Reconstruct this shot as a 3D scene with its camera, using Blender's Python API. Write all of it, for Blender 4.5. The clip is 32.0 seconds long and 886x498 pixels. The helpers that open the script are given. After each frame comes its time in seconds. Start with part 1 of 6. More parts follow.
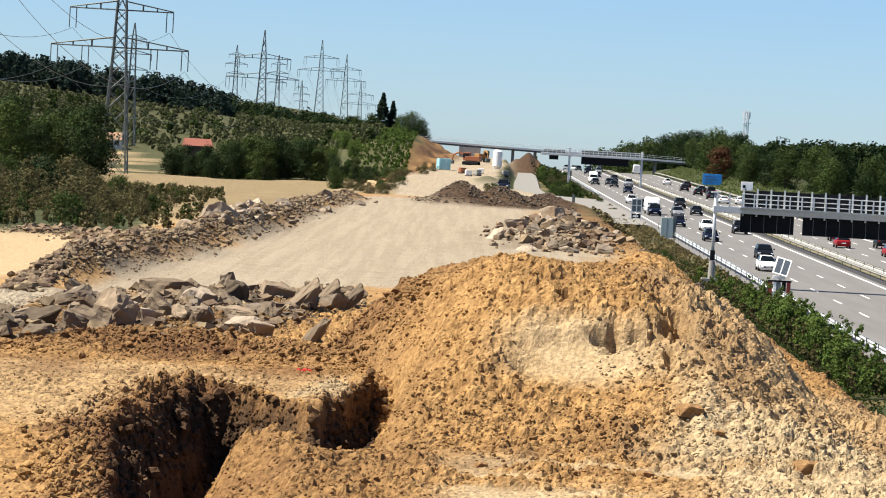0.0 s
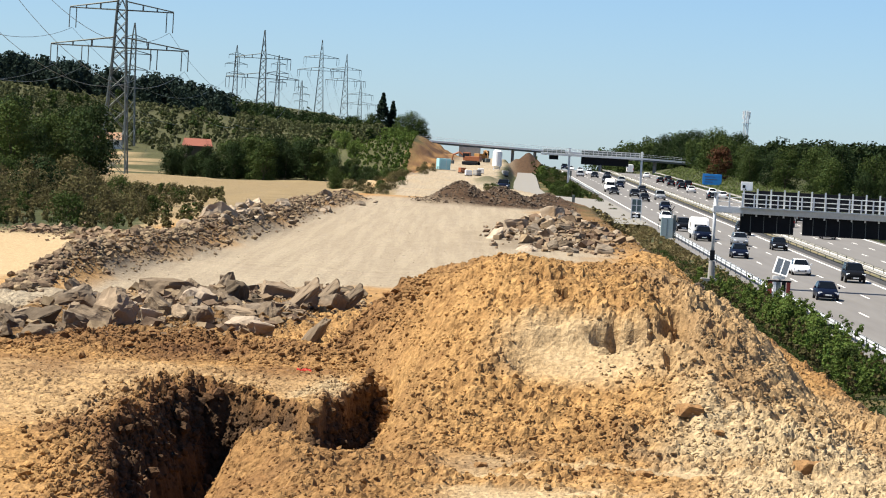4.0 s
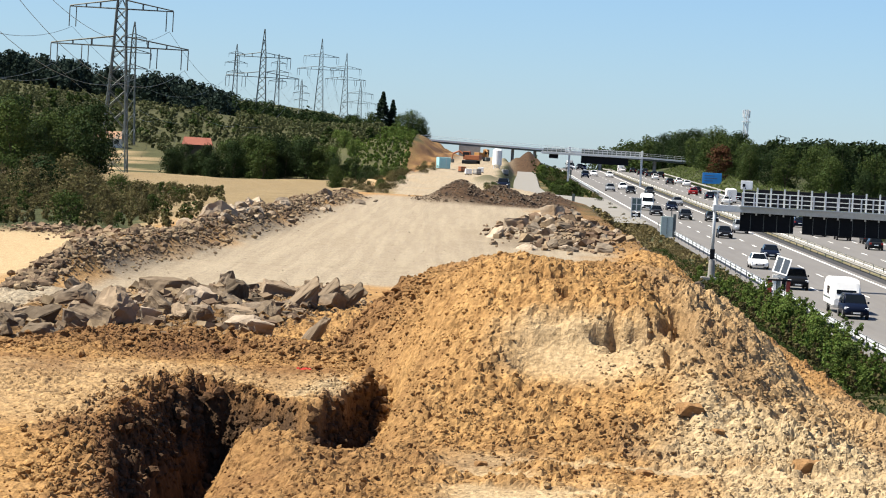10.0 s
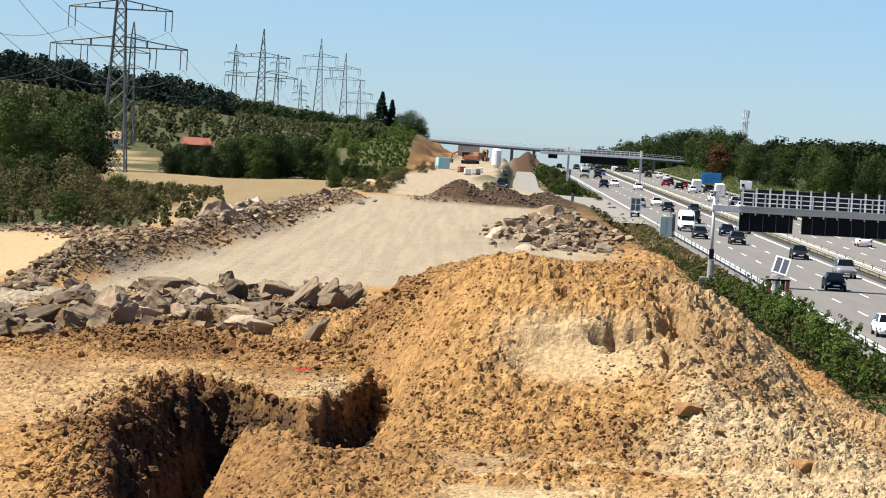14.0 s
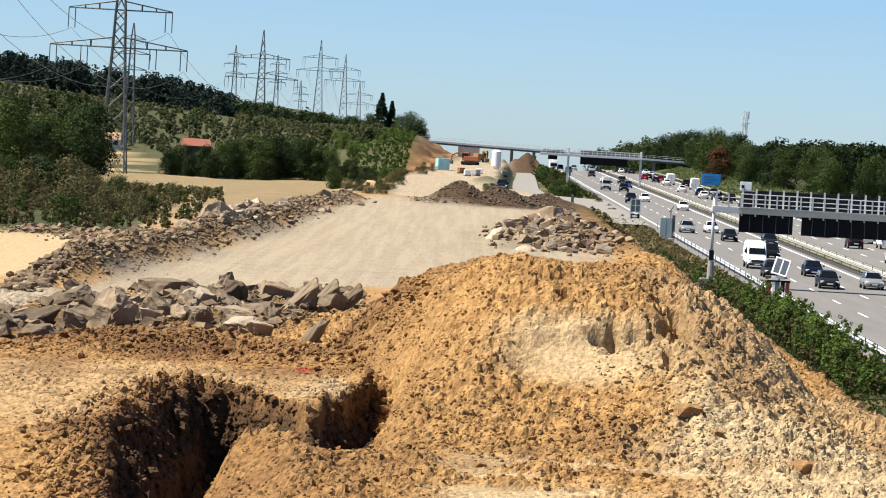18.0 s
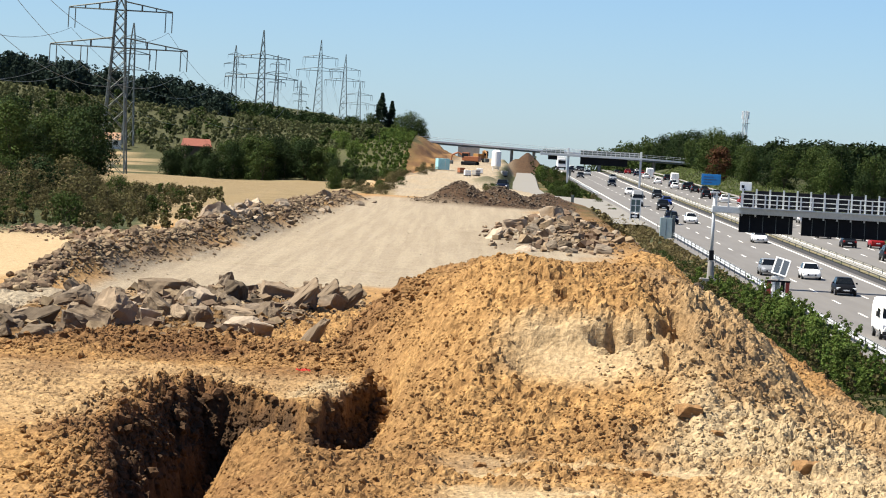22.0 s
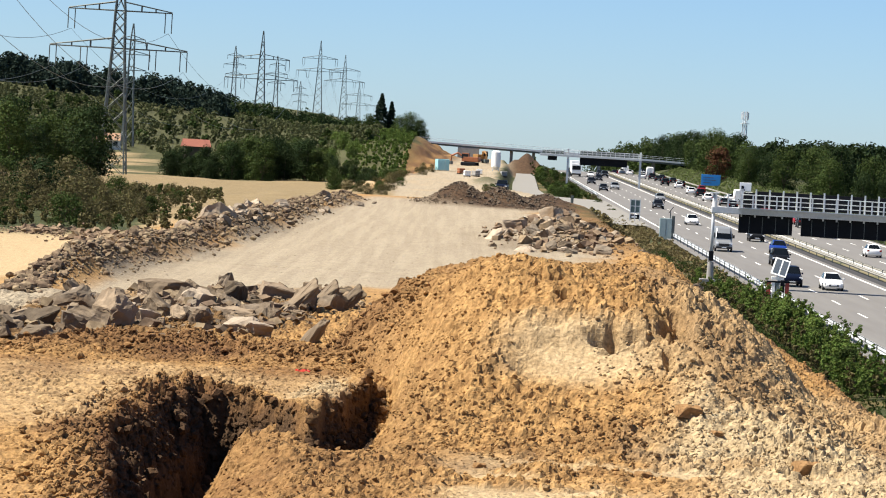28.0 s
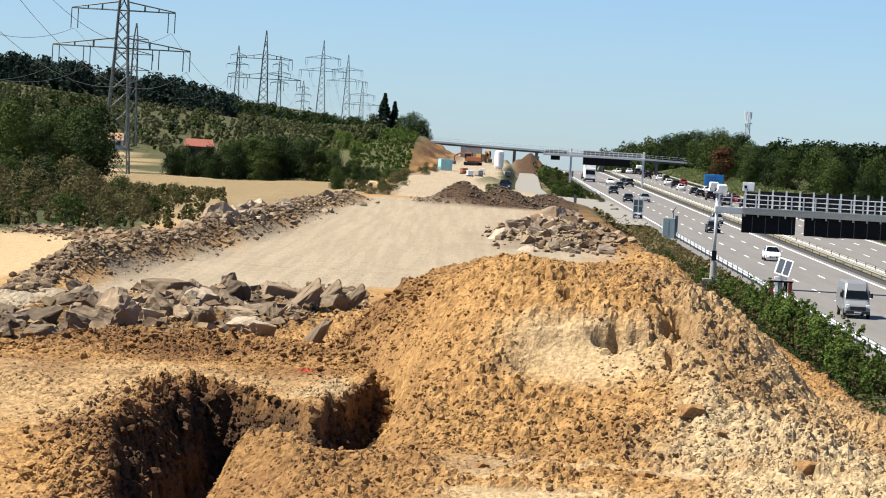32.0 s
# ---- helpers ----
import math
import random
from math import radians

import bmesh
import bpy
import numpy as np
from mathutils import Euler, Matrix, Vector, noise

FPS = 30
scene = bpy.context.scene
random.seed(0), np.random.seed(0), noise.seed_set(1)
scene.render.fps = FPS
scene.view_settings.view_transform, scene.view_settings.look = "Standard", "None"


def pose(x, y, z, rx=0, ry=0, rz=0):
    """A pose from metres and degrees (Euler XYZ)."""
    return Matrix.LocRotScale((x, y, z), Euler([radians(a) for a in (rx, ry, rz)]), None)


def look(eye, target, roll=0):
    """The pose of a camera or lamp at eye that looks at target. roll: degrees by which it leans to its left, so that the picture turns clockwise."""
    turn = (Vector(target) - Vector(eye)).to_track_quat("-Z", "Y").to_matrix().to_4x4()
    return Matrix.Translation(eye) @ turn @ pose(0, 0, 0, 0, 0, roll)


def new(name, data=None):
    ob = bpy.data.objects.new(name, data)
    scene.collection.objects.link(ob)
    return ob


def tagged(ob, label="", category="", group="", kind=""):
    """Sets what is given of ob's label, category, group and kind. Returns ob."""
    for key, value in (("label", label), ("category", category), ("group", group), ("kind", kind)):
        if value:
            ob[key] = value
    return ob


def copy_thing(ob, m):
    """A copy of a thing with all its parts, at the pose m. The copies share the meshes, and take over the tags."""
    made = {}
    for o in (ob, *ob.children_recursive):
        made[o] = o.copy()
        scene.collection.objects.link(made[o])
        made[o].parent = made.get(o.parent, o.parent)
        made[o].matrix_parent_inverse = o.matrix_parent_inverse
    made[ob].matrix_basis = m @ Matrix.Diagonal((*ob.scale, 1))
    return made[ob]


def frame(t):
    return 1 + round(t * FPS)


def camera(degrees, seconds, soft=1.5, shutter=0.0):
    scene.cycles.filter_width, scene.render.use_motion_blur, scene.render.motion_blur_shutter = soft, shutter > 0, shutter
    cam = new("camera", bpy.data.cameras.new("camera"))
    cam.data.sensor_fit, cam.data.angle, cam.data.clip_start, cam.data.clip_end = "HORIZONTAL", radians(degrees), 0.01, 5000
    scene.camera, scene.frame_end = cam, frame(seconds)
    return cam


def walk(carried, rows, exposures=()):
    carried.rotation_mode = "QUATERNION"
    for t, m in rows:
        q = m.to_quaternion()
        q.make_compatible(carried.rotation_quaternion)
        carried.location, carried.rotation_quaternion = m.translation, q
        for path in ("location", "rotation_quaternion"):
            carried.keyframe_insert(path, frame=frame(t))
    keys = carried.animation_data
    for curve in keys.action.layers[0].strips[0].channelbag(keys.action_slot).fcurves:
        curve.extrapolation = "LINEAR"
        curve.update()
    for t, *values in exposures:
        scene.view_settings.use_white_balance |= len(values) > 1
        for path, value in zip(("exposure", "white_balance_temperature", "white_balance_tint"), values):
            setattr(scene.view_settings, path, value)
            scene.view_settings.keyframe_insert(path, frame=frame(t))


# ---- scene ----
# ------------------------------------------------------------------ camera
EYE = (0.0, 0.0, 13.0)
PX = 15.0 / 1568 * 0.9972          # degrees for one small step of the hand


def aim(dx=0.0, dy=0.0):
    """The pose of the camera when the picture has drifted by dx, dy small steps."""
    c, s = math.cos(radians(3.3)), math.sin(radians(3.3))
    u, v = dx * c + dy * s, -dx * s + dy * c
    yaw, pitch = radians(0.278 + u * PX), radians(1.249 - v * PX)
    way = Vector((-math.sin(yaw) * math.cos(pitch), math.cos(yaw) * math.cos(pitch), -math.sin(pitch)))
    return look(EYE, Vector(EYE) + way * 100, 3.3)


cam = camera(15.0, 32.0, soft=1.05)
walk(cam, [(t, aim(dx, dy)) for t, dx, dy in (
    (0, 0, 0), (1, -0.2, 0), (3.5, -0.2, 0), (5.5, -0.2, -0.3), (6, -0.3, -1.3), (7, -0.3, -2.0), (9, -0.3, -2), (12, -0.3, -2), (12.5, -0.4, -2.6),
    (13, -0.8, -2), (13.6, -0.7, -1.9), (14, -1.7, -2), (14.5, -1.8, -1.8), (16.5, -1.9, 0), (19.5, -1.9, 0.1), (20.2, -1.9, 0.8),
    (21, -1.9, 1.0), (22, -1.9, 0.2), (23.2, -2, 0.7), (24, -2.5, 1.1), (27.5, -2.1, 1.2), (28.5, -3, 1.3), (30.5, -3.2, 1.3),
    (31.1, -2.7, 1.6), (31.4, 2.5, 2.2), (31.55, 4.3, 2.4), (32, 2.9, 0.8))])

# ------------------------------------------------------------------ light
SUN = Vector((-0.66, -0.08, 1.00)).normalized()
world = bpy.data.worlds.new("sky")
scene.world = world
world.use_nodes = True
wn = world.node_tree.nodes
sky = wn.new("ShaderNodeTexSky")
sky.sky_type, sky.sun_disc = "NISHITA", False
sky.sun_elevation, sky.sun_rotation = math.asin(SUN.z), math.atan2(SUN.x, SUN.y)
sky.air_density, sky.dust_density, sky.ozone_density, sky.altitude = 0.8, 0.3, 10.0, 0
wn["Background"].inputs["Strength"].default_value = 0.062
world.node_tree.links.new(sky.outputs[0], wn["Background"].inputs[0])
sun = new("sun", bpy.data.lights.new("sun", "SUN"))
sun.data.energy, sun.data.angle, sun.data.color = 5.0, radians(0.53), (1.0, 0.935, 0.81)
sun.rotation_mode = "QUATERNION"
sun.rotation_quaternion = SUN.to_track_quat("Z", "Y")
scene.view_settings.exposure = 1.19

# ------------------------------------------------------------------ helpers of this scene
RNG = np.random.default_rng(7)


def mesh_np(name, V, F, mats=(), attrs=None, smooth=False):
    me = bpy.data.meshes.new(name)
    if isinstance(V, np.ndarray) and isinstance(F, np.ndarray):
        n, k = F.shape
        me.vertices.add(len(V))
        me.vertices.foreach_set("co", np.ascontiguousarray(V, np.float32).ravel())
        me.loops.add(n * k)
        me.loops.foreach_set("vertex_index", np.ascontiguousarray(F, np.int32).ravel())
        me.polygons.add(n)
        me.polygons.foreach_set("loop_start", np.arange(0, n * k, k, dtype=np.int32))
        me.update(calc_edges=True)
    else:
        me.from_pydata([tuple(v) for v in V], [], [tuple(f) for f in F])
    for k, a in (attrs or {}).items():
        at = me.attributes.new(k, "FLOAT", "POINT")
        at.data.foreach_set("value", np.asarray(a, np.float32))
    for m in mats:
        me.materials.append(m)
    if smooth:
        me.shade_smooth()
    else:
        me.shade_flat()
    return me


def part(name, bm, material, parent, label="", smooth=False):
    """Links a bmesh, or a mesh, as one object under a thing or a part."""
    if isinstance(bm, bmesh.types.BMesh):
        me = bpy.data.meshes.new(name)
        bm.to_mesh(me)
        bm.free()
        me.materials.append(material)
        if smooth:
            me.shade_smooth()
    else:
        me = bm
    ob = new(name, me)
    ob.parent = parent
    if label:
        ob["label"] = label
    return ob


def thing(name, m, label, category, group="", kind=""):
    ob = new(name)
    ob.matrix_basis = m
    return tagged(ob, label, category, group, kind)


def box(bm, x0, x1, y0, y1, z0, z1, bevel=0.0):
    r = bmesh.ops.create_cube(bm, size=1.0)
    for v in r["verts"]:
        v.co = Vector(((x0 + x1) / 2 + v.co.x * (x1 - x0), (y0 + y1) / 2 + v.co.y * (y1 - y0), (z0 + z1) / 2 + v.co.z * (z1 - z0)))
    if bevel:
        es = list({e for v in r["verts"] for e in v.link_edges})
        bmesh.ops.bevel(bm, geom=es, offset=bevel, segments=2, affect="EDGES", profile=0.5)
    return r["verts"]


def boxes(*rows, bevel=0.0):
    bm = bmesh.new()
    for r in rows:
        box(bm, *r, bevel=bevel)
    return bm


def rod(bm, a, b, r, n=6, r2=None):
    """A round bar from a to b."""
    a, b = Vector(a), Vector(b)
    q = (b - a).to_track_quat("Z", "Y")
    rings = []
    for p, rr in ((a, r), (b, r if r2 is None else r2)):
        rings.append([bm.verts.new(p + q @ Vector((rr * math.cos(i * 2 * math.pi / n), rr * math.sin(i * 2 * math.pi / n), 0))) for i in range(n)])
    for i in range(n):
        bm.faces.new((rings[0][i], rings[0][(i + 1) % n], rings[1][(i + 1) % n], rings[1][i]))
    bm.faces.new(rings[0][::-1])
    bm.faces.new(rings[1])


def rods(rows, r, n=6):
    bm = bmesh.new()
    for a, b in rows:
        rod(bm, a, b, r, n)
    return bm


def ss(a, b, x):
    t = np.clip((x - a) / (b - a), 0, 1)
    return t * t * (3 - 2 * t)


def hash2(i, j, k=0):
    h = (i.astype(np.int64) * 374761393 + j.astype(np.int64) * 668265263 + k * 69069) & 0x7FFFFFFF
    h = ((h ^ (h >> 13)) * 1274126177) & 0x7FFFFFFF
    return ((h ^ (h >> 16)) & 0xFFFF) / 65535.0


def vnoise(x, y, k=0):
    i, j = np.floor(x), np.floor(y)
    u, v = x - i, y - j
    u, v = u * u * (3 - 2 * u), v * v * (3 - 2 * v)
    a, b, c, d = hash2(i, j, k), hash2(i + 1, j, k), hash2(i, j + 1, k), hash2(i + 1, j + 1, k)
    return (a + (b - a) * u) * (1 - v) + (c + (d - c) * u) * v


def lumps(x, y, cell, k=0):
    """Round lumps of uneven height side by side, 0 to 1."""
    u, v = x / cell, y / cell
    i, j = np.floor(u), np.floor(v)
    best = np.zeros_like(u)
    for di in (-1, 0, 1):
        for dj in (-1, 0, 1):
            a, b = i + di, j + dj
            d2 = (u - a - hash2(a, b, k + 1)) ** 2 + (v - b - hash2(a, b, k + 2)) ** 2
            q = hash2(a, b, k + 3)
            r = 0.25 + 0.55 * q
            best = np.maximum(best, np.sqrt(np.clip(1 - d2 / (r * r), 0, 1)) * (0.25 + 0.75 * q))
    return best


def blocks(x, y, cell, k=0, tilt=1.3):
    """Broken clods side by side: every cell has a height and a slant of its own, with sharp joints."""
    u, v = x / cell, y / cell
    i, j = np.floor(u), np.floor(v)
    best = np.full_like(u, 9.0)
    h = np.zeros_like(u)
    for di in (-1, 0, 1):
        for dj in (-1, 0, 1):
            a, b = i + di, j + dj
            dx, dy = u - a - hash2(a, b, k + 1), v - b - hash2(a, b, k + 2)
            d2 = dx * dx + dy * dy
            near = d2 < best
            best = np.where(near, d2, best)
            h = np.where(near, hash2(a, b, k + 3) - 0.5 + tilt * ((hash2(a, b, k + 4) - 0.5) * dx + (hash2(a, b, k + 5) - 0.5) * dy) - 0.55 * d2, h)
    return h


def fbm(x, y, n=4, k=0):
    s, a = np.zeros_like(x, float), 0.5
    for o in range(n):
        s = s + a * (vnoise(x * 2 ** o + 17.3 * o, y * 2 ** o + 5.1 * o, k + o) - 0.5)
        a *= 0.5
    return s * 2


# ------------------------------------------------------------------ materials
def mat(name, c1, c2, scale=3.0, rough=0.85, bump=0.3, dist=0.02, metal=0.0, c3=None, scale3=0.4, vary=0.0, coat=0.0, spec=None, stretch=None):
    """Two-scale noise colour with relief; c3 stains at the larger scale; vary: lightness differs from piece to piece."""
    if max(c2) < 0.6:
        c1, c2 = [tuple(v * 0.58 for v in c) for c in (c1, c2)]
        c3 = c3 and tuple(v * 0.58 for v in c3)
    m = bpy.data.materials.new(name)
    m.use_nodes = True
    nt = m.node_tree
    N, L = nt.nodes, nt.links
    b = N["Principled BSDF"]
    tc = N.new("ShaderNodeTexCoord")
    src = tc.outputs["Object"]
    if stretch:
        mp = N.new("ShaderNodeMapping")
        mp.inputs["Scale"].default_value = stretch
        L.new(src, mp.inputs["Vector"])
        src = mp.outputs[0]
    n1 = N.new("ShaderNodeTexNoise")
    n1.inputs["Scale"].default_value, n1.inputs["Detail"].default_value, n1.inputs["Roughness"].default_value = scale, 5, 0.65
    L.new(src, n1.inputs["Vector"])
    r1 = N.new("ShaderNodeValToRGB")
    r1.color_ramp.elements[0].position, r1.color_ramp.elements[1].position = 0.3, 0.7
    r1.color_ramp.elements[0].color, r1.color_ramp.elements[1].color = (*c1, 1), (*c2, 1)
    L.new(n1.outputs[0], r1.inputs[0])
    col = r1.outputs[0]
    if c3:
        n3 = N.new("ShaderNodeTexNoise")
        n3.inputs["Scale"].default_value, n3.inputs["Detail"].default_value = scale3, 3
        L.new(src, n3.inputs["Vector"])
        r3 = N.new("ShaderNodeValToRGB")
        r3.color_ramp.elements[0].position, r3.color_ramp.elements[1].position = 0.45, 0.65
        L.new(n3.outputs[0], r3.inputs[0])
        mx = N.new("ShaderNodeMix")
        mx.data_type = "RGBA"
        L.new(r3.outputs[0], mx.inputs["Factor"])
        L.new(col, mx.inputs["A"])
        mx.inputs["B"].default_value = (*c3, 1)
        col = mx.outputs["Result"]
    if vary:
        oi = N.new("ShaderNodeObjectInfo")
        mr = N.new("ShaderNodeMapRange")
        mr.inputs["To Min"].default_value, mr.inputs["To Max"].default_value = 1 - vary, 1 + vary
        L.new(oi.outputs["Random"], mr.inputs["Value"])
        hs = N.new("ShaderNodeHueSaturation")
        L.new(mr.outputs[0], hs.inputs["Value"])
        L.new(col, hs.inputs["Color"])
        col = hs.outputs[0]
    L.new(col, b.inputs["Base Color"])
    b.inputs["Roughness"].default_value, b.inputs["Metallic"].default_value = rough, metal
    if spec is not None:
        b.inputs["Specular IOR Level"].default_value = spec
    b.inputs["Coat Weight"].default_value = coat
    b.inputs["Coat Roughness"].default_value = 0.05
    if bump:
        bp = N.new("ShaderNodeBump")
        bp.inputs["Strength"].default_value, bp.inputs["Distance"].default_value = bump, dist
        L.new(n1.outputs[0], bp.inputs["Height"])
        L.new(bp.outputs[0], b.inputs["Normal"])
    return m


def island_tint(m, amount=0.35, hue=0.0):
    """Lets joined pieces differ from one another in lightness."""
    nt = m.node_tree
    b = nt.nodes["Principled BSDF"]
    src = b.inputs["Base Color"].links[0].from_socket
    g = nt.nodes.new("ShaderNodeNewGeometry")
    mr = nt.nodes.new("ShaderNodeMapRange")
    mr.inputs["To Min"].default_value, mr.inputs["To Max"].default_value = 1 - amount, 1 + amount
    nt.links.new(g.outputs["Random Per Island"], mr.inputs["Value"])
    hs = nt.nodes.new("ShaderNodeHueSaturation")
    nt.links.new(mr.outputs[0], hs.inputs["Value"])
    if hue:
        mh = nt.nodes.new("ShaderNodeMapRange")
        mh.inputs["To Min"].default_value, mh.inputs["To Max"].default_value = 0.5 - hue, 0.5 + hue
        nt.links.new(g.outputs["Random Per Island"], mh.inputs["Value"])
        nt.links.new(mh.outputs[0], hs.inputs["Hue"])
    nt.links.new(src, hs.inputs["Color"])
    nt.links.new(hs.outputs[0], b.inputs["Base Color"])
    return m


def leaf_mat(name, c1, c2, amount=0.18, hue=0.02):
    m = mat(name, c1, c2, scale=0.35, rough=0.6, bump=0, vary=0.18, spec=0.05)
    island_tint(m, amount, hue)
    nt = m.node_tree
    b = nt.nodes["Principled BSDF"]
    tr = nt.nodes.new("ShaderNodeBsdfTranslucent")
    nt.links.new(b.inputs["Base Color"].links[0].from_socket, tr.inputs["Color"])
    ad = nt.nodes.new("ShaderNodeMixShader")
    ad.inputs[0].default_value = 0.18
    nt.links.new(b.outputs[0], ad.inputs[1])
    nt.links.new(tr.outputs[0], ad.inputs[2])
    nt.links.new(ad.outputs[0], nt.nodes["Material Output"].inputs["Surface"])
    return m


def ground_mat():
    """Earth in zones: clay, gravel, dark soil and the cut's painted shade, stubble and grass, given by values stored on
    the mesh.
    """
    m = bpy.data.materials.new("earth")
    m.use_nodes = True
    nt = m.node_tree
    N, L = nt.nodes, nt.links
    b = N["Principled BSDF"]
    b.inputs["Roughness"].default_value = 0.95
    b.inputs["Specular IOR Level"].default_value = 0.15
    geo = N.new("ShaderNodeNewGeometry")

    def ramp(scale, c1, c2, detail=6, lo=0.32, hi=0.68):
        n = N.new("ShaderNodeTexNoise")
        n.inputs["Scale"].default_value, n.inputs["Detail"].default_value, n.inputs["Roughness"].default_value = scale, detail, 0.7
        L.new(geo.outputs["Position"], n.inputs["Vector"])
        r = N.new("ShaderNodeValToRGB")
        r.color_ramp.elements[0].position, r.color_ramp.elements[1].position = lo, hi
        k = 0.72 if scale < 10 else 1.0
        r.color_ramp.elements[0].color, r.color_ramp.elements[1].color = (*(v * k for v in c1), 1), (*(v * k for v in c2), 1)
        L.new(n.outputs[0], r.inputs[0])
        return r.outputs[0], n.outputs[0]

    def mix(f, a, c):
        mx = N.new("ShaderNodeMix")
        mx.data_type = "RGBA"
        L.new(f, mx.inputs["Factor"])
        L.new(a, mx.inputs["A"])
        L.new(c, mx.inputs["B"])
        return mx.outputs["Result"]

    def att(k):
        a = N.new("ShaderNodeAttribute")
        a.attribute_name = k
        return a.outputs["Fac"]

    clay, h1 = ramp(2.3, (0.29, 0.156, 0.058), (0.57, 0.345, 0.136))
    pale, _ = ramp(3.1, (0.43, 0.315, 0.175), (0.66, 0.51, 0.305))
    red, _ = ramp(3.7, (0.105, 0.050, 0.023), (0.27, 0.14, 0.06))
    gravel, _ = ramp(2.0, (0.35, 0.285, 0.20), (0.51, 0.425, 0.305))
    mp = N.new("ShaderNodeMapping")
    mp.inputs["Scale"].default_value = (2.6, 0.05, 1)
    L.new(geo.outputs["Position"], mp.inputs["Vector"])
    tn = N.new("ShaderNodeTexNoise")
    tn.inputs["Scale"].default_value, tn.inputs["Detail"].default_value = 1.0, 4
    L.new(mp.outputs[0], tn.inputs["Vector"])
    tr = N.new("ShaderNodeValToRGB")
    tr.color_ramp.elements[0].position, tr.color_ramp.elements[1].position = 0.42, 0.6
    tr.color_ramp.elements[0].color, tr.color_ramp.elements[1].color = (0.216, 0.176, 0.126, 1), (0.331, 0.281, 0.202, 1)
    L.new(tn.outputs[0], tr.inputs[0])
    gm = N.new("ShaderNodeMix")
    gm.data_type = "RGBA"
    gm.inputs["Factor"].default_value = 0.35
    L.new(gravel, gm.inputs["A"])
    L.new(tr.outputs[0], gm.inputs["B"])
    gravel = gm.outputs["Result"]
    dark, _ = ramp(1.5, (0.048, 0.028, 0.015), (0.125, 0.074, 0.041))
    stub, _ = ramp(0.5, (0.25, 0.185, 0.095), (0.35, 0.265, 0.145))
    grass, _ = ramp(0.22, (0.042, 0.052, 0.02), (0.088, 0.095, 0.038))
    col = clay
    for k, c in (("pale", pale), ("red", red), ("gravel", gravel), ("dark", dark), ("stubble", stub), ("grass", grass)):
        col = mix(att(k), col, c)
    fine, h2 = ramp(11.0, (0.58, 0.56, 0.54), (1.22, 1.22, 1.22), 4)
    mu = N.new("ShaderNodeMix")
    mu.data_type, mu.blend_type = "RGBA", "MULTIPLY"
    mu.inputs["Factor"].default_value = 1.0
    L.new(col, mu.inputs["A"])
    L.new(fine, mu.inputs["B"])
    ma = N.new("ShaderNodeMath")
    ma.operation = "MULTIPLY_ADD"
    ma.inputs[1].default_value, ma.inputs[2].default_value = 0.22, 1.0
    L.new(att("tone"), ma.inputs[0])
    hv = N.new("ShaderNodeHueSaturation")
    L.new(ma.outputs[0], hv.inputs["Value"])
    L.new(mu.outputs["Result"], hv.inputs["Color"])
    L.new(hv.outputs[0], b.inputs["Base Color"])
    bp = N.new("ShaderNodeBump")
    bp.inputs["Strength"].default_value, bp.inputs["Distance"].default_value = 0.6, 0.08
    L.new(h1, bp.inputs["Height"])
    bq = N.new("ShaderNodeBump")
    bq.inputs["Strength"].default_value, bq.inputs["Distance"].default_value = 0.9, 0.05
    L.new(h2, bq.inputs["Height"])
    L.new(bp.outputs[0], bq.inputs["Normal"])
    L.new(bq.outputs[0], b.inputs["Normal"])
    return m


M_EARTH = ground_mat()
M_SOILCLOD = island_tint(mat("soil_clod", (0.20, 0.138, 0.09), (0.42, 0.30, 0.195), 5, 0.95, 0.5, spec=0.1), 0.35, 0.012)
M_GREYCLOD = island_tint(mat("grey_soil_clod", (0.175, 0.124, 0.08), (0.39, 0.285, 0.185), 5, 0.95, 0.5, spec=0.1), 0.4, 0.012)
M_GREYROCK = mat("grey_slab_stone", (0.17, 0.122, 0.08), (0.40, 0.305, 0.205), 2.6, 0.9, 0.9, 0.07, c3=(0.24, 0.175, 0.115), scale3=0.9, vary=0.5, spec=0.2)
M_ROCK = mat("sandstone", (0.34, 0.26, 0.185), (0.599, 0.50, 0.38), 2.6, 0.9, 0.8, 0.06, c3=(0.30, 0.205, 0.125), scale3=0.9, vary=0.4, spec=0.2)
M_ROCKD = mat("dark_sandstone", (0.155, 0.12, 0.086), (0.39, 0.30, 0.21), 2.6, 0.9, 0.8, 0.06, c3=(0.19, 0.125, 0.075), scale3=0.9, vary=0.45, spec=0.2)
M_ASPH = mat("asphalt", (0.20, 0.185, 0.17), (0.26, 0.245, 0.225), 0.6, 0.85, 0.1, 0.01, c3=(0.235, 0.22, 0.20), scale3=0.05, stretch=(1, 0.06, 1))
M_LINE = mat("road_paint", (0.66, 0.64, 0.6), (0.82, 0.80, 0.76), 2, 0.7, 0.05)
M_CONC = mat("concrete", (0.40, 0.385, 0.36), (0.52, 0.50, 0.47), 1.5, 0.85, 0.15, c3=(0.36, 0.345, 0.32), scale3=0.3)
M_STEEL = mat("galvanised_steel", (0.46, 0.48, 0.50), (0.58, 0.60, 0.61), 4, 0.5, 0.05, metal=0.25)
M_PYLON = mat("weathered_steel", (0.125, 0.15, 0.145), (0.21, 0.24, 0.23), 2, 0.6, 0.05, metal=0.3)
M_DARK = mat("dark_panel", (0.008, 0.010, 0.014), (0.016, 0.018, 0.024), 3, 0.75, 0.05, spec=0.15)
M_WHITE = mat("white_paint", (0.74, 0.74, 0.72), (0.84, 0.84, 0.82), 3, 0.5, 0.03)
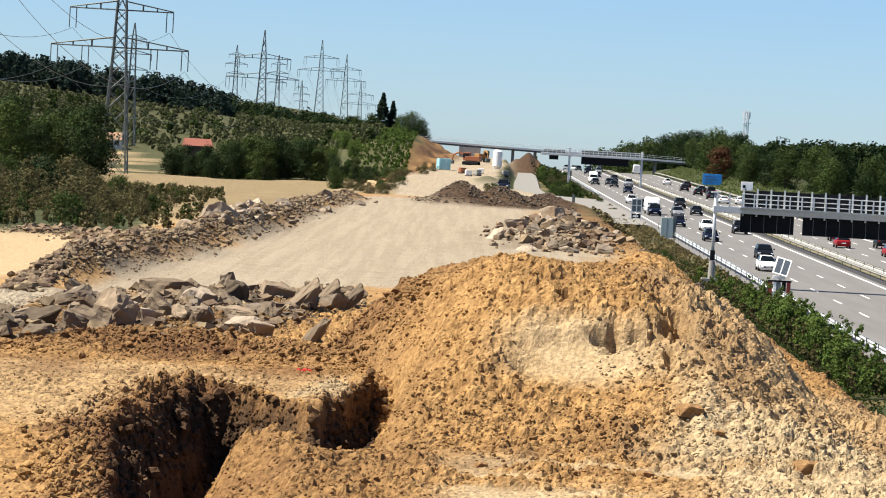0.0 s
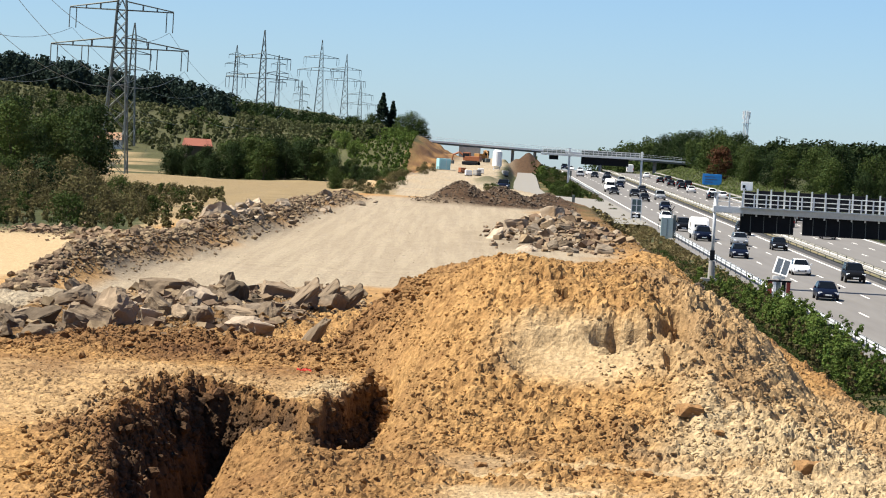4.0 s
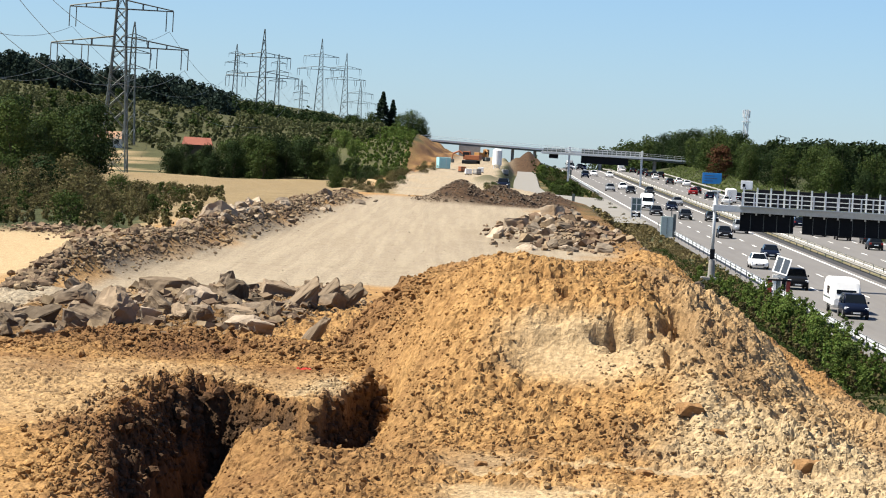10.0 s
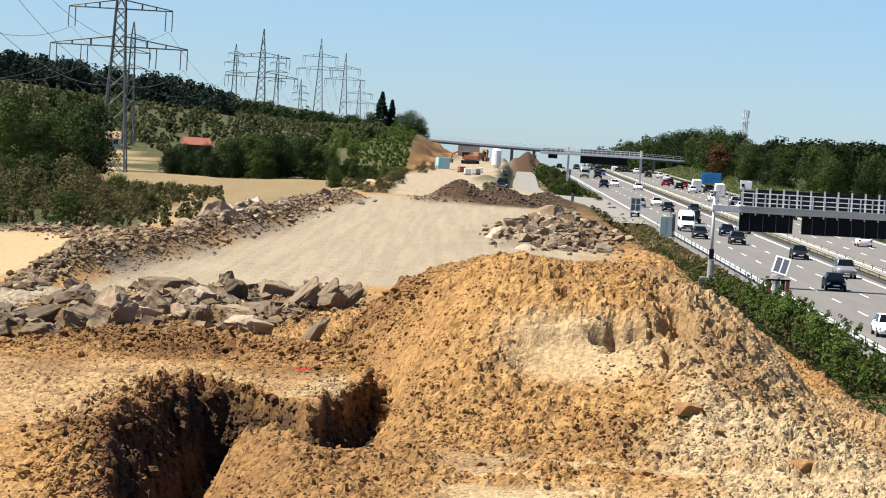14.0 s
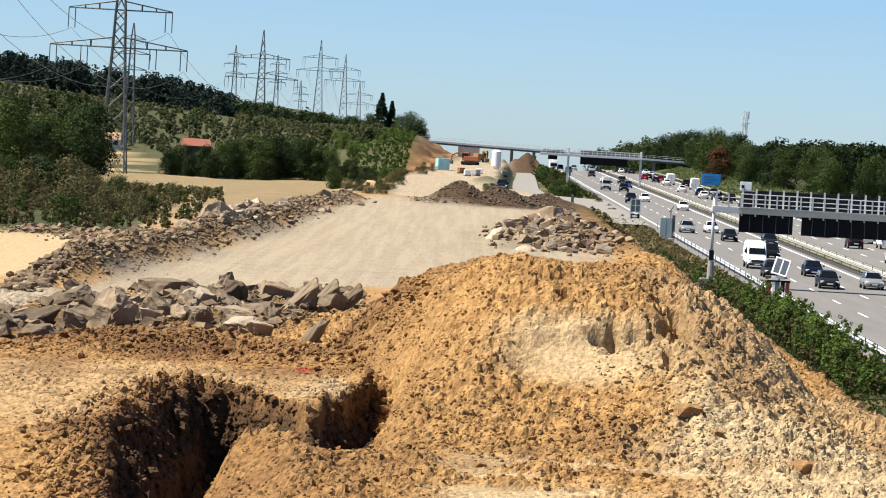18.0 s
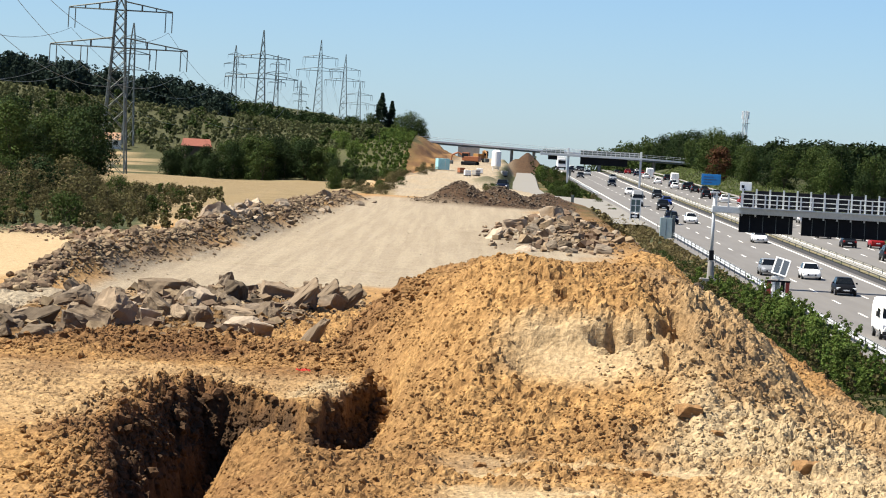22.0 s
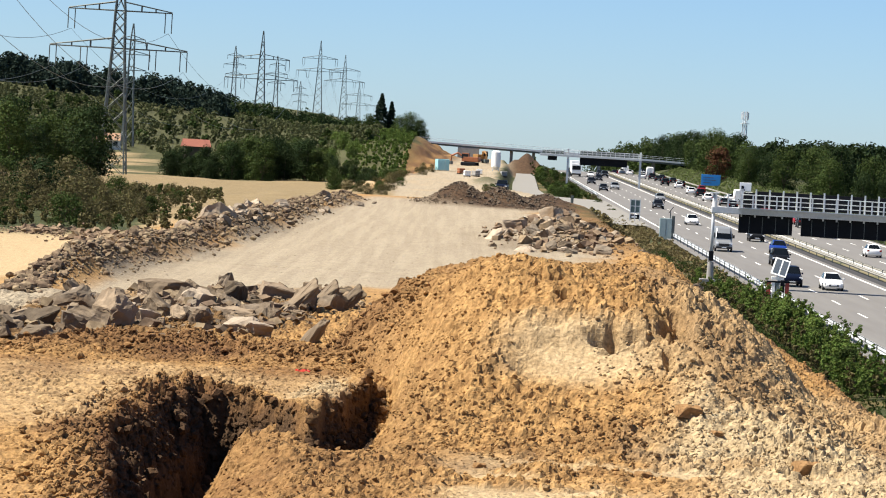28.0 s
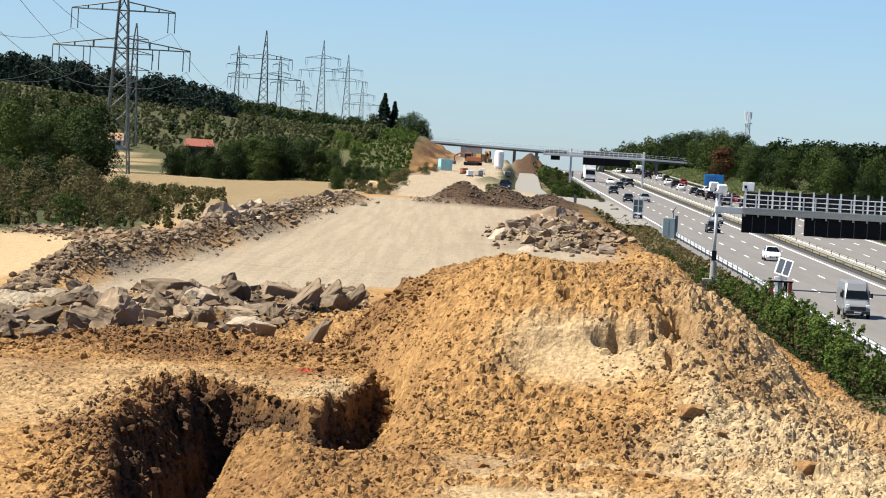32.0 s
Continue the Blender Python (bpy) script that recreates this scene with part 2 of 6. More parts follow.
M_TRUNK = mat("bark", (0.07, 0.05, 0.035), (0.14, 0.10, 0.07), 6, 0.9, 0.6)
M_LEAF_D = leaf_mat("leaf_dark", (0.019, 0.036, 0.013), (0.046, 0.073, 0.023))
M_LEAF_M = leaf_mat("leaf_mid", (0.045, 0.077, 0.02), (0.10, 0.135, 0.036))
M_LEAF_L = leaf_mat("leaf_light", (0.085, 0.15, 0.03), (0.21, 0.275, 0.065), 0.35)
M_LEAF_B = leaf_mat("leaf_brown", (0.10, 0.092, 0.04), (0.22, 0.185, 0.08), 0.25)
M_CONIF = leaf_mat("needle", (0.018, 0.032, 0.02), (0.038, 0.06, 0.032))
M_LEAF_R = leaf_mat("leaf_rust", (0.10, 0.045, 0.022), (0.19, 0.09, 0.045))

# ------------------------------------------------------------------ the lie of the land
G = 0.0175


def zroad(y):
    """Height of the motorway: an even climb to a crest, then down."""
    y = np.asarray(y, float)
    return G * y - np.where(y > 920, (np.minimum(y, 1200) - 920) ** 2 * 0.00011, 0) - np.where(y > 1200, (y - 1200) * 0.0616, 0)


# head of the cut between the upper level and the low ground before the heap, then the low ground's far bounds
CUT = [(-4.5, 38.0), (-4.65, 45.6), (-5.2, 51.0), (-5.75, 57.0), (-5.45, 61.0), (-4.95, 65.2), (-4.35, 64.9), (-3.8, 64.6), (-3.25, 63.8), (-2.57, 62.3), (-2.35, 64.3), (-2.15, 66.0), (-1.75, 68.2),
       (-1.5, 69.6), (14.0, 69.6), (14.0, 38.0)]


def inside(poly, x, y):
    """Signed distance to a polygon, positive inside."""
    d = np.full(x.shape, 1e9)
    odd = np.zeros(x.shape, bool)
    n = len(poly)
    for i in range(n):
        (ax, ay), (bx, by) = poly[i], poly[(i + 1) % n]
        t = np.clip(((x - ax) * (bx - ax) + (y - ay) * (by - ay)) / ((bx - ax) ** 2 + (by - ay) ** 2), 0, 1)
        d = np.minimum(d, np.hypot(x - ax - t * (bx - ax), y - ay - t * (by - ay)))
        odd ^= ((ay > y) != (by > y)) & (x < (bx - ax) * (y - ay) / (by - ay + 1e-12) + ax)
    return np.where(odd, d, -d)


def berm_x(y):
    """Middle line of the rubble bank on the field side of the gravel."""
    return np.interp(y, (95, 104, 111, 119, 132, 147, 163, 200, 235), (-13.4, -13.2, -12.8, -12.3, -11.4, -10.8, -10.0, -9.3, -7.6))


def slab_line(x):
    """Middle and half depth of the bank of broken slabs."""
    return np.interp(x, (-12, -10.5, -8.5, -6.5, -4.7, -3.2), (81, 90, 95, 98, 100, 107)), np.interp(x, (-12, -10.5, -8.5, -6.5, -4.7, -3.2), (7, 11, 11.5, 12, 11, 5))


def bank_x(y):
    """Head and foot of the cut bank beside the far building site."""
    return np.interp(y, (300, 600, 880, 1000), (-30, -22, -12.8, -12.5)), np.interp(y, (300, 600, 880, 1000), (-13, -9, 0.0, 0.8))


def pit_depth(x, y):
    """How far beyond the ragged head of the cut, on the low side, a place lies."""
    return inside(CUT, x + 0.24 * fbm(x * 1.3, y * 0.7, 4, 21), y + 0.5 * fbm(x * 1.1, y * 0.6, 4, 23))


def wheel_tracks(x, y):
    """Smooth strips pressed by machines in front of the heap."""
    return ss(0.0, 0.16, fbm(x / 5.5, y / 1.5, 3, 121)) * (1 - ss(58.5, 61, y)) * ss(-0.6, 0.6, x)


# holes washed and broken into the heap: place, half sizes, depth
HOLLOWS = ((4.42, 67.0, 0.20, 0.45, 0.8), (4.2, 66.9, 0.10, 0.3, 0.6), (4.6, 66.45, 0.13, 0.35, 0.55), (4.25, 65.6, 0.10, 0.3, 0.3), (2.2, 67.9, 0.12, 0.28, 0.6), (2.5, 70.2, 0.38, 0.28, 0.35), (3.16, 66.5, 0.10, 0.2, 0.6),
           (2.95, 66.42, 0.22, 0.10, 0.4), (3.75, 66.42, 0.36, 0.09, 0.45), (3.27, 66.1, 0.3, 0.07, 0.3), (1.3, 65.5, 0.16, 0.12, 0.25), (0.78, 65.2, 0.14, 0.14, 0.25), (5.35, 70.4, 0.2, 0.4, 0.35), (7.2, 63.4, 0.3, 0.3, 0.35))



def land(x, y, fine=False):
    """Height of the ground."""
    x, y = np.asarray(x, float), np.asarray(y, float)
    zr = zroad(y)
    hp = 7 + G * y
    n1 = fbm(x / 14, y / 14, 3)
    # field side: level stubble, then the hill
    near = ss(-62, -26, x)
    S = ss(760 - 50 * near, 1200 - 180 * near, y)
    left = 9.4 + S * (12.5 + 0.10 * np.minimum(np.maximum(-x - 10, 0), 330)) + 18 * ss(1720, 2160, y) * ss(-52, -82, x) - 16 * ss(1500, 2300, y) * ss(-82, -40, x) + n1 * 0.5 + 6.4 * np.exp(-((x + 18) / 13) ** 2) * ss(770, 850, y) * (1 - ss(850, 1080, y))
    low = np.minimum(hp, 11.0) - 0.35
    left = np.where(y < 540, low + (9.4 - low) * ss(150, 540, y) + n1 * 0.2, left)
    # building site: raised bed, then natural level
    site = hp + (zr + 2.0 - hp) * ss(249, 285, y) + n1 * 0.06
    site = site - ss(930, 1000, y) * 0.5 + ss(560, 620, y) * 0.32 * fbm(x / 4, y / 30, 4, 33)
    # motorway corridor and the far side
    right = np.where(x > 56, np.maximum(zr, np.minimum(G * y, 16.2) - ss(1600, 2400, y) * 12), zr) + ss(55.5, 64, x) * 2.6 + ss(90, 220, x) * 4 + np.where(x > 57, n1 * 0.4, 0)
    toe = np.where(y < 300, 19.5 + 0 * y, np.interp(y, (300, 440, 520, 560, 690, 825, 1000), (22.5, 17.9, 14, 8.4, 9.8, 12.6, 14)))
    crest = np.where(y < 285, 9.1 + 0.35 * fbm(y / 6, y * 0 + 3, 3), np.interp(y, (300, 440, 520, 560, 690, 825, 1000), (14, 14, 11, 6.4, 7.8, 10.8, 12)))
    z = np.where(x < crest, site, site + (zr - 0.25 - site) * np.clip((x - crest) / np.maximum(toe - crest, 0.5), 0, 1))
    z = np.where(x > toe, zr - 0.25 + ss(toe, 24.0, x) * 0.1, z)
    z = np.where(x > 24.0, right - 0.15, z)
    # edge between site and field
    w = ss(-19, -12.5, x)
    bank = ss(bank_x(y)[0], bank_x(y)[1], x)
    z = np.where(x < 2, left + (z - left) * np.where(y > 300, bank, w), z)
    z = z - ss(1250, 2200, y) * np.maximum(ss(-60, 40, x), 0) * 10
    z = z + np.where((y > 560) & (x > -26) & (x < 0), bank * (1 - bank) * 4 * 1.3 * fbm(x / 2.6, y / 14, 4, 15), 0)
    # heaps and banks
    bx = (x - berm_x(y)) / 1.2
    along = ss(100, 113, y) * (1 - ss(228, 238, y))
    z = z + (1.1 - 0.5 * ss(150, 215, y)) * np.exp(-bx * bx * 1.3) * along * (0.85 + 0.5 * fbm(x / 2, y / 6, 3, 3))
    # heap of clay
    ex = (x - 2.0) / np.where(x < 2.0, 3.2 + 1.55 * ss(70, 77, y), 5.9)
    lat = np.clip(1 - ex * ex, 0, 1) ** 0.9
    front = ss(60.6, 70.5, y - 0.5 * np.sin(x * 0.9)) * (1 - ss(75, 88, y))
    mound = 3.25 * lat * front * (1 + 0.18 * fbm(x / 3.2, y / 4.0, 3, 5))
    top = 3.08 - 0.36 * ss(0.6, 3.0, x)
    z = z + np.where(mound > top - 0.6, top - 0.6 + 0.6 * np.tanh((mound - top + 0.6) / 0.6), mound)
    # looser lump of clay behind its shoulder
    z = z + 2.1 * np.exp(-np.abs((x - 4.85) / 1.45) ** 2.6 - ((y - 84) / 4.5) ** 2)
    # smooth scraped face with a low scarp behind it
    sy = y - 66.5 - 0.12 * (x - 2.5) + 0.35 * fbm(x * 0.9, y * 0.2, 3, 27)
    z = z - 0.20 * ss(0.25, -0.20, sy) * ss(-3.6, -1.2, sy) * ss(0.7, 1.6, x) * (1 - ss(3.9, 4.7, x))
    # low ridge of spoil behind the pit and the slab bank behind it
    rid = np.exp(-((y - 76.4 - 1.0 * np.sin(x * 0.8)) / 2.8) ** 2) * ss(-10.2, -8, x) * (1 - ss(-2.5, 1.5, x))
    z = z + 0.36 * rid * (1 + 0.9 * fbm(x / 1.6, y / 2.2, 3, 9))
    slab = np.exp(-((y - slab_line(x)[0]) / slab_line(x)[1]) ** 2) * ss(-15, -12.5, x) * (1 - ss(-4.5, -2.0, x))
    z = z + 0.2 * slab * (1 + 0.8 * fbm(x / 2, y / 3, 3, 11))
    # rock pile at the shoulder, dark heaps at the end of the bed
    z = z + 1.1 * np.exp(-(((x - 5.2) / 2.4) ** 2 + ((y - 176) / 9) ** 2))
    heap = np.maximum(1.45 * np.exp(-(((x + 0.1) / 1.75) ** 2 + ((y - 238) / 5) ** 2)), 1.2 * np.exp(-(((x - 2.9) / 2.0) ** 2 + ((y - 240) / 5) ** 2)))
    z = z + np.maximum(heap, 0.75 * np.exp(-(((x - 6.0) / 2.2) ** 2 + ((y - 243) / 6) ** 2))) * (1 + 0.3 * fbm(x / 1.2, y / 2, 3, 13))
    spoil_far = zr - 0.3 + 4.7 * np.exp(-np.abs((x - 15.7) / 5.0) ** 2.2 - ((y - 850) / 16) ** 2) * (1 + 0.3 * fbm(x / 2.0, y / 6, 3, 17))
    z = np.where((np.abs(x - 15.7) < 10) & (np.abs(y - 850) < 45), np.maximum(z, spoil_far), z)
    z = z + 1.1 * np.exp(-(((x - 4.2) / 2.2) ** 2 + ((y - 590) / 22) ** 2))
    # upper level behind the cut, low ground before the heap, and slumped earth at the foot
    west = ss(-4.3, -5.0, x) * ss(52, 57, y)
    ins = pit_depth(x, y)
    jag = 0.20 * fbm(x * 2.6, y * 2.0, 3, 25)
    z = z + 0.5 * (1 - ss(-2.6, 0.3, x)) * (1 - ss(69, 80, y)) * ss(30, 42, y) * (1 - ss(0.0 - 0.1 * west, 0.22 + 0.3 * west, ins + jag))
    deep = (1 - ss(1.3, 3.2, ins)) * (1 - ss(-1.9, -0.7, x)) * (1 + 0.9 * ss(-3.6, -4.6, x))
    z = z - 0.75 * deep * (0.45 * ss(0.02 - 0.15 * west, 0.25 + 0.5 * west, ins + jag) + 0.55 * ss(0.25 + 0.3 * west, 0.55 + 0.4 * west, ins - jag))
    z = z + 0.72 * np.exp(-np.abs((x + 3.3) / 0.78) ** 3 - np.abs((y - 62.0) / 3.4) ** 3) * ss(0.3, 0.8, ins) * (1 + 0.5 * fbm(x, y / 2, 3, 29))
    for px_, py_, rx_, ry_, d_ in HOLLOWS:
        z = z - d_ * np.exp(-((x - px_) / rx_) ** 2 - ((y - py_) / ry_) ** 2) * np.clip(1 + 2.2 * fbm(x * 2.6, y * 2.2, 3, 95), 0.1, 1.8)
    if fine:
        rough = ss(40, 48, y) * (1 - ss(96, 108, y))
        wall = np.exp(-((ins - 0.3) / 0.5) ** 2)
        z = z + wall * (0.4 * fbm(x * 1.2, y * 0.9, 2, 97) + 0.10 * lumps(x, y, 0.4, 99))
        smooth_face = np.exp(-(((x - 2.4) / 1.25) ** 4 + ((y - 65.75) / 0.85) ** 4))
        a = fbm(x * 1.9, y * 1.5, 4, 31)
        face = ss(59.5, 61, y) * (1 - ss(69, 74, y)) * ss(-2, -0.5, x)
        level = ss(-1.0, -3.2, x) * (1 - ss(73.5, 76, y)) * (1 - ss(0.6, 1.0, ins))
        amp = rough * (1 - 0.85 * smooth_face) * (1 + 0.35 * face) * (1 - 0.55 * level) * (1 - 0.85 * wheel_tracks(x, y))
        patchy = np.clip(0.75 + 0.9 * fbm(x / 1.7, y / 2.6, 3, 81), 0.25, 1.3)
        wx, wy = x + 0.10 * fbm(x * 4, y * 4, 2, 83), y + 0.10 * fbm(x * 4, y * 4, 2, 85)
        amp = amp * (1 + 2.2 * ss(-1.4, -0.1, ins) * ss(-3.8, -4.8, x) * (1 - ss(0.7, 1.1, ins)))
        spoil = np.exp(-((y - 76.4 - 1.0 * np.sin(x * 0.8)) / 3.2) ** 2) * ss(-10.2, -8, x) * (1 - ss(-2.5, 1.5, x))
        big = ss(0.0, 0.25, fbm(x / 1.1, y / 1.6, 3, 89))
        z = z + amp * (0.12 * a + patchy * (0.11 * big * blocks(wx, wy, 0.42, 87) + 0.12 * lumps(wx, wy, 0.30, 91) + 0.11 * lumps(wx, wy, 0.17, 93) + 0.05 * blocks(wx, wy, 0.11, 95)))
        z = z + spoil * (0.20 * blocks(wx, wy, 0.45, 94) + 0.16 * lumps(wx, wy, 0.36, 96)) + wall * 0.1 * blocks(wx, wy, 0.45, 98)
        z = z + rough * (hash2(np.round(x * 40), np.round(y * 33), 7) - 0.5) * 0.018 * (1 - 0.8 * smooth_face)
    return z


def toe_x(y):
    """Foot of the site's slope towards the motorway."""
    return np.interp(y, (300, 440, 520, 560, 690, 825, 1000), (16, 16, 13, 8.4, 9.8, 12.6, 14))


def zones(x, y):
    """What the ground is made of, place by place; dark also paints shade on the cut."""
    n = fbm(x / 3, y / 5, 4, 51)
    n2 = fbm(x / 9, y / 14, 3, 53)
    pit = pit_depth(x, y)
    edge = np.where(y < 103, -18.0, berm_x(y))
    bed = ss(0, 6, y - slab_line(x)[0] - 0.7 * slab_line(x)[1] + n * 6) * ss(edge + 0.3, edge + 1.5, x + n * 1.2) * (1 - ss(4.0, 7.5, x + n * 3))
    bed = bed * (1 - ss(238, 250, y))
    far = ss(255, 300, y) * ss(-14, -10, x) * (1 - ss(toe_x(y), toe_x(y) + 2, x)) * (1 - ss(900, 960, y) * 0.4)
    foot = bank_x(y)[1]
    far = far * np.where(y > 560, ss(foot - 4, foot - 1, x + n * 3), 1)
    gravel = np.clip(bed + (0.95 + 0.7 * n) * far, 0, 1)
    pale = np.clip(np.exp(-(((x - 2.6) / 1.7) ** 4 + ((y + n * 0.6 - 65.9) / 0.95) ** 4)) * 0.8 + 0.4 * (pit < -0.3) * (x < -2) * (1 - ss(69, 72, y + n * 3)) * ss(53, 58, y) + ss(3.6, 5.0, x + n * 2) * (1 - ss(62, 66.5, y + n * 3)) * (1 - ss(7.6, 9.0, x)) * 0.9 + 0.5 * ss(3.9, 5.4, x + n * 1.5) * ss(60, 62, y) * (1 - ss(74, 80, y)) + 0.8 * np.exp(-((x + 2.55 - (y - 64.5) * 0.16) / 0.5) ** 4 - ((y - 65.8) / 2.0) ** 4) * (pit < 0.05) + wheel_tracks(x, y) * 0.75
                   + ss(57, 53, y + n * 6) * 0.3 * ss(-1, 1.5, x) + far * 0.85 + ss(-13.5, -15.5, x + n) * ss(100, 115, y) * 0.9, 0, 1)
    red = np.clip(np.exp(-((y - 76.5) / 4.0) ** 2) * ss(-12, -9.5, x) * (1 - ss(-1.6, 0.6, x)) * 0.78 + np.clip(n * 1.6 - 0.30, 0, 0.6) * (y < 95) + 0.55 * ss(8.0, 9.5, x + n) * (y < 130) + 1.0 * (y > 640) * (y < 1000) * ss(bank_x(y)[0], bank_x(y)[0] + 3, x) * (1 - ss(bank_x(y)[1] - 2, bank_x(y)[1] + 1, x)) * (0.7 + n)
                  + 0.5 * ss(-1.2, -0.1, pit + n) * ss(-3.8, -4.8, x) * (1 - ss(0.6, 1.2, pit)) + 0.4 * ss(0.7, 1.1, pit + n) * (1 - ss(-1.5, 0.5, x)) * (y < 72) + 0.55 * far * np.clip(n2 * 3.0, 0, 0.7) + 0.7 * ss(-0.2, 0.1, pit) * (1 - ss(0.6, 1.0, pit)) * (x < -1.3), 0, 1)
    bm = 1.5 * np.exp(-((x - berm_x(y)) / 1.3) ** 2) * ss(100, 110, y) * (1 - ss(226, 236, y))
    # the pit term paints shade into the face of the cut, the rest is soil
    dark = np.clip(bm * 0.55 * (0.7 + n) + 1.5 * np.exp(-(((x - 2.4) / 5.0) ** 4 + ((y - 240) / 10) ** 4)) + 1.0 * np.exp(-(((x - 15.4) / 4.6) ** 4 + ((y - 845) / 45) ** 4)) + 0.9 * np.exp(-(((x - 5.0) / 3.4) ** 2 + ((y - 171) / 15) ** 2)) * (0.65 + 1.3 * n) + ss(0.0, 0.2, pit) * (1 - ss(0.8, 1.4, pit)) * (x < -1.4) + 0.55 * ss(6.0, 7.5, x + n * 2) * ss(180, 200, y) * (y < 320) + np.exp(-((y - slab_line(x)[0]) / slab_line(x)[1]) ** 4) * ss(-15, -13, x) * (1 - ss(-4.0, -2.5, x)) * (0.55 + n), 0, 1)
    side = (y > 640) * (y < 1000) * ss(bank_x(y)[0], bank_x(y)[0] + 3, x) * (1 - ss(bank_x(y)[1] - 2, bank_x(y)[1] + 1, x))
    dark = np.clip(dark + 0.4 * side * (0.8 + 1.5 * n), 0, 1)
    field = (1 - ss(berm_x(y) - 2.4, berm_x(y) - 1.2, x + n)) * ss(166, 182, y) * (1 - ss(740, 790, y + n2 * 60)) * (1 - ss(-22, -16, x) * ss(470, 540, y + n2 * 30))
    head = bank_x(y)[0]
    hill = (1 - ss(head - 1, head + 3.5, x + n * 3)) * np.maximum(ss(740, 790, y + n2 * 60), ss(-22, -16, x) * ss(470, 540, y + n2 * 30))
    weeds = (1 - ss(-0.098, -0.086, x / np.maximum(y, 50) + n * 0.012)) * ss(148, 158, y) * (1 - ss(235, 290, y))
    verge = ss(10.5 - 2.3 * ss(150, 200, y), 13.5 - 3.3 * ss(150, 200, y), x + n * 3) * np.where(y < 285, ss(96, 130, y) * 0.6 + 0.4 * ss(15, 17, x), 0)
    verge = np.clip(verge + ss(toe_x(y) - 0.5 - 3.2 * (y > 600), toe_x(y) + 1.5 - 3.2 * (y > 600), x + n) * (y > 275), 0, 1)
    rightside = ss(24, 25, x)
    grass = np.clip(hill * 0.95 + weeds + np.maximum(verge, rightside), 0, 1)
    grass = np.maximum(grass, 0.75 * np.exp(-(((x - 4.2) / 2.4) ** 4 + ((y - 590) / 26) ** 4)))
    grass = np.maximum(grass, ss(1000, 1050, y) * (x > -10) * 0.9)
    stub = np.clip(field, 0, 1) * (1 - grass) + 0.75 * np.clip(n * 2.2 + 0.35, 0, 1) * ss(12, 14, x) * (1 - ss(24, 25, x)) * ss(130, 200, y)
    stub = np.maximum(stub, 0.5 * hill * (fbm(x / 40, y / 90, 2, 77) > 0.6))
    q = x / np.maximum(y, 1)
    meadow = ss(-0.111, -0.108, q) * (1 - ss(-0.095, -0.092, q)) * ss(780, 800, y) * (1 - ss(895, 925, y)) + 0.3 * ss(-0.097, -0.094, q) * (1 - ss(-0.084, -0.080, q)) * ss(950, 970, y) * (1 - ss(1050, 1090, y))
    stub = np.maximum(stub, np.clip(meadow, 0, 1) * (0.55 + n))
    dk = 1 - np.clip(1.5 * np.exp(-(((x - 15.4) / 4.6) ** 4 + ((y - 845) / 45) ** 4)), 0, 1)
    stub, grass = stub * dk, grass * dk
    grass = np.where((stub > 0.5) & (x < 0), 0, grass * (1 - 0.6 * np.clip(stub, 0, 1) * (x > 0)))
    return dict(gravel=gravel, pale=pale, red=red, dark=dark, stubble=np.clip(stub, 0, 1), grass=grass, tone=x * 0)


def sheet(name, xs, ys, fine=False, sink=None, smooth=True):
    X, Y = np.meshgrid(xs, ys)
    x, y = X.ravel(), Y.ravel()
    z = land(x, y, fine)
    if sink is not None:
        z = z - sink(x, y)
    nx, ny = len(xs), len(ys)
    i = (np.arange(ny - 1)[:, None] * nx + np.arange(nx - 1)[None, :]).ravel()
    F = np.stack([i, i + 1, i + nx + 1, i + nx], 1)
    return new(name, mesh_np(name, np.stack([x, y, z], 1), F, (M_EARTH,), zones(x, y), smooth=smooth))


def steps(*rows):
    out = [np.arange(a, b, s) for a, b, s in rows]
    return np.concatenate(out + [np.array([rows[-1][1]])])


NX0, NX1, NY0, NY1 = -14.0, 16.0, 44.0, 128.0
ground = sheet("ground", steps((-1500, -300, 60), (-300, -60, 8), (-60, -24, 1.5), (-24, 24, 0.5), (24, 64, 2.5), (64, 200, 8), (200, 1500, 60)),
               steps((-800, 30, 20), (30, 130, 1.0), (130, 270, 0.8), (270, 500, 3), (500, 1300, 8), (1300, 2000, 25), (2000, 4600, 130)),
               sink=lambda x, y: 1.6 * ((x > NX0 + 0.6) & (x < NX1 - 0.6) & (y > NY0 + 1.2) & (y < NY1 - 1.2)))
tagged(ground, "rolling farmland with stubble, grass and bare clay", "ground", kind="structure")
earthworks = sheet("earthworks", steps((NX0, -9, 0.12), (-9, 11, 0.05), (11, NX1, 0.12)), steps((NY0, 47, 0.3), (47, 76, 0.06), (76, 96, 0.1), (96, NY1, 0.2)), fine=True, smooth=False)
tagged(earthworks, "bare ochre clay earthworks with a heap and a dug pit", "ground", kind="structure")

# ------------------------------------------------------------------ motorway
YS = np.concatenate([np.arange(-760, 900, 20.0), np.arange(900, 1700, 10.0)])


def ribbon(name, x0, x1, lift, material, thick=0.0, ys=YS):
    """A strip of road surface along the motorway between two lines."""
    z = zroad(ys) + lift
    V = np.concatenate([np.stack([np.full_like(ys, x0), ys, z], 1), np.stack([np.full_like(ys, x1), ys, z], 1)])
    n = len(ys)
    i = np.arange(n - 1)
    F = np.stack([i, i + n, i + n + 1, i + 1], 1)
    return mesh_np(name, V, F, (material,))


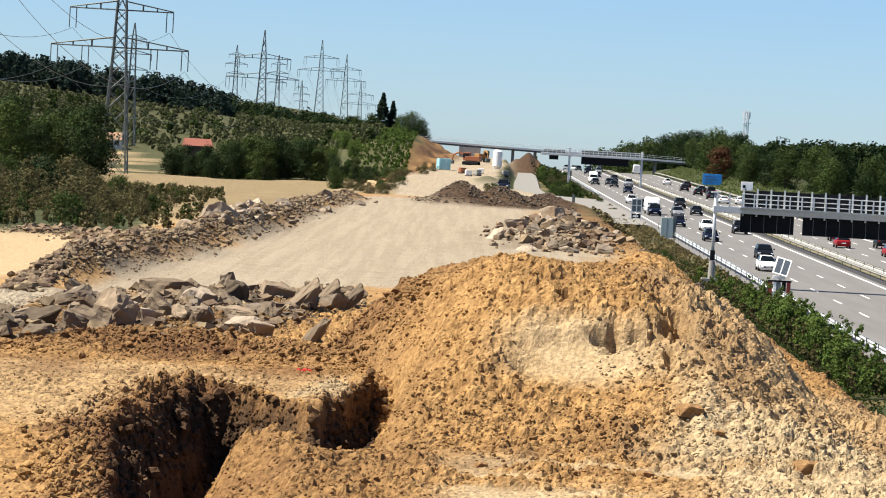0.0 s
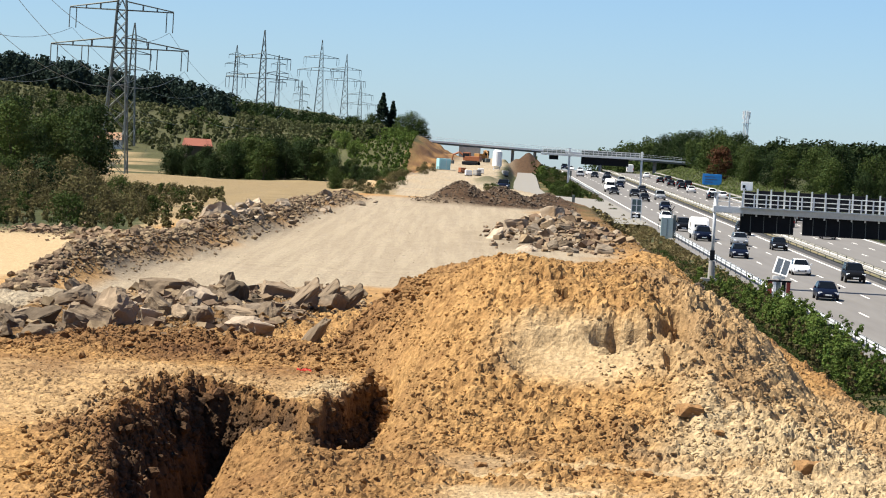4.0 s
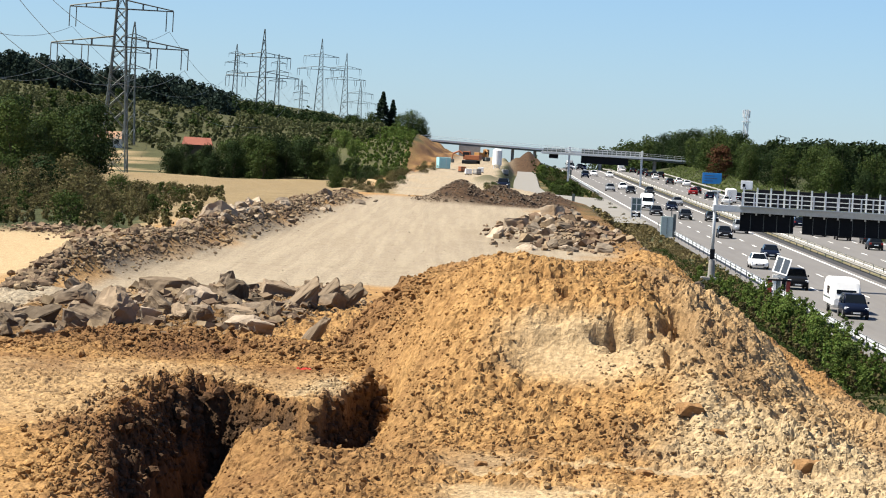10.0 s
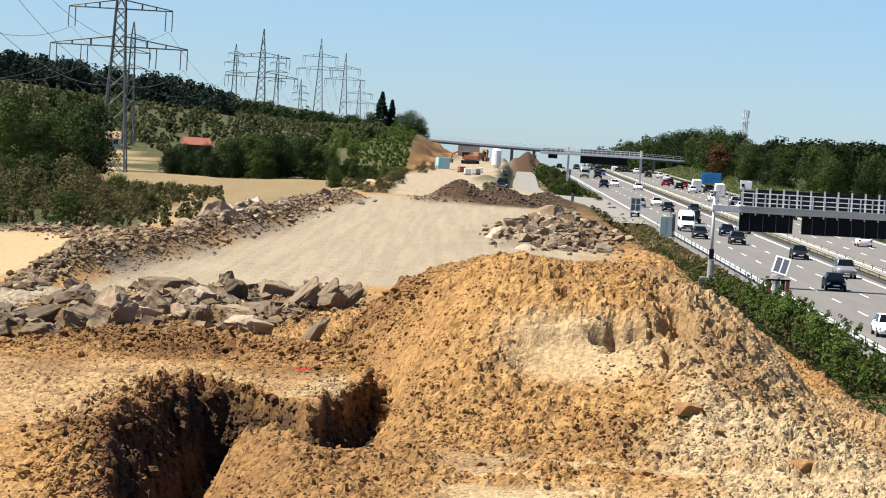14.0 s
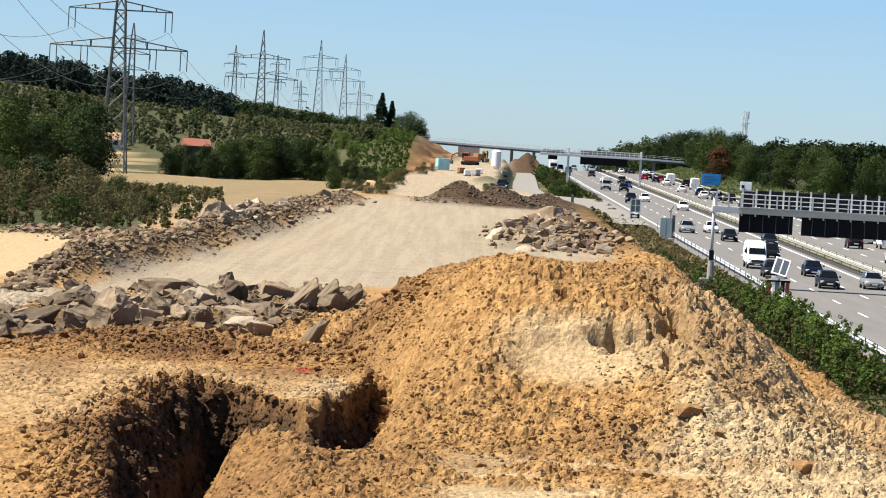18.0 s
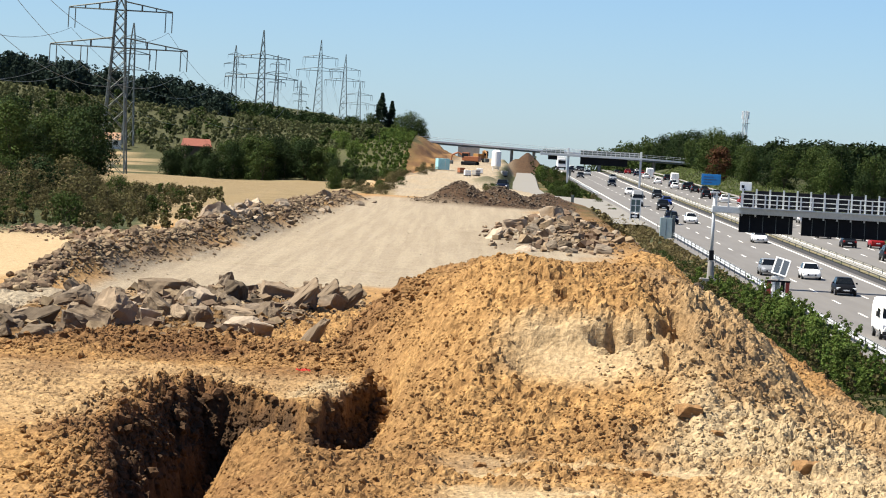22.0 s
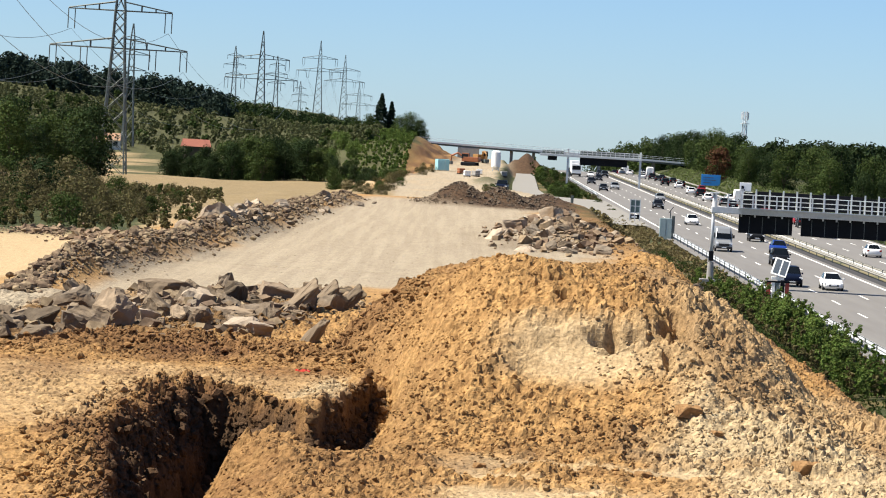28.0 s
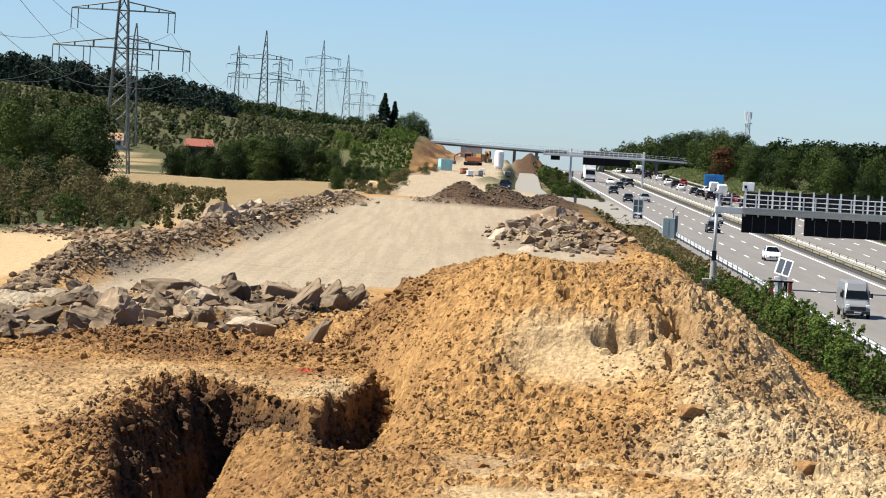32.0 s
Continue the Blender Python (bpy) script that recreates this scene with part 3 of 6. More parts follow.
road_near = tagged(new("road_near", ribbon("road_near", 24.9, 38.9, 0.0, M_ASPH)), "grey asphalt motorway carriageway with three lanes", "road", kind="structure")
road_far = tagged(new("road_far", ribbon("road_far", 41.6, 54.2, 0.0, M_ASPH)), "grey asphalt motorway carriageway leading away", "road", kind="structure")
LANES = (26.65, 30.48, 34.05, 37.90)
for x in (LANES[0], LANES[3], 42.4, 53.3):
    part("edge_line", ribbon("edge_line", x - 0.14, x + 0.14, 0.006, M_LINE), None, road_near if x < 40 else road_far)
dash = mesh_np("dash", np.array([(-0.09, 0, 0), (0.09, 0, 0), (0.09, 6, 6 * G), (-0.09, 6, 6 * G)]), [(0, 1, 2, 3)], (M_LINE,))
for k in range(46):
    for x, y0, p in ((LANES[1], 194.5, road_near), (LANES[2], 206.0, road_near), (46.1, 200.0, road_far), (49.7, 205.0, road_far)):
        y = y0 + 18 * k - 18
        if y < 915:
            ob = part("lane_dash", dash, None, p)
            ob.location = (x, y, float(zroad(y)) + 0.008)

# access ramp and hard standing beside the motorway
def slab(name, pts, lift, material, label, n=12):
    """A paved area between a list of left and right edge points (xl, xr, y)."""
    V, F = [], []
    for xl, xr, y in pts:
        for x in (xl, xr):
            V.append((x, y, float(zroad(y)) + lift))
    for i in range(len(pts) - 1):
        F.append((2 * i, 2 * i + 1, 2 * i + 3, 2 * i + 2))
    return tagged(new(name, mesh_np(name, V, F, (material,))), label, "pavement", kind="structure")


M_PALE_ASPH = mat("pale_asphalt", (0.29, 0.27, 0.235), (0.37, 0.345, 0.30), 0.5, 0.9, 0.1, c3=(0.33, 0.31, 0.27), scale3=0.06)
slab("pavement_ramp", [(20.5, 24.88, 440), (17.2, 24.88, 470), (14.5, 24.88, 520), (8.6, 24.6, 574), (9.0, 15.0, 588), (9.6, 14.6, 640), (10.4, 15.4, 690), (12.0, 16.5, 760), (13.2, 17.5, 825)],
     0.35, M_PALE_ASPH, "pale asphalt access ramp joining the motorway")


# ------------------------------------------------------------------ loose earth and rock
CUBE_V = np.array([(i, j, k) for i in (-1, 1) for j in (-1, 1) for k in (-1, 1)], float) * 0.8
ICO_F = np.array([(0, 1, 2), (0, 2, 3), (0, 3, 4), (0, 4, 5), (0, 5, 1), (11, 7, 6), (11, 8, 7), (11, 9, 8), (11, 10, 9), (11, 6, 10), (1, 6, 7), (1, 7, 2), (2, 7, 8), (2, 8, 3), (3, 8, 9), (3, 9, 4), (4, 9, 10), (4, 10, 5), (5, 10, 6), (5, 6, 1)])
ICO_V = np.array([(0, 0, 1)] + [(0.894 * math.cos(a), 0.894 * math.sin(a), 0.447) for a in np.arange(5) * 1.2566] + [(0.894 * math.cos(a - 0.6283), 0.894 * math.sin(a - 0.6283), -0.447) for a in np.arange(5) * 1.2566] + [(0, 0, -1)])
CUBE_F = np.array([(0, 1, 3, 2), (4, 6, 7, 5), (0, 4, 5, 1), (2, 3, 7, 6), (0, 2, 6, 4), (1, 5, 7, 3)])


def clod_field(name, x, y, size, material, label, category, flat=0.7, sink=0.25, fine=True, lump=False):
    """Thousands of lumps of earth in one mesh, each an irregular broken block."""
    n = len(x)
    z = land(x, y, fine)
    base_v, base_f = (ICO_V, ICO_F) if lump else (CUBE_V, CUBE_F)
    k = len(base_v)
    V = base_v[None] * (1 + (0.24 if lump else 0.30) * RNG.uniform(-1, 1, (n, k, 1))) * np.stack([RNG.uniform(0.7, 1.3, n), RNG.uniform(0.7, 1.2, n), RNG.uniform(0.6, 1.1, n)], 1)[:, None, :]
    q = RNG.normal(0, 1, (n, 4))
    q /= np.linalg.norm(q, axis=1)[:, None]
    w, a, b, c = q.T
    R = np.stack([1 - 2 * (b * b + c * c), 2 * (a * b - c * w), 2 * (a * c + b * w), 2 * (a * b + c * w), 1 - 2 * (a * a + c * c), 2 * (b * c - a * w),
                  2 * (a * c - b * w), 2 * (b * c + a * w), 1 - 2 * (a * a + b * b)], 1).reshape(n, 3, 3)
    V = np.einsum("nij,nkj->nki", R, V) * size[:, None, None]
    V[..., 2] *= flat
    P = (V + np.stack([x, y, z + size * (flat - sink)], 1)[:, None, :]).reshape(-1, 3)
    F = (base_f[None] + (np.arange(n) * k)[:, None, None]).reshape(-1, base_f.shape[1])
    at = None
    if material is M_EARTH:
        at = {q: np.repeat(v, k) for q, v in zones(x, y).items()}
        # lumps on the face take over most of its painted shade
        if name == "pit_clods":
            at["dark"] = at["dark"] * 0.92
        at["tone"] = np.repeat(RNG.uniform(-0.7, 0.9, n), k)
    return tagged(new(name, mesh_np(name, P, F, (material,), at)), label, category, kind="stuff")


def scatter(n, x0, x1, y0, y1, keep, near=True):
    x, y = RNG.uniform(x0, x1, n), RNG.uniform(y0, y1, n)
    k = RNG.uniform(0, 1, n) < keep(x, y)
    return x[k], y[k]


def clay_density(x, y):
    d = 0.30 + 0.55 * np.clip(fbm(x / 1.4, y / 2.4, 3, 61) + 0.35, 0, 1)
    face = ss(60, 62, y) * (1 - ss(66, 70, y)) * ss(-1.5, 0, x)
    d = d + 0.35 * face - 0.95 * np.exp(-(((x - 2.2) / 1.3) ** 2 + ((y - 66) / 1.8) ** 2)) - 0.75 * wheel_tracks(x, y)
    d = d * (1 - ss(84, 96, y)) + 0.12 * ss(84, 96, y) * (x > 2)
    ins = pit_depth(x, y)
    d = d * (1 - 0.75 * (ins < -1.0) * (x < -2) * (y < 71))
    return np.clip(np.where((ins > -0.1) & (ins < 1.0) & (x < -1.6), 0.25 + 0.5 * (ins > 0.8), d), 0, 1)



cx, cy = scatter(80000, -9.5, 11.5, 47, 92, clay_density)
cs = np.clip(0.018 * RNG.pareto(2.8, len(cx)) + 0.022, 0.022, 0.075) * (0.9 + 0.25 * ((cy > 60) & (cy < 66) & (cx > -1)))
clod_field("clay_clods", cx, cy, cs, M_EARTH, "crumbled ochre clay lumps strewn over the earthworks", "clods", flat=0.85, sink=0.65, lump=True)
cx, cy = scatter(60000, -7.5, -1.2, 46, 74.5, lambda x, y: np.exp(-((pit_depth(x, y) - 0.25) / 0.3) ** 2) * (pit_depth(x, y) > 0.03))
clod_field("pit_clods", cx, cy, np.clip(0.03 * RNG.pareto(2.4, len(cx)) + 0.028, 0.028, 0.13), M_EARTH, "brown clay lumps on the face of the cut, darkened as shade", "clods", flat=0.95, sink=0.6, lump=True)
cx, cy = scatter(14000, -7.6, -3.6, 44, 67, lambda x, y: 0.9 * np.exp(-((pit_depth(x, y) + 0.35) / 0.6) ** 2) * (pit_depth(x, y) < 0.15))
clod_field("rim_clods", cx, cy, np.clip(0.022 * RNG.pareto(2.6, len(cx)) + 0.022, 0.022, 0.085), M_EARTH, "reddish clay lumps along the head of the cut", "clods", flat=0.9, sink=0.45, lump=True)
cx, cy = scatter(22000, -10.5, -0.6, 70, 84, lambda x, y: np.exp(-((y - 76.4 - 1.0 * np.sin(x * 0.8)) / 3.2) ** 2) * (0.5 + fbm(x / 1.5, y / 2, 2, 67)))
clod_field("spoil_clods", cx, cy, np.clip(0.022 * RNG.pareto(2.2, len(cx)) + 0.022, 0.022, 0.11), M_EARTH, "reddish brown spoil lumps in a low ridge", "clods", lump=True)
cy = 101 + 131 * RNG.uniform(0, 1, 12500) ** 1.5
cx = berm_x(cy) + RNG.normal(0, 0.6, len(cy)) * (0.45 + 0.55 * ss(100, 114, cy))
clod_field("bank_clods", cx, cy, np.clip(0.035 * RNG.pareto(2.3, len(cx)) + 0.035, 0.035, 0.2), M_GREYCLOD, "dark brown soil lumps heaped in a bank", "clods", fine=False, lump=True)
cx, cy = scatter(20000, -13, -2.6, 70, 118, lambda x, y: np.exp(-((y - slab_line(x)[0]) / slab_line(x)[1]) ** 4) * 0.8 * (0.55 + fbm(x / 1.3, y / 4, 2, 69)))
clod_field("rubble", cx, cy, np.clip(0.03 * RNG.pareto(2.2, len(cx)) + 0.025, 0.025, 0.2), M_GREYCLOD, "broken grey-brown rubble between the slabs", "rubble")
cx, cy = scatter(5000, 1, 9.5, 150, 200, lambda x, y: np.exp(-(((x - 5.3) / 2.3) ** 2 + ((y - 174) / 11) ** 2)))
clod_field("pile_rubble", cx, cy, np.clip(0.06 * RNG.pareto(2.2, len(cx)) + 0.06, 0.05, 0.3), M_SOILCLOD, "broken brown stone at the foot of the rock pile", "rubble", fine=False)
cx, cy = scatter(12000, -4, 10, 230, 256, lambda x, y: np.clip(np.exp(-(((x - 2.2) / 4.4) ** 4 + ((y - 240) / 8) ** 4)), 0, 1))
clod_field("heap_clods", cx, cy, np.clip(0.03 * RNG.pareto(2.6, len(cx)) + 0.03, 0.03, 0.13), island_tint(mat("dark_soil_clod", (0.085, 0.058, 0.036), (0.19, 0.13, 0.08), 4, 0.95, 0.5), 0.3), "dark brown topsoil lumps on the heaps", "clods", fine=False)
cx, cy = scatter(22000, 4, 22, 60, 215, lambda x, y: np.exp(-((x - 9.8) / 2.4) ** 2) * (0.5 + fbm(x, y / 2, 2, 71)))
clod_field("slope_clods", cx, cy, np.clip(0.022 * RNG.pareto(2.4, len(cx)) + 0.025, 0.025, 0.10), M_EARTH, "clay and stone lumps along the shoulder of the slope", "clods", fine=False, lump=True)


cx, cy = scatter(9000, -24, -13, 143, 164, lambda x, y: np.exp(-((y - 153 - 3 * np.sin(x * 0.9)) / 4.2) ** 2) * (x < berm_x(y) - 1.5) * (0.5 + fbm(x / 1.5, y / 3, 3, 73)))
clod_field("edge_clods", cx, cy, np.clip(0.035 * RNG.pareto(2.4, len(cx)) + 0.035, 0.035, 0.2), M_SOILCLOD, "brown soil and turf lumps at the edge of the sand", "clods", fine=False)
cx, cy = scatter(3000, -12, 5, 104, 232, lambda x, y: 0.55 * (x > berm_x(y) + 1.5))
clod_field("gravel_stones", cx, cy, RNG.uniform(0.012, 0.03, len(cx)), M_EARTH, "small loose stones on the gravel bed", "gravel", fine=False, sink=0.7)


def rock_mesh(k):
    """A broken block of bedded sandstone: a bevelled box cut by random planes."""
    rnd = random.Random(100 + k)
    bm = bmesh.new()
    bmesh.ops.create_cube(bm, size=1.0)
    for v in bm.verts:
        v.co = Vector((v.co.x * rnd.uniform(0.8, 1.2), v.co.y * rnd.uniform(0.6, 1.1), v.co.z * rnd.uniform(0.55, 0.95)))
    for i in range(5):
        n = Vector((rnd.uniform(-1, 1), rnd.uniform(-1, 1), rnd.uniform(-0.7, 1))).normalized()
        geom = bm.verts[:] + bm.edges[:] + bm.faces[:]
        bmesh.ops.bisect_plane(bm, geom=geom, plane_co=n * rnd.uniform(0.30, 0.46), plane_no=n, clear_outer=True)
        edges = [e for e in bm.edges if e.is_boundary]
        if edges:
            bmesh.ops.holes_fill(bm, edges=edges)
    bmesh.ops.bevel(bm, geom=bm.edges[:], offset=0.025, segments=1, affect="EDGES", profile=0.5)
    bmesh.ops.triangulate(bm, faces=bm.faces[:])
    bmesh.ops.subdivide_edges(bm, edges=[e for e in bm.edges if e.calc_length() > 0.22], cuts=1, use_grid_fill=True)
    bmesh.ops.triangulate(bm, faces=bm.faces[:])
    bmesh.ops.subdivide_edges(bm, edges=[e for e in bm.edges if e.calc_length() > 0.2], cuts=1, use_grid_fill=True)
    bmesh.ops.triangulate(bm, faces=bm.faces[:])
    for v in bm.verts:
        q = v.co * 3.1 + Vector((k * 7.0, 0, 0))
        v.co += v.normal * (0.06 * noise.noise(q) + 0.045 * noise.noise(q * 2.7)) + Vector((rnd.uniform(-1, 1), rnd.uniform(-1, 1), rnd.uniform(-1, 1))) * 0.014
    me = bpy.data.meshes.new("rock")
    bm.to_mesh(me)
    bm.free()
    me.materials.append(M_ROCK if k < 6 else M_GREYROCK if k < 12 else M_ROCKD)
    return me


CLAY_LUMP = rock_mesh(3)
CLAY_LUMP.materials.clear()
CLAY_LUMP.materials.append(mat("hard_clay", (0.30, 0.16, 0.07), (0.54, 0.32, 0.14), 4, 0.95, 0.8, 0.04, spec=0.1))
ROCKS = [rock_mesh(k) for k in range(16)]


def rock(x, y, sx, sy, sz, rx=0, ry=0, rz=0, label="broken grey sandstone block lying on rubble", group="blocks of rock", k=None, fine=False, up=0.25):
    ob = new("rock", ROCKS[random.randrange(12) if k is None else k])
    z = float(land(np.array([x]), np.array([y]), fine)[0])
    ob.matrix_basis = pose(x, y, z + sz * up, rx, ry, rz) @ Matrix.Diagonal((sx, sy, sz, 1))
    return tagged(ob, label, "rock" if "clay" not in label else "clod", group)


def rock_bank(n, place, smin, smax, label, group, fine=False, kinds=tuple(range(12))):
    for i in range(n):
        x, y = place()
        s = smin + (smax - smin) * random.random() ** 2
        rock(x, y, s * random.uniform(0.8, 1.5), s * random.uniform(0.6, 1.2), s * random.uniform(0.45, 1.05), random.gauss(0, 24), random.gauss(0, 24),
             random.uniform(0, 360), label, group, random.choice(kinds), fine, random.uniform(-0.02, 0.3))


def in_slabs():
    x = random.uniform(-12.2, -3.4)
    m, w = slab_line(x)
    return x, float(m + w * random.uniform(-0.95, 0.95))


def in_pile():
    return 5.2 + random.gauss(0, 1.6), 172 + random.gauss(0, 7)


def in_bank():
    y = random.uniform(150, 226)
    return float(berm_x(y)) + random.gauss(0.3, 0.9), y


GREY = (2, 6, 6, 7, 7, 8, 8, 9, 9, 10, 10, 11, 11, 12, 13, 14, 15)
rock_bank(150, in_slabs, 0.18, 0.85, "broken grey sandstone slab in a rubble bank", "slabs of the rubble bank", True, GREY)
rock_bank(60, in_pile, 0.35, 1.0, "pale brown sandstone block in a pile", "blocks of the rock pile", kinds=(0, 1, 2, 3, 4, 5, 5, 0, 7))
rock_bank(40, in_bank, 0.3, 0.8, "pale sandstone block on the soil bank", "blocks on the soil bank", kinds=(0, 1, 2, 3, 4, 5, 12))
rock_bank(14, lambda: (-10.6 + random.gauss(0, 0.7), 156 + random.gauss(0, 5)), 0.5, 1.1, "large pale sandstone block on the soil bank", "blocks on the soil bank", kinds=(0, 1, 3, 4, 5))
rock_bank(10, lambda: (9.0 + random.gauss(0, 0.5), random.uniform(118, 160)), 0.2, 0.6, "dark broken stone on the shoulder of the slope", "stones of the shoulder", kinds=(12, 13, 14, 7))
# thin plates leaning over beside the heap
for x, y, w, l, tilt in ((-4.75, 97.0, 0.9, 1.9, 44), (-4.15, 99.6, 0.85, 1.55, 42), (-3.5, 101.8, 0.6, 1.5, 43), (-3.85, 86.5, 0.5, 1.4, 36)):
    rock(x + 0.3, y, 0.34, w, l * 0.86, 8, tilt, 12, "tilted grey sandstone plate standing in rubble", "tilted slabs", 9 if y > 90 else 7, True, 0.16)
# the larger single blocks of the bank: place, size, tilt, kind
for x, y, sx, sy, sz, rx, ry, rz, k in ((-8.75, 86.5, 1.25, 1.1, 1.2, 20, -38, 25, 8), (-10.3, 91.5, 1.3, 1.2, 0.8, 10, -16, 0, 12), (-7.95, 87.5, 0.9, 0.8, 0.75, 0, 8, 30, 1), (-7.3, 95.5, 1.2, 1.0, 0.9, 12, 5, 60, 3), (-6.7, 88.0, 0.85, 0.8, 0.8, 0, 4, 20, 13),
                                        (-6.4, 98.0, 0.8, 0.8, 0.9, 8, 10, 10, 10), (-5.9, 92.0, 1.7, 1.1, 0.75, 10, 4, 5, 6), (-5.55, 87.2, 1.2, 1.0, 0.55, 14, -6, 0, 2), (-5.0, 86.5, 1.0, 0.9, 0.5, 8, 6, 40, 1), (-10.4, 84.5, 1.1, 1.0, 0.75, 5, -20, 50, 11),
                                        (-9.9, 80.2, 1.2, 1.0, 0.7, 6, -5, 15, 7), (-9.4, 83.5, 1.0, 0.9, 0.8, 10, 12, 70, 13), (-8.9, 103.0, 1.7, 1.4, 0.8, 5, -8, 30, 9), (-5.3, 101.5, 1.4, 1.0, 0.9, 10, 12, 20, 11)):
    rock(x, y, sx * 0.85, sy * 0.85, sz * 0.9, rx, ry, rz, "large broken sandstone block in the rubble bank", "blocks of the rubble bank", k, True, 0.22)
# single lumps of clay before the heap
for x, y, q in ((4.52, 63.2, 0.5), (6.45, 59.8, 0.55), (5.0, 62.5, 0.26), (2.9, 60.5, 0.24), (1.2, 60.9, 0.22), (3.4, 57.5, 0.3), (0.6, 58.2, 0.22), (6.9, 62.2, 0.35)):
    ob = rock(x, y, q, q * 0.8, q * 0.6, 6, 8, 20, "single hard lump of reddish clay on the ground", "lumps of clay", 3, True, 0.22)
    ob.data, ob.name = CLAY_LUMP, "clay_lump"

def scrap(x, y):
    """A crumpled piece of red plastic."""
    z = float(land(np.array([x]), np.array([y]), True)[0])
    bm = bmesh.new()
    g = [[bm.verts.new((0.09 * (i - 3) + random.uniform(-0.02, 0.02), 0.09 * (j - 1.5), 0.06 + random.uniform(-0.03, 0.06))) for j in range(4)] for i in range(7)]
    for i in range(6):
        for j in range(3):
            bm.faces.new((g[i][j], g[i + 1][j], g[i + 1][j + 1], g[i][j + 1]))
    bmesh.ops.solidify(bm, geom=bm.faces[:], thickness=0.012)
    me = bpy.data.meshes.new("plastic_scrap")
    bm.to_mesh(me)
    bm.free()
    me.materials.append(mat("red_plastic", (0.55, 0.05, 0.03), (0.7, 0.08, 0.05), 4, 0.5, 0.05))
    ob = new("plastic_scrap", me)
    ob.matrix_basis = pose(x, y, z + 0.05, 12, 0, 20) @ Matrix.Scale(0.55, 4)
    tagged(ob, "crumpled red plastic scrap lying on clay", "scrap")


scrap(-3.05, 69.3)

# ------------------------------------------------------------------ trees and shrubs
def leaf_cloud(rnd, centres, radii, per, leaf, squash=0.8):
    """Leaf clumps: small bent cards on the outside of overlapping lobes."""
    n = len(centres) * per
    C = np.repeat(np.asarray(centres, float), per, 0)
    R = np.repeat(np.asarray(radii, float), per)
    d = rnd.normal(0, 1, (n, 3))
    d /= np.linalg.norm(d, axis=1)[:, None]
    P = C + d * (R * rnd.uniform(0.75, 1.08, n))[:, None] * np.array([1, 1, squash])
    nrm = d + rnd.normal(0, 0.32, (n, 3)) + np.array([0, 0, 0.25])
    nrm /= np.linalg.norm(nrm, axis=1)[:, None]
    t = np.cross(nrm, rnd.normal(0, 1, (n, 3)))
    t /= np.linalg.norm(t, axis=1)[:, None]
    b = np.cross(nrm, t)
    s = leaf * rnd.uniform(0.6, 1.4, n)[:, None]
    mid = P + nrm * s * 0.25
    a, c = P - t * s, P + t * s
    e, f = mid - b * s * 0.7, mid + b * s * 0.7
    V = np.stack([a, e, c, f], 1).reshape(-1, 3)
    i = np.arange(n) * 4
    return V, np.stack([i, i + 1, i + 2, i + 3], 1)


def crown_lobes(rnd, h, w, base, lobes, top=0.75):
    c, r = [], []
    for i in range(lobes):
        t = rnd.uniform(0, 1)
        z = base + (h - base) * t
        env = w / 2 * math.sqrt(max(0.05, 1 - ((t - 0.36) / 0.68) ** 2))
        a, q = rnd.uniform(0, 6.28), math.sqrt(rnd.uniform(0.1, 1)) * rnd.uniform(0.6, 1.0)
        c.append((env * q * math.cos(a), env * q * math.sin(a), z))
        r.append(w * rnd.uniform(0.12, 0.22))
    return c, r


def tree_meshes(seed, h, w, base, lobes, per, leaf, material, bulk=1.0):
    rnd = np.random.default_rng(seed)
    c, r = crown_lobes(rnd, h, w, base, lobes)
    r = [q * bulk for q in r]
    V, F = leaf_cloud(rnd, c, r, per, leaf)
    crown = mesh_np("crown", V, F, (material,))
    bm = bmesh.new()
    rod(bm, (0, 0, -0.4), (0, 0, base + 0.15 * h), h * 0.022, 7, h * 0.014)
    for p in c[:9]:
        rod(bm, (0, 0, base * 0.8 + 0.05 * h), (p[0] * 0.85, p[1] * 0.85, p[2]), h * 0.009, 5, h * 0.003)
    trunk = bpy.data.meshes.new("trunk")
    bm.to_mesh(trunk)
    bm.free()
    trunk.materials.append(M_TRUNK)
    return trunk, crown


def conifer_meshes(seed, h, w, leaf):
    rnd = np.random.default_rng(seed)
    c, r = [], []
    for i in range(300):
        t = rnd.uniform(0.02, 1.0) ** 1.1
        a, q = rnd.uniform(0, 6.28), rnd.uniform(0.3, 1)
        rad = w / 2 * (1 - t) * q * rnd.uniform(0.8, 1.15) + 0.1
        c.append((rad * math.cos(a), rad * math.sin(a), h * t - 0.1 * rad))
        r.append(0.22 + 0.07 * w * (1.05 - t))
    V, F = leaf_cloud(rnd, c, r, 20, leaf, 0.5)
    bm = bmesh.new()
    rod(bm, (0, 0, -0.4), (0, 0, h * 0.95), h * 0.016, 7, 0.03)
    trunk = bpy.data.meshes.new("trunk")
    bm.to_mesh(trunk)
    bm.free()
    trunk.materials.append(M_TRUNK)
    return trunk, mesh_np("crown", V, F, (M_CONIF,))


def plant(meshes, name, x, y, s, label, category, group="", z=None, sz=None, fine=False):
    zz = float(land(np.array([x]), np.array([y]))[0]) if z is None else z
    t = thing(name, pose(x, y, zz, 0, 0, random.uniform(0, 360)) @ Matrix.Diagonal((s, s, s * (sz or 1), 1)), label, category, group)
    part("trunk" if category != "shrub" else "stem", meshes[0], None, t)
    part("crown", meshes[1], None, t)
    return t


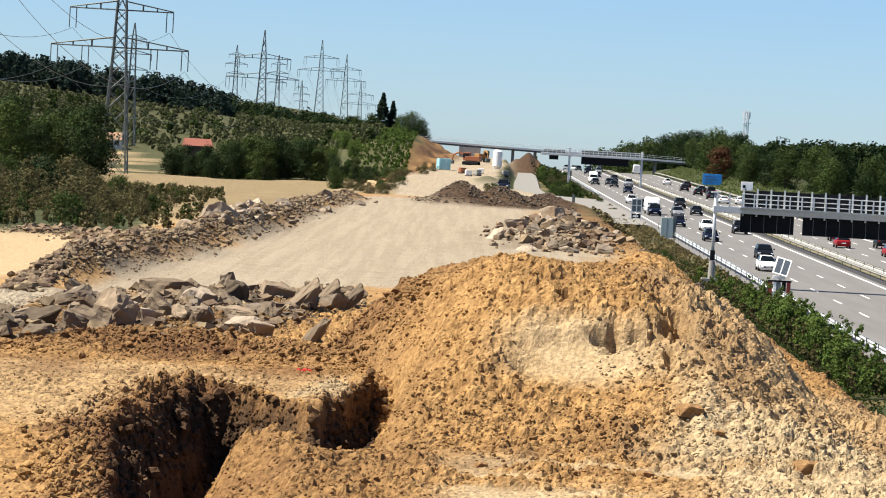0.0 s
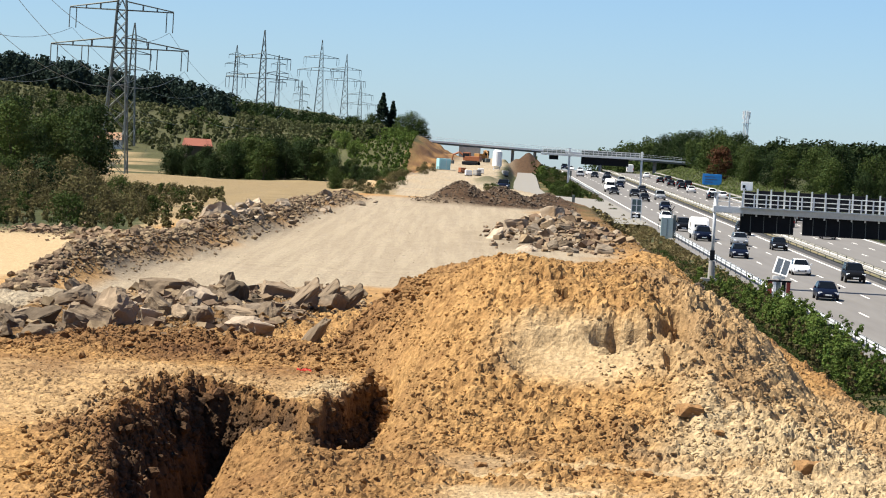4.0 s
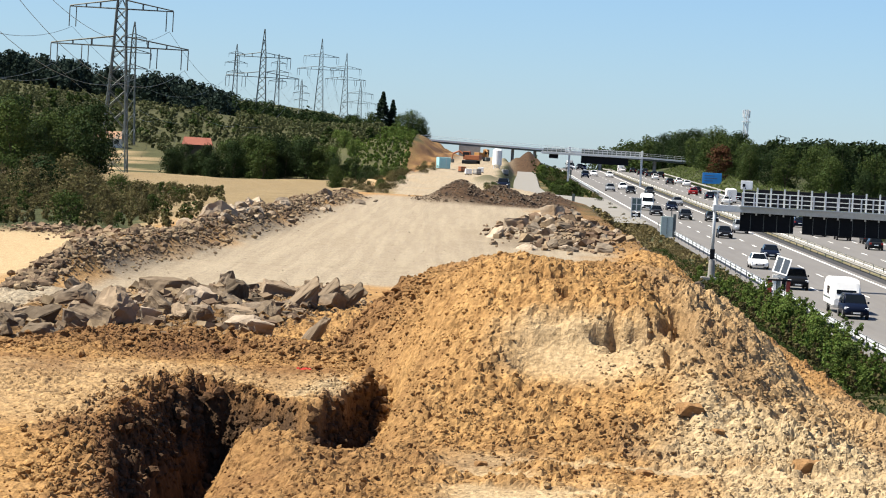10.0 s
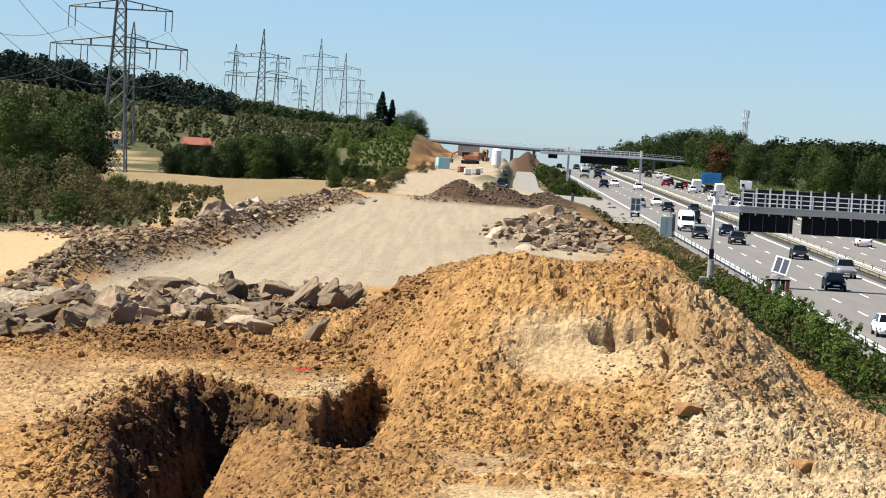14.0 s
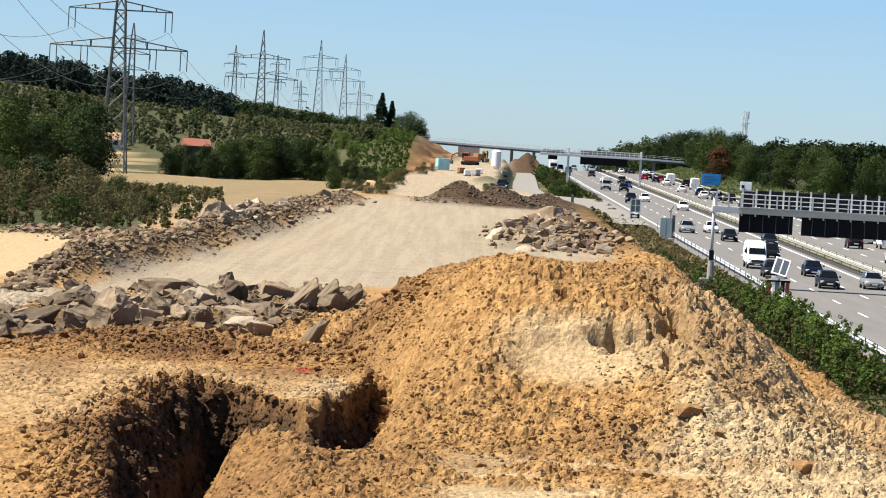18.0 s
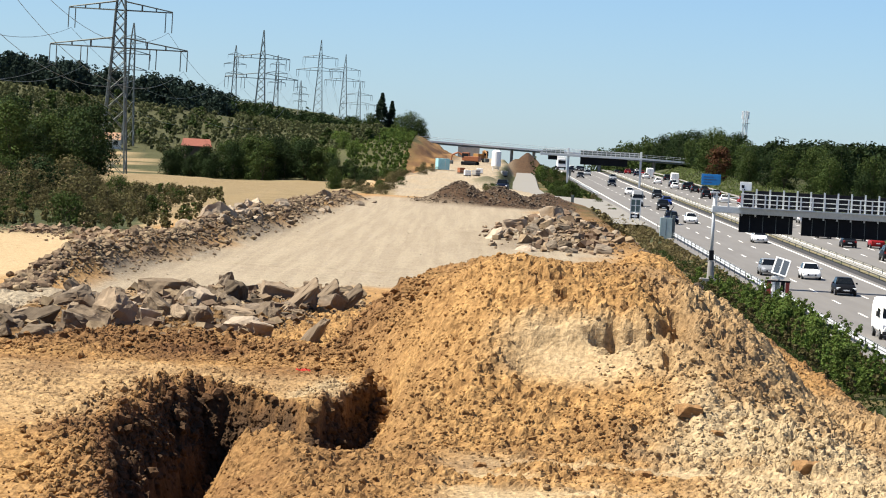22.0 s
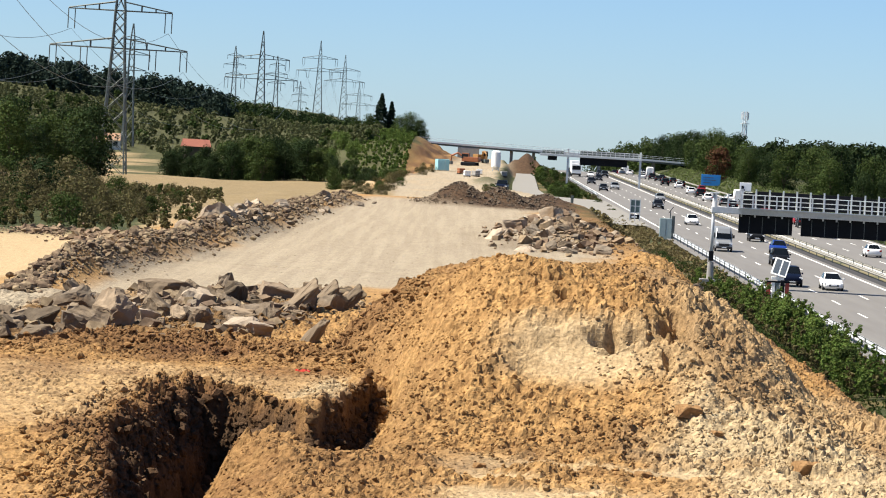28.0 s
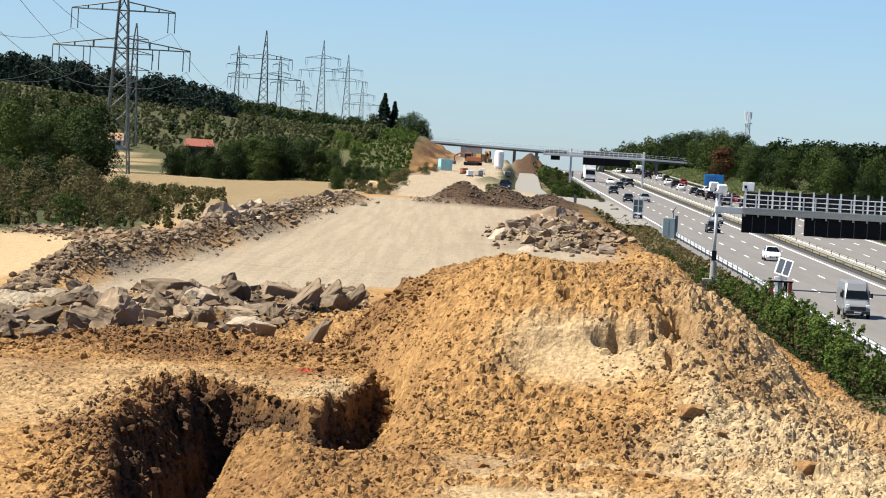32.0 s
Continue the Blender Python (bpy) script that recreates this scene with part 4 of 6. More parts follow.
BROAD = [tree_meshes(10 + k, 10.0, 8.5, 0.5, 44, 105, 0.2, m, 1.25) for k, m in enumerate((M_LEAF_M, M_LEAF_D, M_LEAF_M, M_LEAF_D, M_LEAF_L))]
RUST = tree_meshes(31, 10.0, 8.0, 0.5, 50, 48, 0.26, M_LEAF_R)
FIR = [conifer_meshes(40 + k, 12.0, 7.0, 0.26) for k in range(2)]
SHRUB_G = [tree_meshes(50 + k, 2.6, 2.3, 0.2, 44, 36, 0.09, m) for k, m in enumerate((M_LEAF_L, M_LEAF_M, M_LEAF_L))]
SHRUB_B = [tree_meshes(60 + k, 2.0, 3.2, 0.05, 38, 50, 0.07, m) for k, m in enumerate((M_LEAF_B, M_LEAF_B, M_LEAF_M))]

DARK_SHRUB = tree_meshes(70, 2.2, 3.2, 0.05, 38, 50, 0.072, M_LEAF_D)


def broad(x, y, s, label="broad green deciduous tree at a field edge", group="", k=None, sz=None):
    plant(random.choice(BROAD[:4]) if k is None else BROAD[k], "tree", x, y, s, label, "tree", group, sz=sz)


def woods(name, n, place, hmin, hmax, material, label, leaf=0.55, per=13, lobes=16, slim=0.85):
    """A far wood: many small trees with uneven crowns in one mesh."""
    rnd = np.random.default_rng(len(name) * 7 + n)
    base = []
    for k in range(6):
        c, r = crown_lobes(rnd, 1.0, slim, 0.12, lobes)
        base.append((np.array(c), np.array(r)))
    C, R = [], []
    spots = np.array([place(rnd) for i in range(n)])
    zs = land(spots[:, 0], spots[:, 1])
    for i in range(n):
        (x, y), z = spots[i], zs[i]
        h = rnd.uniform(hmin, hmax)
        c, r = base[i % 6]
        a = rnd.uniform(0, 6.28)
        q = c.copy()
        q[:, 0], q[:, 1] = c[:, 0] * math.cos(a) - c[:, 1] * math.sin(a), c[:, 0] * math.sin(a) + c[:, 1] * math.cos(a)
        C.append(q * h + np.array([x, y, z]))
        R.append(r * h)
    V, F = leaf_cloud(rnd, np.concatenate(C), np.concatenate(R), per, leaf)
    return tagged(new(name, mesh_np(name, V, F, (material,))), label, "woodland", kind="stuff")


# field side: dark trees near the first pylon, hedge line behind the stubble, scrub and wood on the hill
for i in range(17):
    y = 560 + 130 * random.random()
    broad(-(0.136 - 0.026 * random.random() ** 1.2) * y, y, random.uniform(0.75, 1.25), "tall dark green deciduous tree by a stubble field", "trees beside the stubble", sz=random.uniform(0.85, 1.1))
for i in range(38):
    u = i / 37
    y = 770 + random.uniform(-10, 25)
    x = -68 + 43 * u + random.uniform(-1, 1)
    dip = math.exp(-((x + 61.3) / 4.5) ** 2)
    broad(x, y, random.uniform(0.5, 0.98) * (1.0 - 0.6 * max(0.0, u - 0.72) / 0.28) * (1 - 0.42 * dip), "dark green deciduous tree in a hedge line", "hedge line trees")
for i in range(4):
    broad(-28 + random.uniform(-8, 3), 800 + 130 * random.random(), random.uniform(0.3, 0.55), "low green tree on the slope above the site", "slope trees", k=4)
plant(FIR[0], "fir_tree", -26.3, 1050, 1.15, "tall dark conifer on the ridge", "tree", "ridge conifers")
plant(FIR[1], "fir_tree", -23.2, 1052, 1.0, "dark conifer on the ridge", "tree", "ridge conifers")
for x, s in ((-17.0, 0.85), (-14.6, 0.72), (-19.5, 0.7), (-29, 0.6), (-12.6, 0.45), (-33, 0.5)):
    broad(x, 1055 + x, s, "deciduous tree beside the conifers", "ridge trees", k=0)


def on_hill(rnd):
    while True:
        y = rnd.uniform(850, 1480)
        x = -(0.012 + 0.145 * rnd.uniform(0, 1)) * y - 12
        q = x / y
        open_field = (q < -0.068 and y > 1130) or (-0.113 < q < -0.091 and y < 925) or (-0.079 < q < -0.03 and 930 < y < 1120 and rnd.uniform(0, 1) < 0.3)
        if not open_field:
            return x, y


def on_ridge(rnd):
    y = rnd.uniform(1150, 1560)
    return -(0.070 + 0.090 * rnd.uniform(0, 1)) * y, y


def on_ridge2(rnd):
    y = rnd.uniform(1250, 1500)
    return -(0.02 + 0.075 * rnd.uniform(0, 1)) * y, y


woods("hill_scrub", 2700, on_hill, 1.2, 2.8, leaf_mat("leaf_scrub", (0.095, 0.112, 0.048), (0.18, 0.188, 0.085)), "olive green scrub and orchard trees on the hillside", 0.34, 7, 9)
woods("hill_bushes", 130, on_hill, 2.0, 5.0, M_LEAF_M, "green bushes and trees scattered over the hillside", 0.36, 18, 14)
woods("ridge_wood", 560, on_ridge, 6, 11.0, leaf_mat("leaf_ridge", (0.018, 0.034, 0.028), (0.038, 0.058, 0.042)), "dark wood along the ridge of the hill", 0.6, 13, 16)
woods("ridge_hedge", 330, on_ridge2, 3.5, 9.0, M_LEAF_D, "dark hedge trees along the ridge", 0.4, 16, 14)

def rough_ground(rnd):
    y = rnd.uniform(158, 290)
    return (-0.145 + 0.074 * rnd.uniform(0, 1) ** 1.5) * y, y


woods("rough_weeds", 800, rough_ground, 0.2, 0.7, M_LEAF_B, "tangled dry weeds on rough ground", 0.06, 14, 9)
woods("rough_greens", 130, rough_ground, 0.3, 0.9, M_LEAF_M, "tangled green weeds on rough ground", 0.06, 14, 9)
# shrubs on the rough ground beyond the soil bank
for i in range(96):
    y = random.uniform(160, 250)
    x = -0.139 * y + (0.066 * y) * random.random() ** 1.35
    low = float(ss(-0.09, -0.072, x / y))
    if x < berm_x(min(y, 230)) - 2.0 and y < 262 - 62 * low:
        kind = random.random()
        plant(SHRUB_B[2] if kind < 0.14 else SHRUB_G[1] if kind < 0.20 else DARK_SHRUB if kind < 0.30 else SHRUB_B[i % 2], "shrub", x, y, (0.15 + 0.95 * random.random() ** 2.4) * (1 - 0.62 * float(ss(-0.1, -0.076, x / y))) * (1 - 0.3 * float(ss(-0.118, -0.106, x / y) * (1 - ss(-0.098, -0.092, x / y)))), "tangled olive green shrub on rough ground" if kind < 0.30 else "dry tawny shrub on rough ground", "shrub", "shrubs on rough ground")
for i in range(14):
    plant(random.choice(SHRUB_B), "shrub", random.uniform(-17, -10.5), random.uniform(440, 570), random.uniform(0.4, 0.85), "dry brown shrub beside the haul road", "shrub", "shrubs by the haul road")

for i in range(12):
    y = random.uniform(560, 760)
    head = float(bank_x(y)[0])
    broad(-(0.0225 + 0.005 * (y > 780) + 0.018 * random.random()) * y, y, random.uniform(0.2, 0.42), "dark green bushy tree above the building site", "slope trees", k=random.choice((0, 1, 3)))
for i in range(16):
    y = random.uniform(760, 940)
    plant(SHRUB_G[i % 3], "shrub", float(bank_x(y)[0]) - random.uniform(2, 9), y, random.uniform(0.3, 0.7), "bright green shrub on the bank", "shrub", "bank shrubs")

for i in range(18):
    y = random.uniform(800, 950)
    plant(SHRUB_G[i % 3] if i % 4 else SHRUB_B[2], "shrub", float(bank_x(y)[0]) - random.uniform(0.5, 15), y, random.uniform(0.25, 0.7), "bright green shrub above the cut bank", "shrub", "bank shrubs")
for i in range(14):
    y = random.uniform(440, 700)
    plant(random.choice((SHRUB_B[0], SHRUB_B[2], DARK_SHRUB, SHRUB_B[1])), "shrub", -random.uniform(0.0165, 0.029) * y, y, random.uniform(0.35, 0.95), "olive and brown shrub beside the haul road", "shrub", "shrubs by the haul road")
woods("bank_grass", 1500, lambda rnd: (-13.5 - 15 * rnd.uniform(0, 1) ** 1.2, rnd.uniform(770, 960)), 0.4, 0.9, M_LEAF_L, "bright green long grass above the cut bank", 0.2, 6, 7)

# green belt at the foot of the embankment
for i in range(62):
    y = 178 + 125 * (i / 62) + random.uniform(-2, 2)
    x = 21.0 + 2.6 * random.random() - (0.8 if y > 260 else 0)
    plant(random.choice(SHRUB_G), "shrub", x, y, (0.35 + 0.85 * random.random() ** 1.6) * float(np.interp(y, (178, 215, 250, 270, 300), (1.0, 0.86, 0.62, 0.42, 0.38))), "leafy bright green shrub below the embankment", "shrub", "shrubs below the embankment")
for i in range(12):
    y = random.uniform(300, 430)
    plant(SHRUB_B[i % 3], "shrub", random.uniform(14, 22), y, random.uniform(0.25, 0.5), "low dry weeds on the verge", "shrub", "verge weeds")
for i in range(14):
    y = random.uniform(470, 700)
    plant(SHRUB_B[i % 3], "shrub", random.uniform(18.5, 23.5) if y > 620 else random.uniform(22, 24), y, random.uniform(0.25, 0.6), "low green shrub on the verge", "shrub", "verge weeds")

for i in range(26):
    y = random.uniform(592, 850)
    plant(random.choice((SHRUB_G[0], SHRUB_G[1], SHRUB_B[2], SHRUB_B[0])), "shrub", random.uniform(16.5 + max(0, y - 690) * 0.012, 23.6), y, random.uniform(0.45, 1.05), "green and tawny shrub on the wedge between ramp and motorway", "shrub", "shrubs beside the ramp")
for i in range(9):
    plant(SHRUB_B[i % 3], "shrub", random.uniform(3.6, 5.6), random.uniform(505, 530), random.uniform(0.3, 0.55), "low tawny weeds beside the haul road", "shrub", "shrubs by the haul road")


def right_edge(rnd):
    y = rnd.uniform(430, 1500)
    return 68 + rnd.uniform(0, 1) ** 1.5 * 80 + 0.03 * (y - 430), y


for i in range(44):
    y = 440 + 700 * (i / 44) ** 1.1
    x = 62.5 + random.uniform(0, 7) + (3 if y < 520 else 0)
    broad(x, y, random.uniform(0.75, 1.15) * float(np.interp(y, (440, 560, 700, 850, 1000), (0.66, 0.70, 0.70, 0.9, 0.9))) * (1 + 0.13 * math.sin(y / 31)), "broad dark green tree at the edge of a wood", "wood edge trees")
plant(RUST, "tree", 60, 790, 0.8, "rust red tree at the edge of a wood", "tree")
woods("roadside_wood", 380, right_edge, 6.0, 9.5, M_LEAF_D, "dense green wood beyond the motorway", 0.42, 24, 18)


def verge_far(rnd):
    y = rnd.uniform(420, 980)
    return rnd.uniform(54.8, 63), y


woods("verge_grass", 2200, verge_far, 0.3, 0.75, leaf_mat("leaf_grass", (0.17, 0.22, 0.07), (0.30, 0.36, 0.13), 0.2), "long bright grass on the far verge", 0.11, 6, 6)


def belt(rnd):
    y = rnd.uniform(150, 330)
    return rnd.uniform(14.5, 24.4), y


def dry_belt(rnd):
    y = rnd.uniform(230, 475)
    return rnd.uniform(9.8, 24.6), y


woods("dry_weeds", 3000, dry_belt, 0.25, 0.65, leaf_mat("dry_straw", (0.24, 0.195, 0.09), (0.45, 0.365, 0.175)), "dry brown weeds on the verge", 0.1, 5, 7)
woods("wedge_grass", 700, lambda rnd: (rnd.uniform(16.8, 23.8), rnd.uniform(590, 850)), 0.4, 0.95, M_LEAF_M, "green and tawny long grass between ramp and motorway", 0.15, 6, 6)
woods("tall_weeds", 300, lambda rnd: (rnd.uniform(19.6, 24.4), 172 + 90 * rnd.uniform(0, 1) ** 1.2), 0.9, 2.3, M_LEAF_L, "tall leafy weeds standing among the shrubs", 0.075, 16, 12, 0.34)
woods("tall_dry_weeds", 260, lambda rnd: (rnd.uniform(17.5, 23.5), 172 + 85 * rnd.uniform(0, 1)), 0.6, 1.6, M_LEAF_B, "tall brown weeds standing among the shrubs", 0.075, 16, 12, 0.4)
woods("verge_weeds", 1500, belt, 0.35, 0.9, M_LEAF_M, "weeds and grass at the foot of the embankment", 0.055, 9, 8)

# ------------------------------------------------------------------ guard rails
def rail_mesh(x, side, y0, y1, material=None, low=0.0):
    """A W-shaped steel beam along the motorway."""
    ys = np.arange(y0, y1 + 1, 20.0)
    prof = [(0, 0.34), (0.07, 0.43), (0.0, 0.55), (0.07, 0.67), (0, 0.76), (-0.02, 0.76), (0.05, 0.67), (-0.02, 0.55), (0.05, 0.43), (-0.02, 0.34)]
    n = len(prof)
    V = [(x + side * a, y, float(zroad(y)) + b + low * (0.76 - b)) for y in ys for a, b in prof]
    F = [(i * n + j, i * n + (j + 1) % n, (i + 1) * n + (j + 1) % n, (i + 1) * n + j) for i in range(len(ys) - 1) for j in range(n)]
    return mesh_np("beam", V, F, (material or M_STEEL,))


RAIL_POST = bpy.data.meshes.new("post")
bm = boxes((-0.03, 0.03, -0.06, 0.06, -0.3, 0.74))
bm.to_mesh(RAIL_POST)
bm.free()
RAIL_POST.materials.append(M_PYLON)


def rail_posts(g, x, y0, y1, gap=4.0):
    """Posts at even steps behind a guard rail."""
    y = y0
    while y < y1:
        part("post", RAIL_POST, None, g).location = (x, y, float(zroad(y)))
        y += gap


M_RAIL = mat("weathered_rail", (0.44, 0.42, 0.36), (0.56, 0.53, 0.46), 2, 0.7, 0.1)
for x, side, y0, y1 in ((25.75, 1, 150, 440), (25.1, 1, 620, 920), (54.5, -1, 300, 960)):
    g = thing("guard_rail", Matrix.Identity(4), "long galvanised steel guard rail beside the carriageway", "guard rail", "guard rails")
    part("beam", rail_mesh(x, side, y0, y1, M_RAIL if x > 50 else None, 0.3 if x > 50 else 0.0), None, g)
    rail_posts(g, x - side * 0.05, y0, y1 - 1, 6.0)
# shade beneath the median guard rails, painted as dark ground strips
M_RAIL_SHADE = mat("rail_shade", (0.035, 0.033, 0.032), (0.06, 0.056, 0.052), 2, 0.9, 0.2)
STRETCH = YS[(YS > 100) & (YS < 980)]
for name, x0, x1, lift in (("shade_strip", 38.7, 39.95, 0.012), ("shade_strip", 40.75, 41.5, 0.012)):
    tagged(new(name, ribbon(name, x0, x1, lift, M_RAIL_SHADE, ys=STRETCH)), "dark strip painted as shade beneath the median rails", "road", kind="structure")
for x, side in ((39.55, -1), (40.95, 1)):
    g = thing("guard_rail", Matrix.Identity(4), "weathered steel guard rail along the median", "guard rail", "median guard rails")
    part("beam", rail_mesh(x, side, 100, 960, M_RAIL, 0.35), None, g)
    rail_posts(g, x - side * 0.05, 100, 958, 8.0)
M_DRY = mat("dry_grass", (0.20, 0.165, 0.085), (0.34, 0.28, 0.14), 3, 0.95, 0.4, c3=(0.11, 0.12, 0.035), scale3=0.25)
tagged(new("median_strip", ribbon("median_strip", 39.95, 40.75, 0.03, M_DRY, ys=YS[(YS > 100) & (YS < 980)])), "dry yellowed grass strip between the carriageways", "verge", kind="structure")

# ------------------------------------------------------------------ sign gantries
def gantry():
    y, zr = 286.0, 5.62
    g = thing("sign_gantry", pose(21.5, y, zr) @ Matrix.Scale(0.95, 4), "grey steel sign gantry with walkway spanning the motorway", "gantry")
    part("post", rods([((0, 0, 1.2), (0, 0, 7.7))], 0.145, 14), M_STEEL, g, smooth=True)
    b = bmesh.new()
    rod(b, (0, 0, -0.6), (0, 0, 1.5), 0.34, 14, 0.27)
    box(b, -0.9, 0.9, -0.6, 0.6, -0.6, -0.02, 0.04)
    part("foot", b, M_CONC, g, "pale concrete foot")
    part("clamp", boxes((-0.21, 0.21, -0.2, 0.2, 1.6, 2.5), bevel=0.05), M_DARK, g, "dark sleeve on the post")
    part("beam", boxes((-0.2, 34, -0.55, 0.55, 5.9, 6.5), bevel=0.05), M_STEEL, g)
    part("cap", boxes((-0.4, 0.4, -0.4, 0.4, 7.6, 7.75), bevel=0.03), M_STEEL, g)
    part("walkway", boxes((2.1, 34, -1.5, -0.5, 6.42, 6.52)), M_STEEL, g)
    post = bpy.data.meshes.new("rail_post")
    b = boxes((-0.06, 0.06, -0.05, 0.05, 0, 1.25))
    b.to_mesh(post)
    b.free()
    post.materials.append(M_STEEL)
    tall = bpy.data.meshes.new("mast_post")
    b = boxes((-0.07, 0.07, -0.06, 0.06, 0, 2.5))
    b.to_mesh(tall)
    b.free()
    tall.materials.append(M_STEEL)
    for i in range(31):
        part("rail_post", post, None, g).matrix_basis = pose(0.15 + i * 1.06, -1.5 if i > 1 else -0.5, 6.45)
    for i in range(24):
        part("mast_post", tall, None, g).matrix_basis = pose(2.5 + i * 1.22, 0.1, 5.7)
    for z in (6.85, 7.25, 7.68):
        part("handrail", rods([((2.2, -1.5, z), (34, -1.5, z))], 0.045), M_STEEL, g)
    for z in (6.9, 7.3):
        part("handrail", rods([((0, -0.5, z), (2.2, -0.5, z))], 0.035), M_STEEL, g)
    # signal boxes seen from behind, in two rows, with gaps
    for x0, x1 in ((2.35, 7.15), (7.95, 16.2), (19.5, 33.5)):
        p = part("signal_panel", boxes((x0, x1, 0.5, 0.85, 4.25, 5.92), bevel=0.03), M_DARK, g, "black back of a signal panel")
        n = int((x1 - x0) / 1.18)
        for i in range(n):
            part("rib", boxes((x0 + 0.9 + i * 1.18, x0 + 0.95 + i * 1.18, 0.455, 0.505, 4.3, 5.75)), M_PYLON, p)
    for i in range(27):
        x0 = 2.62 + i * 1.22
        part("upper_panel", boxes((x0, x0 + 1.02, 0.35, 0.5, 6.55, 8.05 if i % 9 else 7.9), bevel=0.02), M_DARK, g, "dark signal box behind the railing")
    b = thing("sign_board", pose(24.13, 286.6, 13.05), "white board with a small dark symbol above a gantry", "sign")
    part("board", boxes((-0.5, 0.5, -0.04, 0.04, 0.15, 0.9), bevel=0.02), M_WHITE, b)
    part("symbol", boxes((-0.36, -0.12, -0.055, -0.042, 0.35, 0.62), (-0.32, -0.06, -0.055, -0.042, 0.2, 0.32)), M_DARK, b)
    part("bracket", boxes((-0.05, 0.05, -0.0, 0.06, -0.6, 0.02)), M_STEEL, b)


gantry()


def gantry_far():
    y, zr = 730.0, float(zroad(730))
    g = thing("sign_gantry", pose(22.7, y, zr), "distant steel sign gantry with dark panels over the near lanes", "gantry")
    for x in (0, 15.7):
        part("post", boxes((x - 0.22, x + 0.22, -0.2, 0.2, -0.5, 7.8), bevel=0.04), M_STEEL, g)
    part("beam", boxes((-6.2, 16.0, -0.5, 0.5, 6.0, 6.5), bevel=0.05), M_STEEL, g)
    for z in (6.95, 7.4):
        part("handrail", rods([((-6, -0.8, z), (16, -0.8, z))], 0.05), M_STEEL, g)
    for i in range(22):
        part("rail_post", boxes((-5.9 + i, -5.8 + i, -0.85, -0.75, 6.4, 7.4)), M_STEEL, g)
    part("signal_panel", boxes((2.6, 12.9, 0.5, 0.8, 4.4, 6.0), bevel=0.03), M_DARK, g, "black back of a signal panel")
    part("upper_panel", boxes((2.6, 15.2, 0.3, 0.5, 6.5, 7.5), bevel=0.03), M_PYLON, g)
    part("upper_panel", boxes((-5.6, -1.0, 0.3, 0.5, 6.5, 7.2), bevel=0.03), M_PYLON, g)
    part("hanging_sign", boxes((-4.4, -2.4, 0.4, 0.6, 5.1, 6.0), bevel=0.03), M_DARK, g)


gantry_far()


# ------------------------------------------------------------------ bridge over the crest
def bridge():
    y = 1000.0
    b = thing("road_bridge", pose(0, y, 0), "slim concrete road bridge over the crest", "bridge")
    sl = lambda x: 23.15 - 0.026 * (x + 13)
    bm = bmesh.new()
    for v in box(bm, -22, 72, -4.0, 4.0, -0.85, -0.3):
        v.co.z += sl(v.co.x)
    part("deck", bm, M_PYLON, b, "dark steel deck girder")
    bm = bmesh.new()
    for v in box(bm, -22, 72, -4.25, -4.0, -0.4, 0.12):
        v.co.z += sl(v.co.x)
    part("edge_beam", bm, M_STEEL, b, "pale weathered edge beam")
    rows = [((x, -4.1, sl(x)), (x, -4.1, sl(x) + 1.1)) for x in np.arange(-20, 72, 2.0)]
    part("parapet", rods(rows + [((-20, -4.1, sl(-20) + 1.1), (72, -4.1, sl(72) + 1.1)), ((-20, -4.1, sl(-20) + 0.6), (72, -4.1, sl(72) + 0.6))], 0.035, 5), M_STEEL, b)
    for x in (14.2, 20.8, 40.3, 56.5):
        for yy in (-2.2, 2.2):
            part("pier", rods([((x, yy, 12), (x, yy, sl(x) - 0.9))], 0.42, 12), M_CONC, b)
    part("abutment", boxes((-1.8, 4.6, -4.2, 4.2, 13, 21.9), bevel=0.05), M_CONC, b)


bridge()

# ------------------------------------------------------------------ power lines
def tube(pts, r, n=5):
    """One unbroken bar through a list of points."""
    bm = bmesh.new()
    rings = []
    for i, p in enumerate(pts):
        d = (Vector(pts[min(i + 1, len(pts) - 1)]) - Vector(pts[max(i - 1, 0)])).normalized()
        u = d.cross(Vector((0, 0, 1)) if abs(d.z) < 0.9 else Vector((1, 0, 0))).normalized()
        v = d.cross(u)
        rings.append([bm.verts.new(Vector(p) + u * (r * math.cos(a * 6.2832 / n)) + v * (r * math.sin(a * 6.2832 / n))) for a in range(n)])
    for ra, rb in zip(rings, rings[1:]):
        for a in range(n):
            bm.faces.new((ra[a], ra[(a + 1) % n], rb[(a + 1) % n], rb[a]))
    return bm


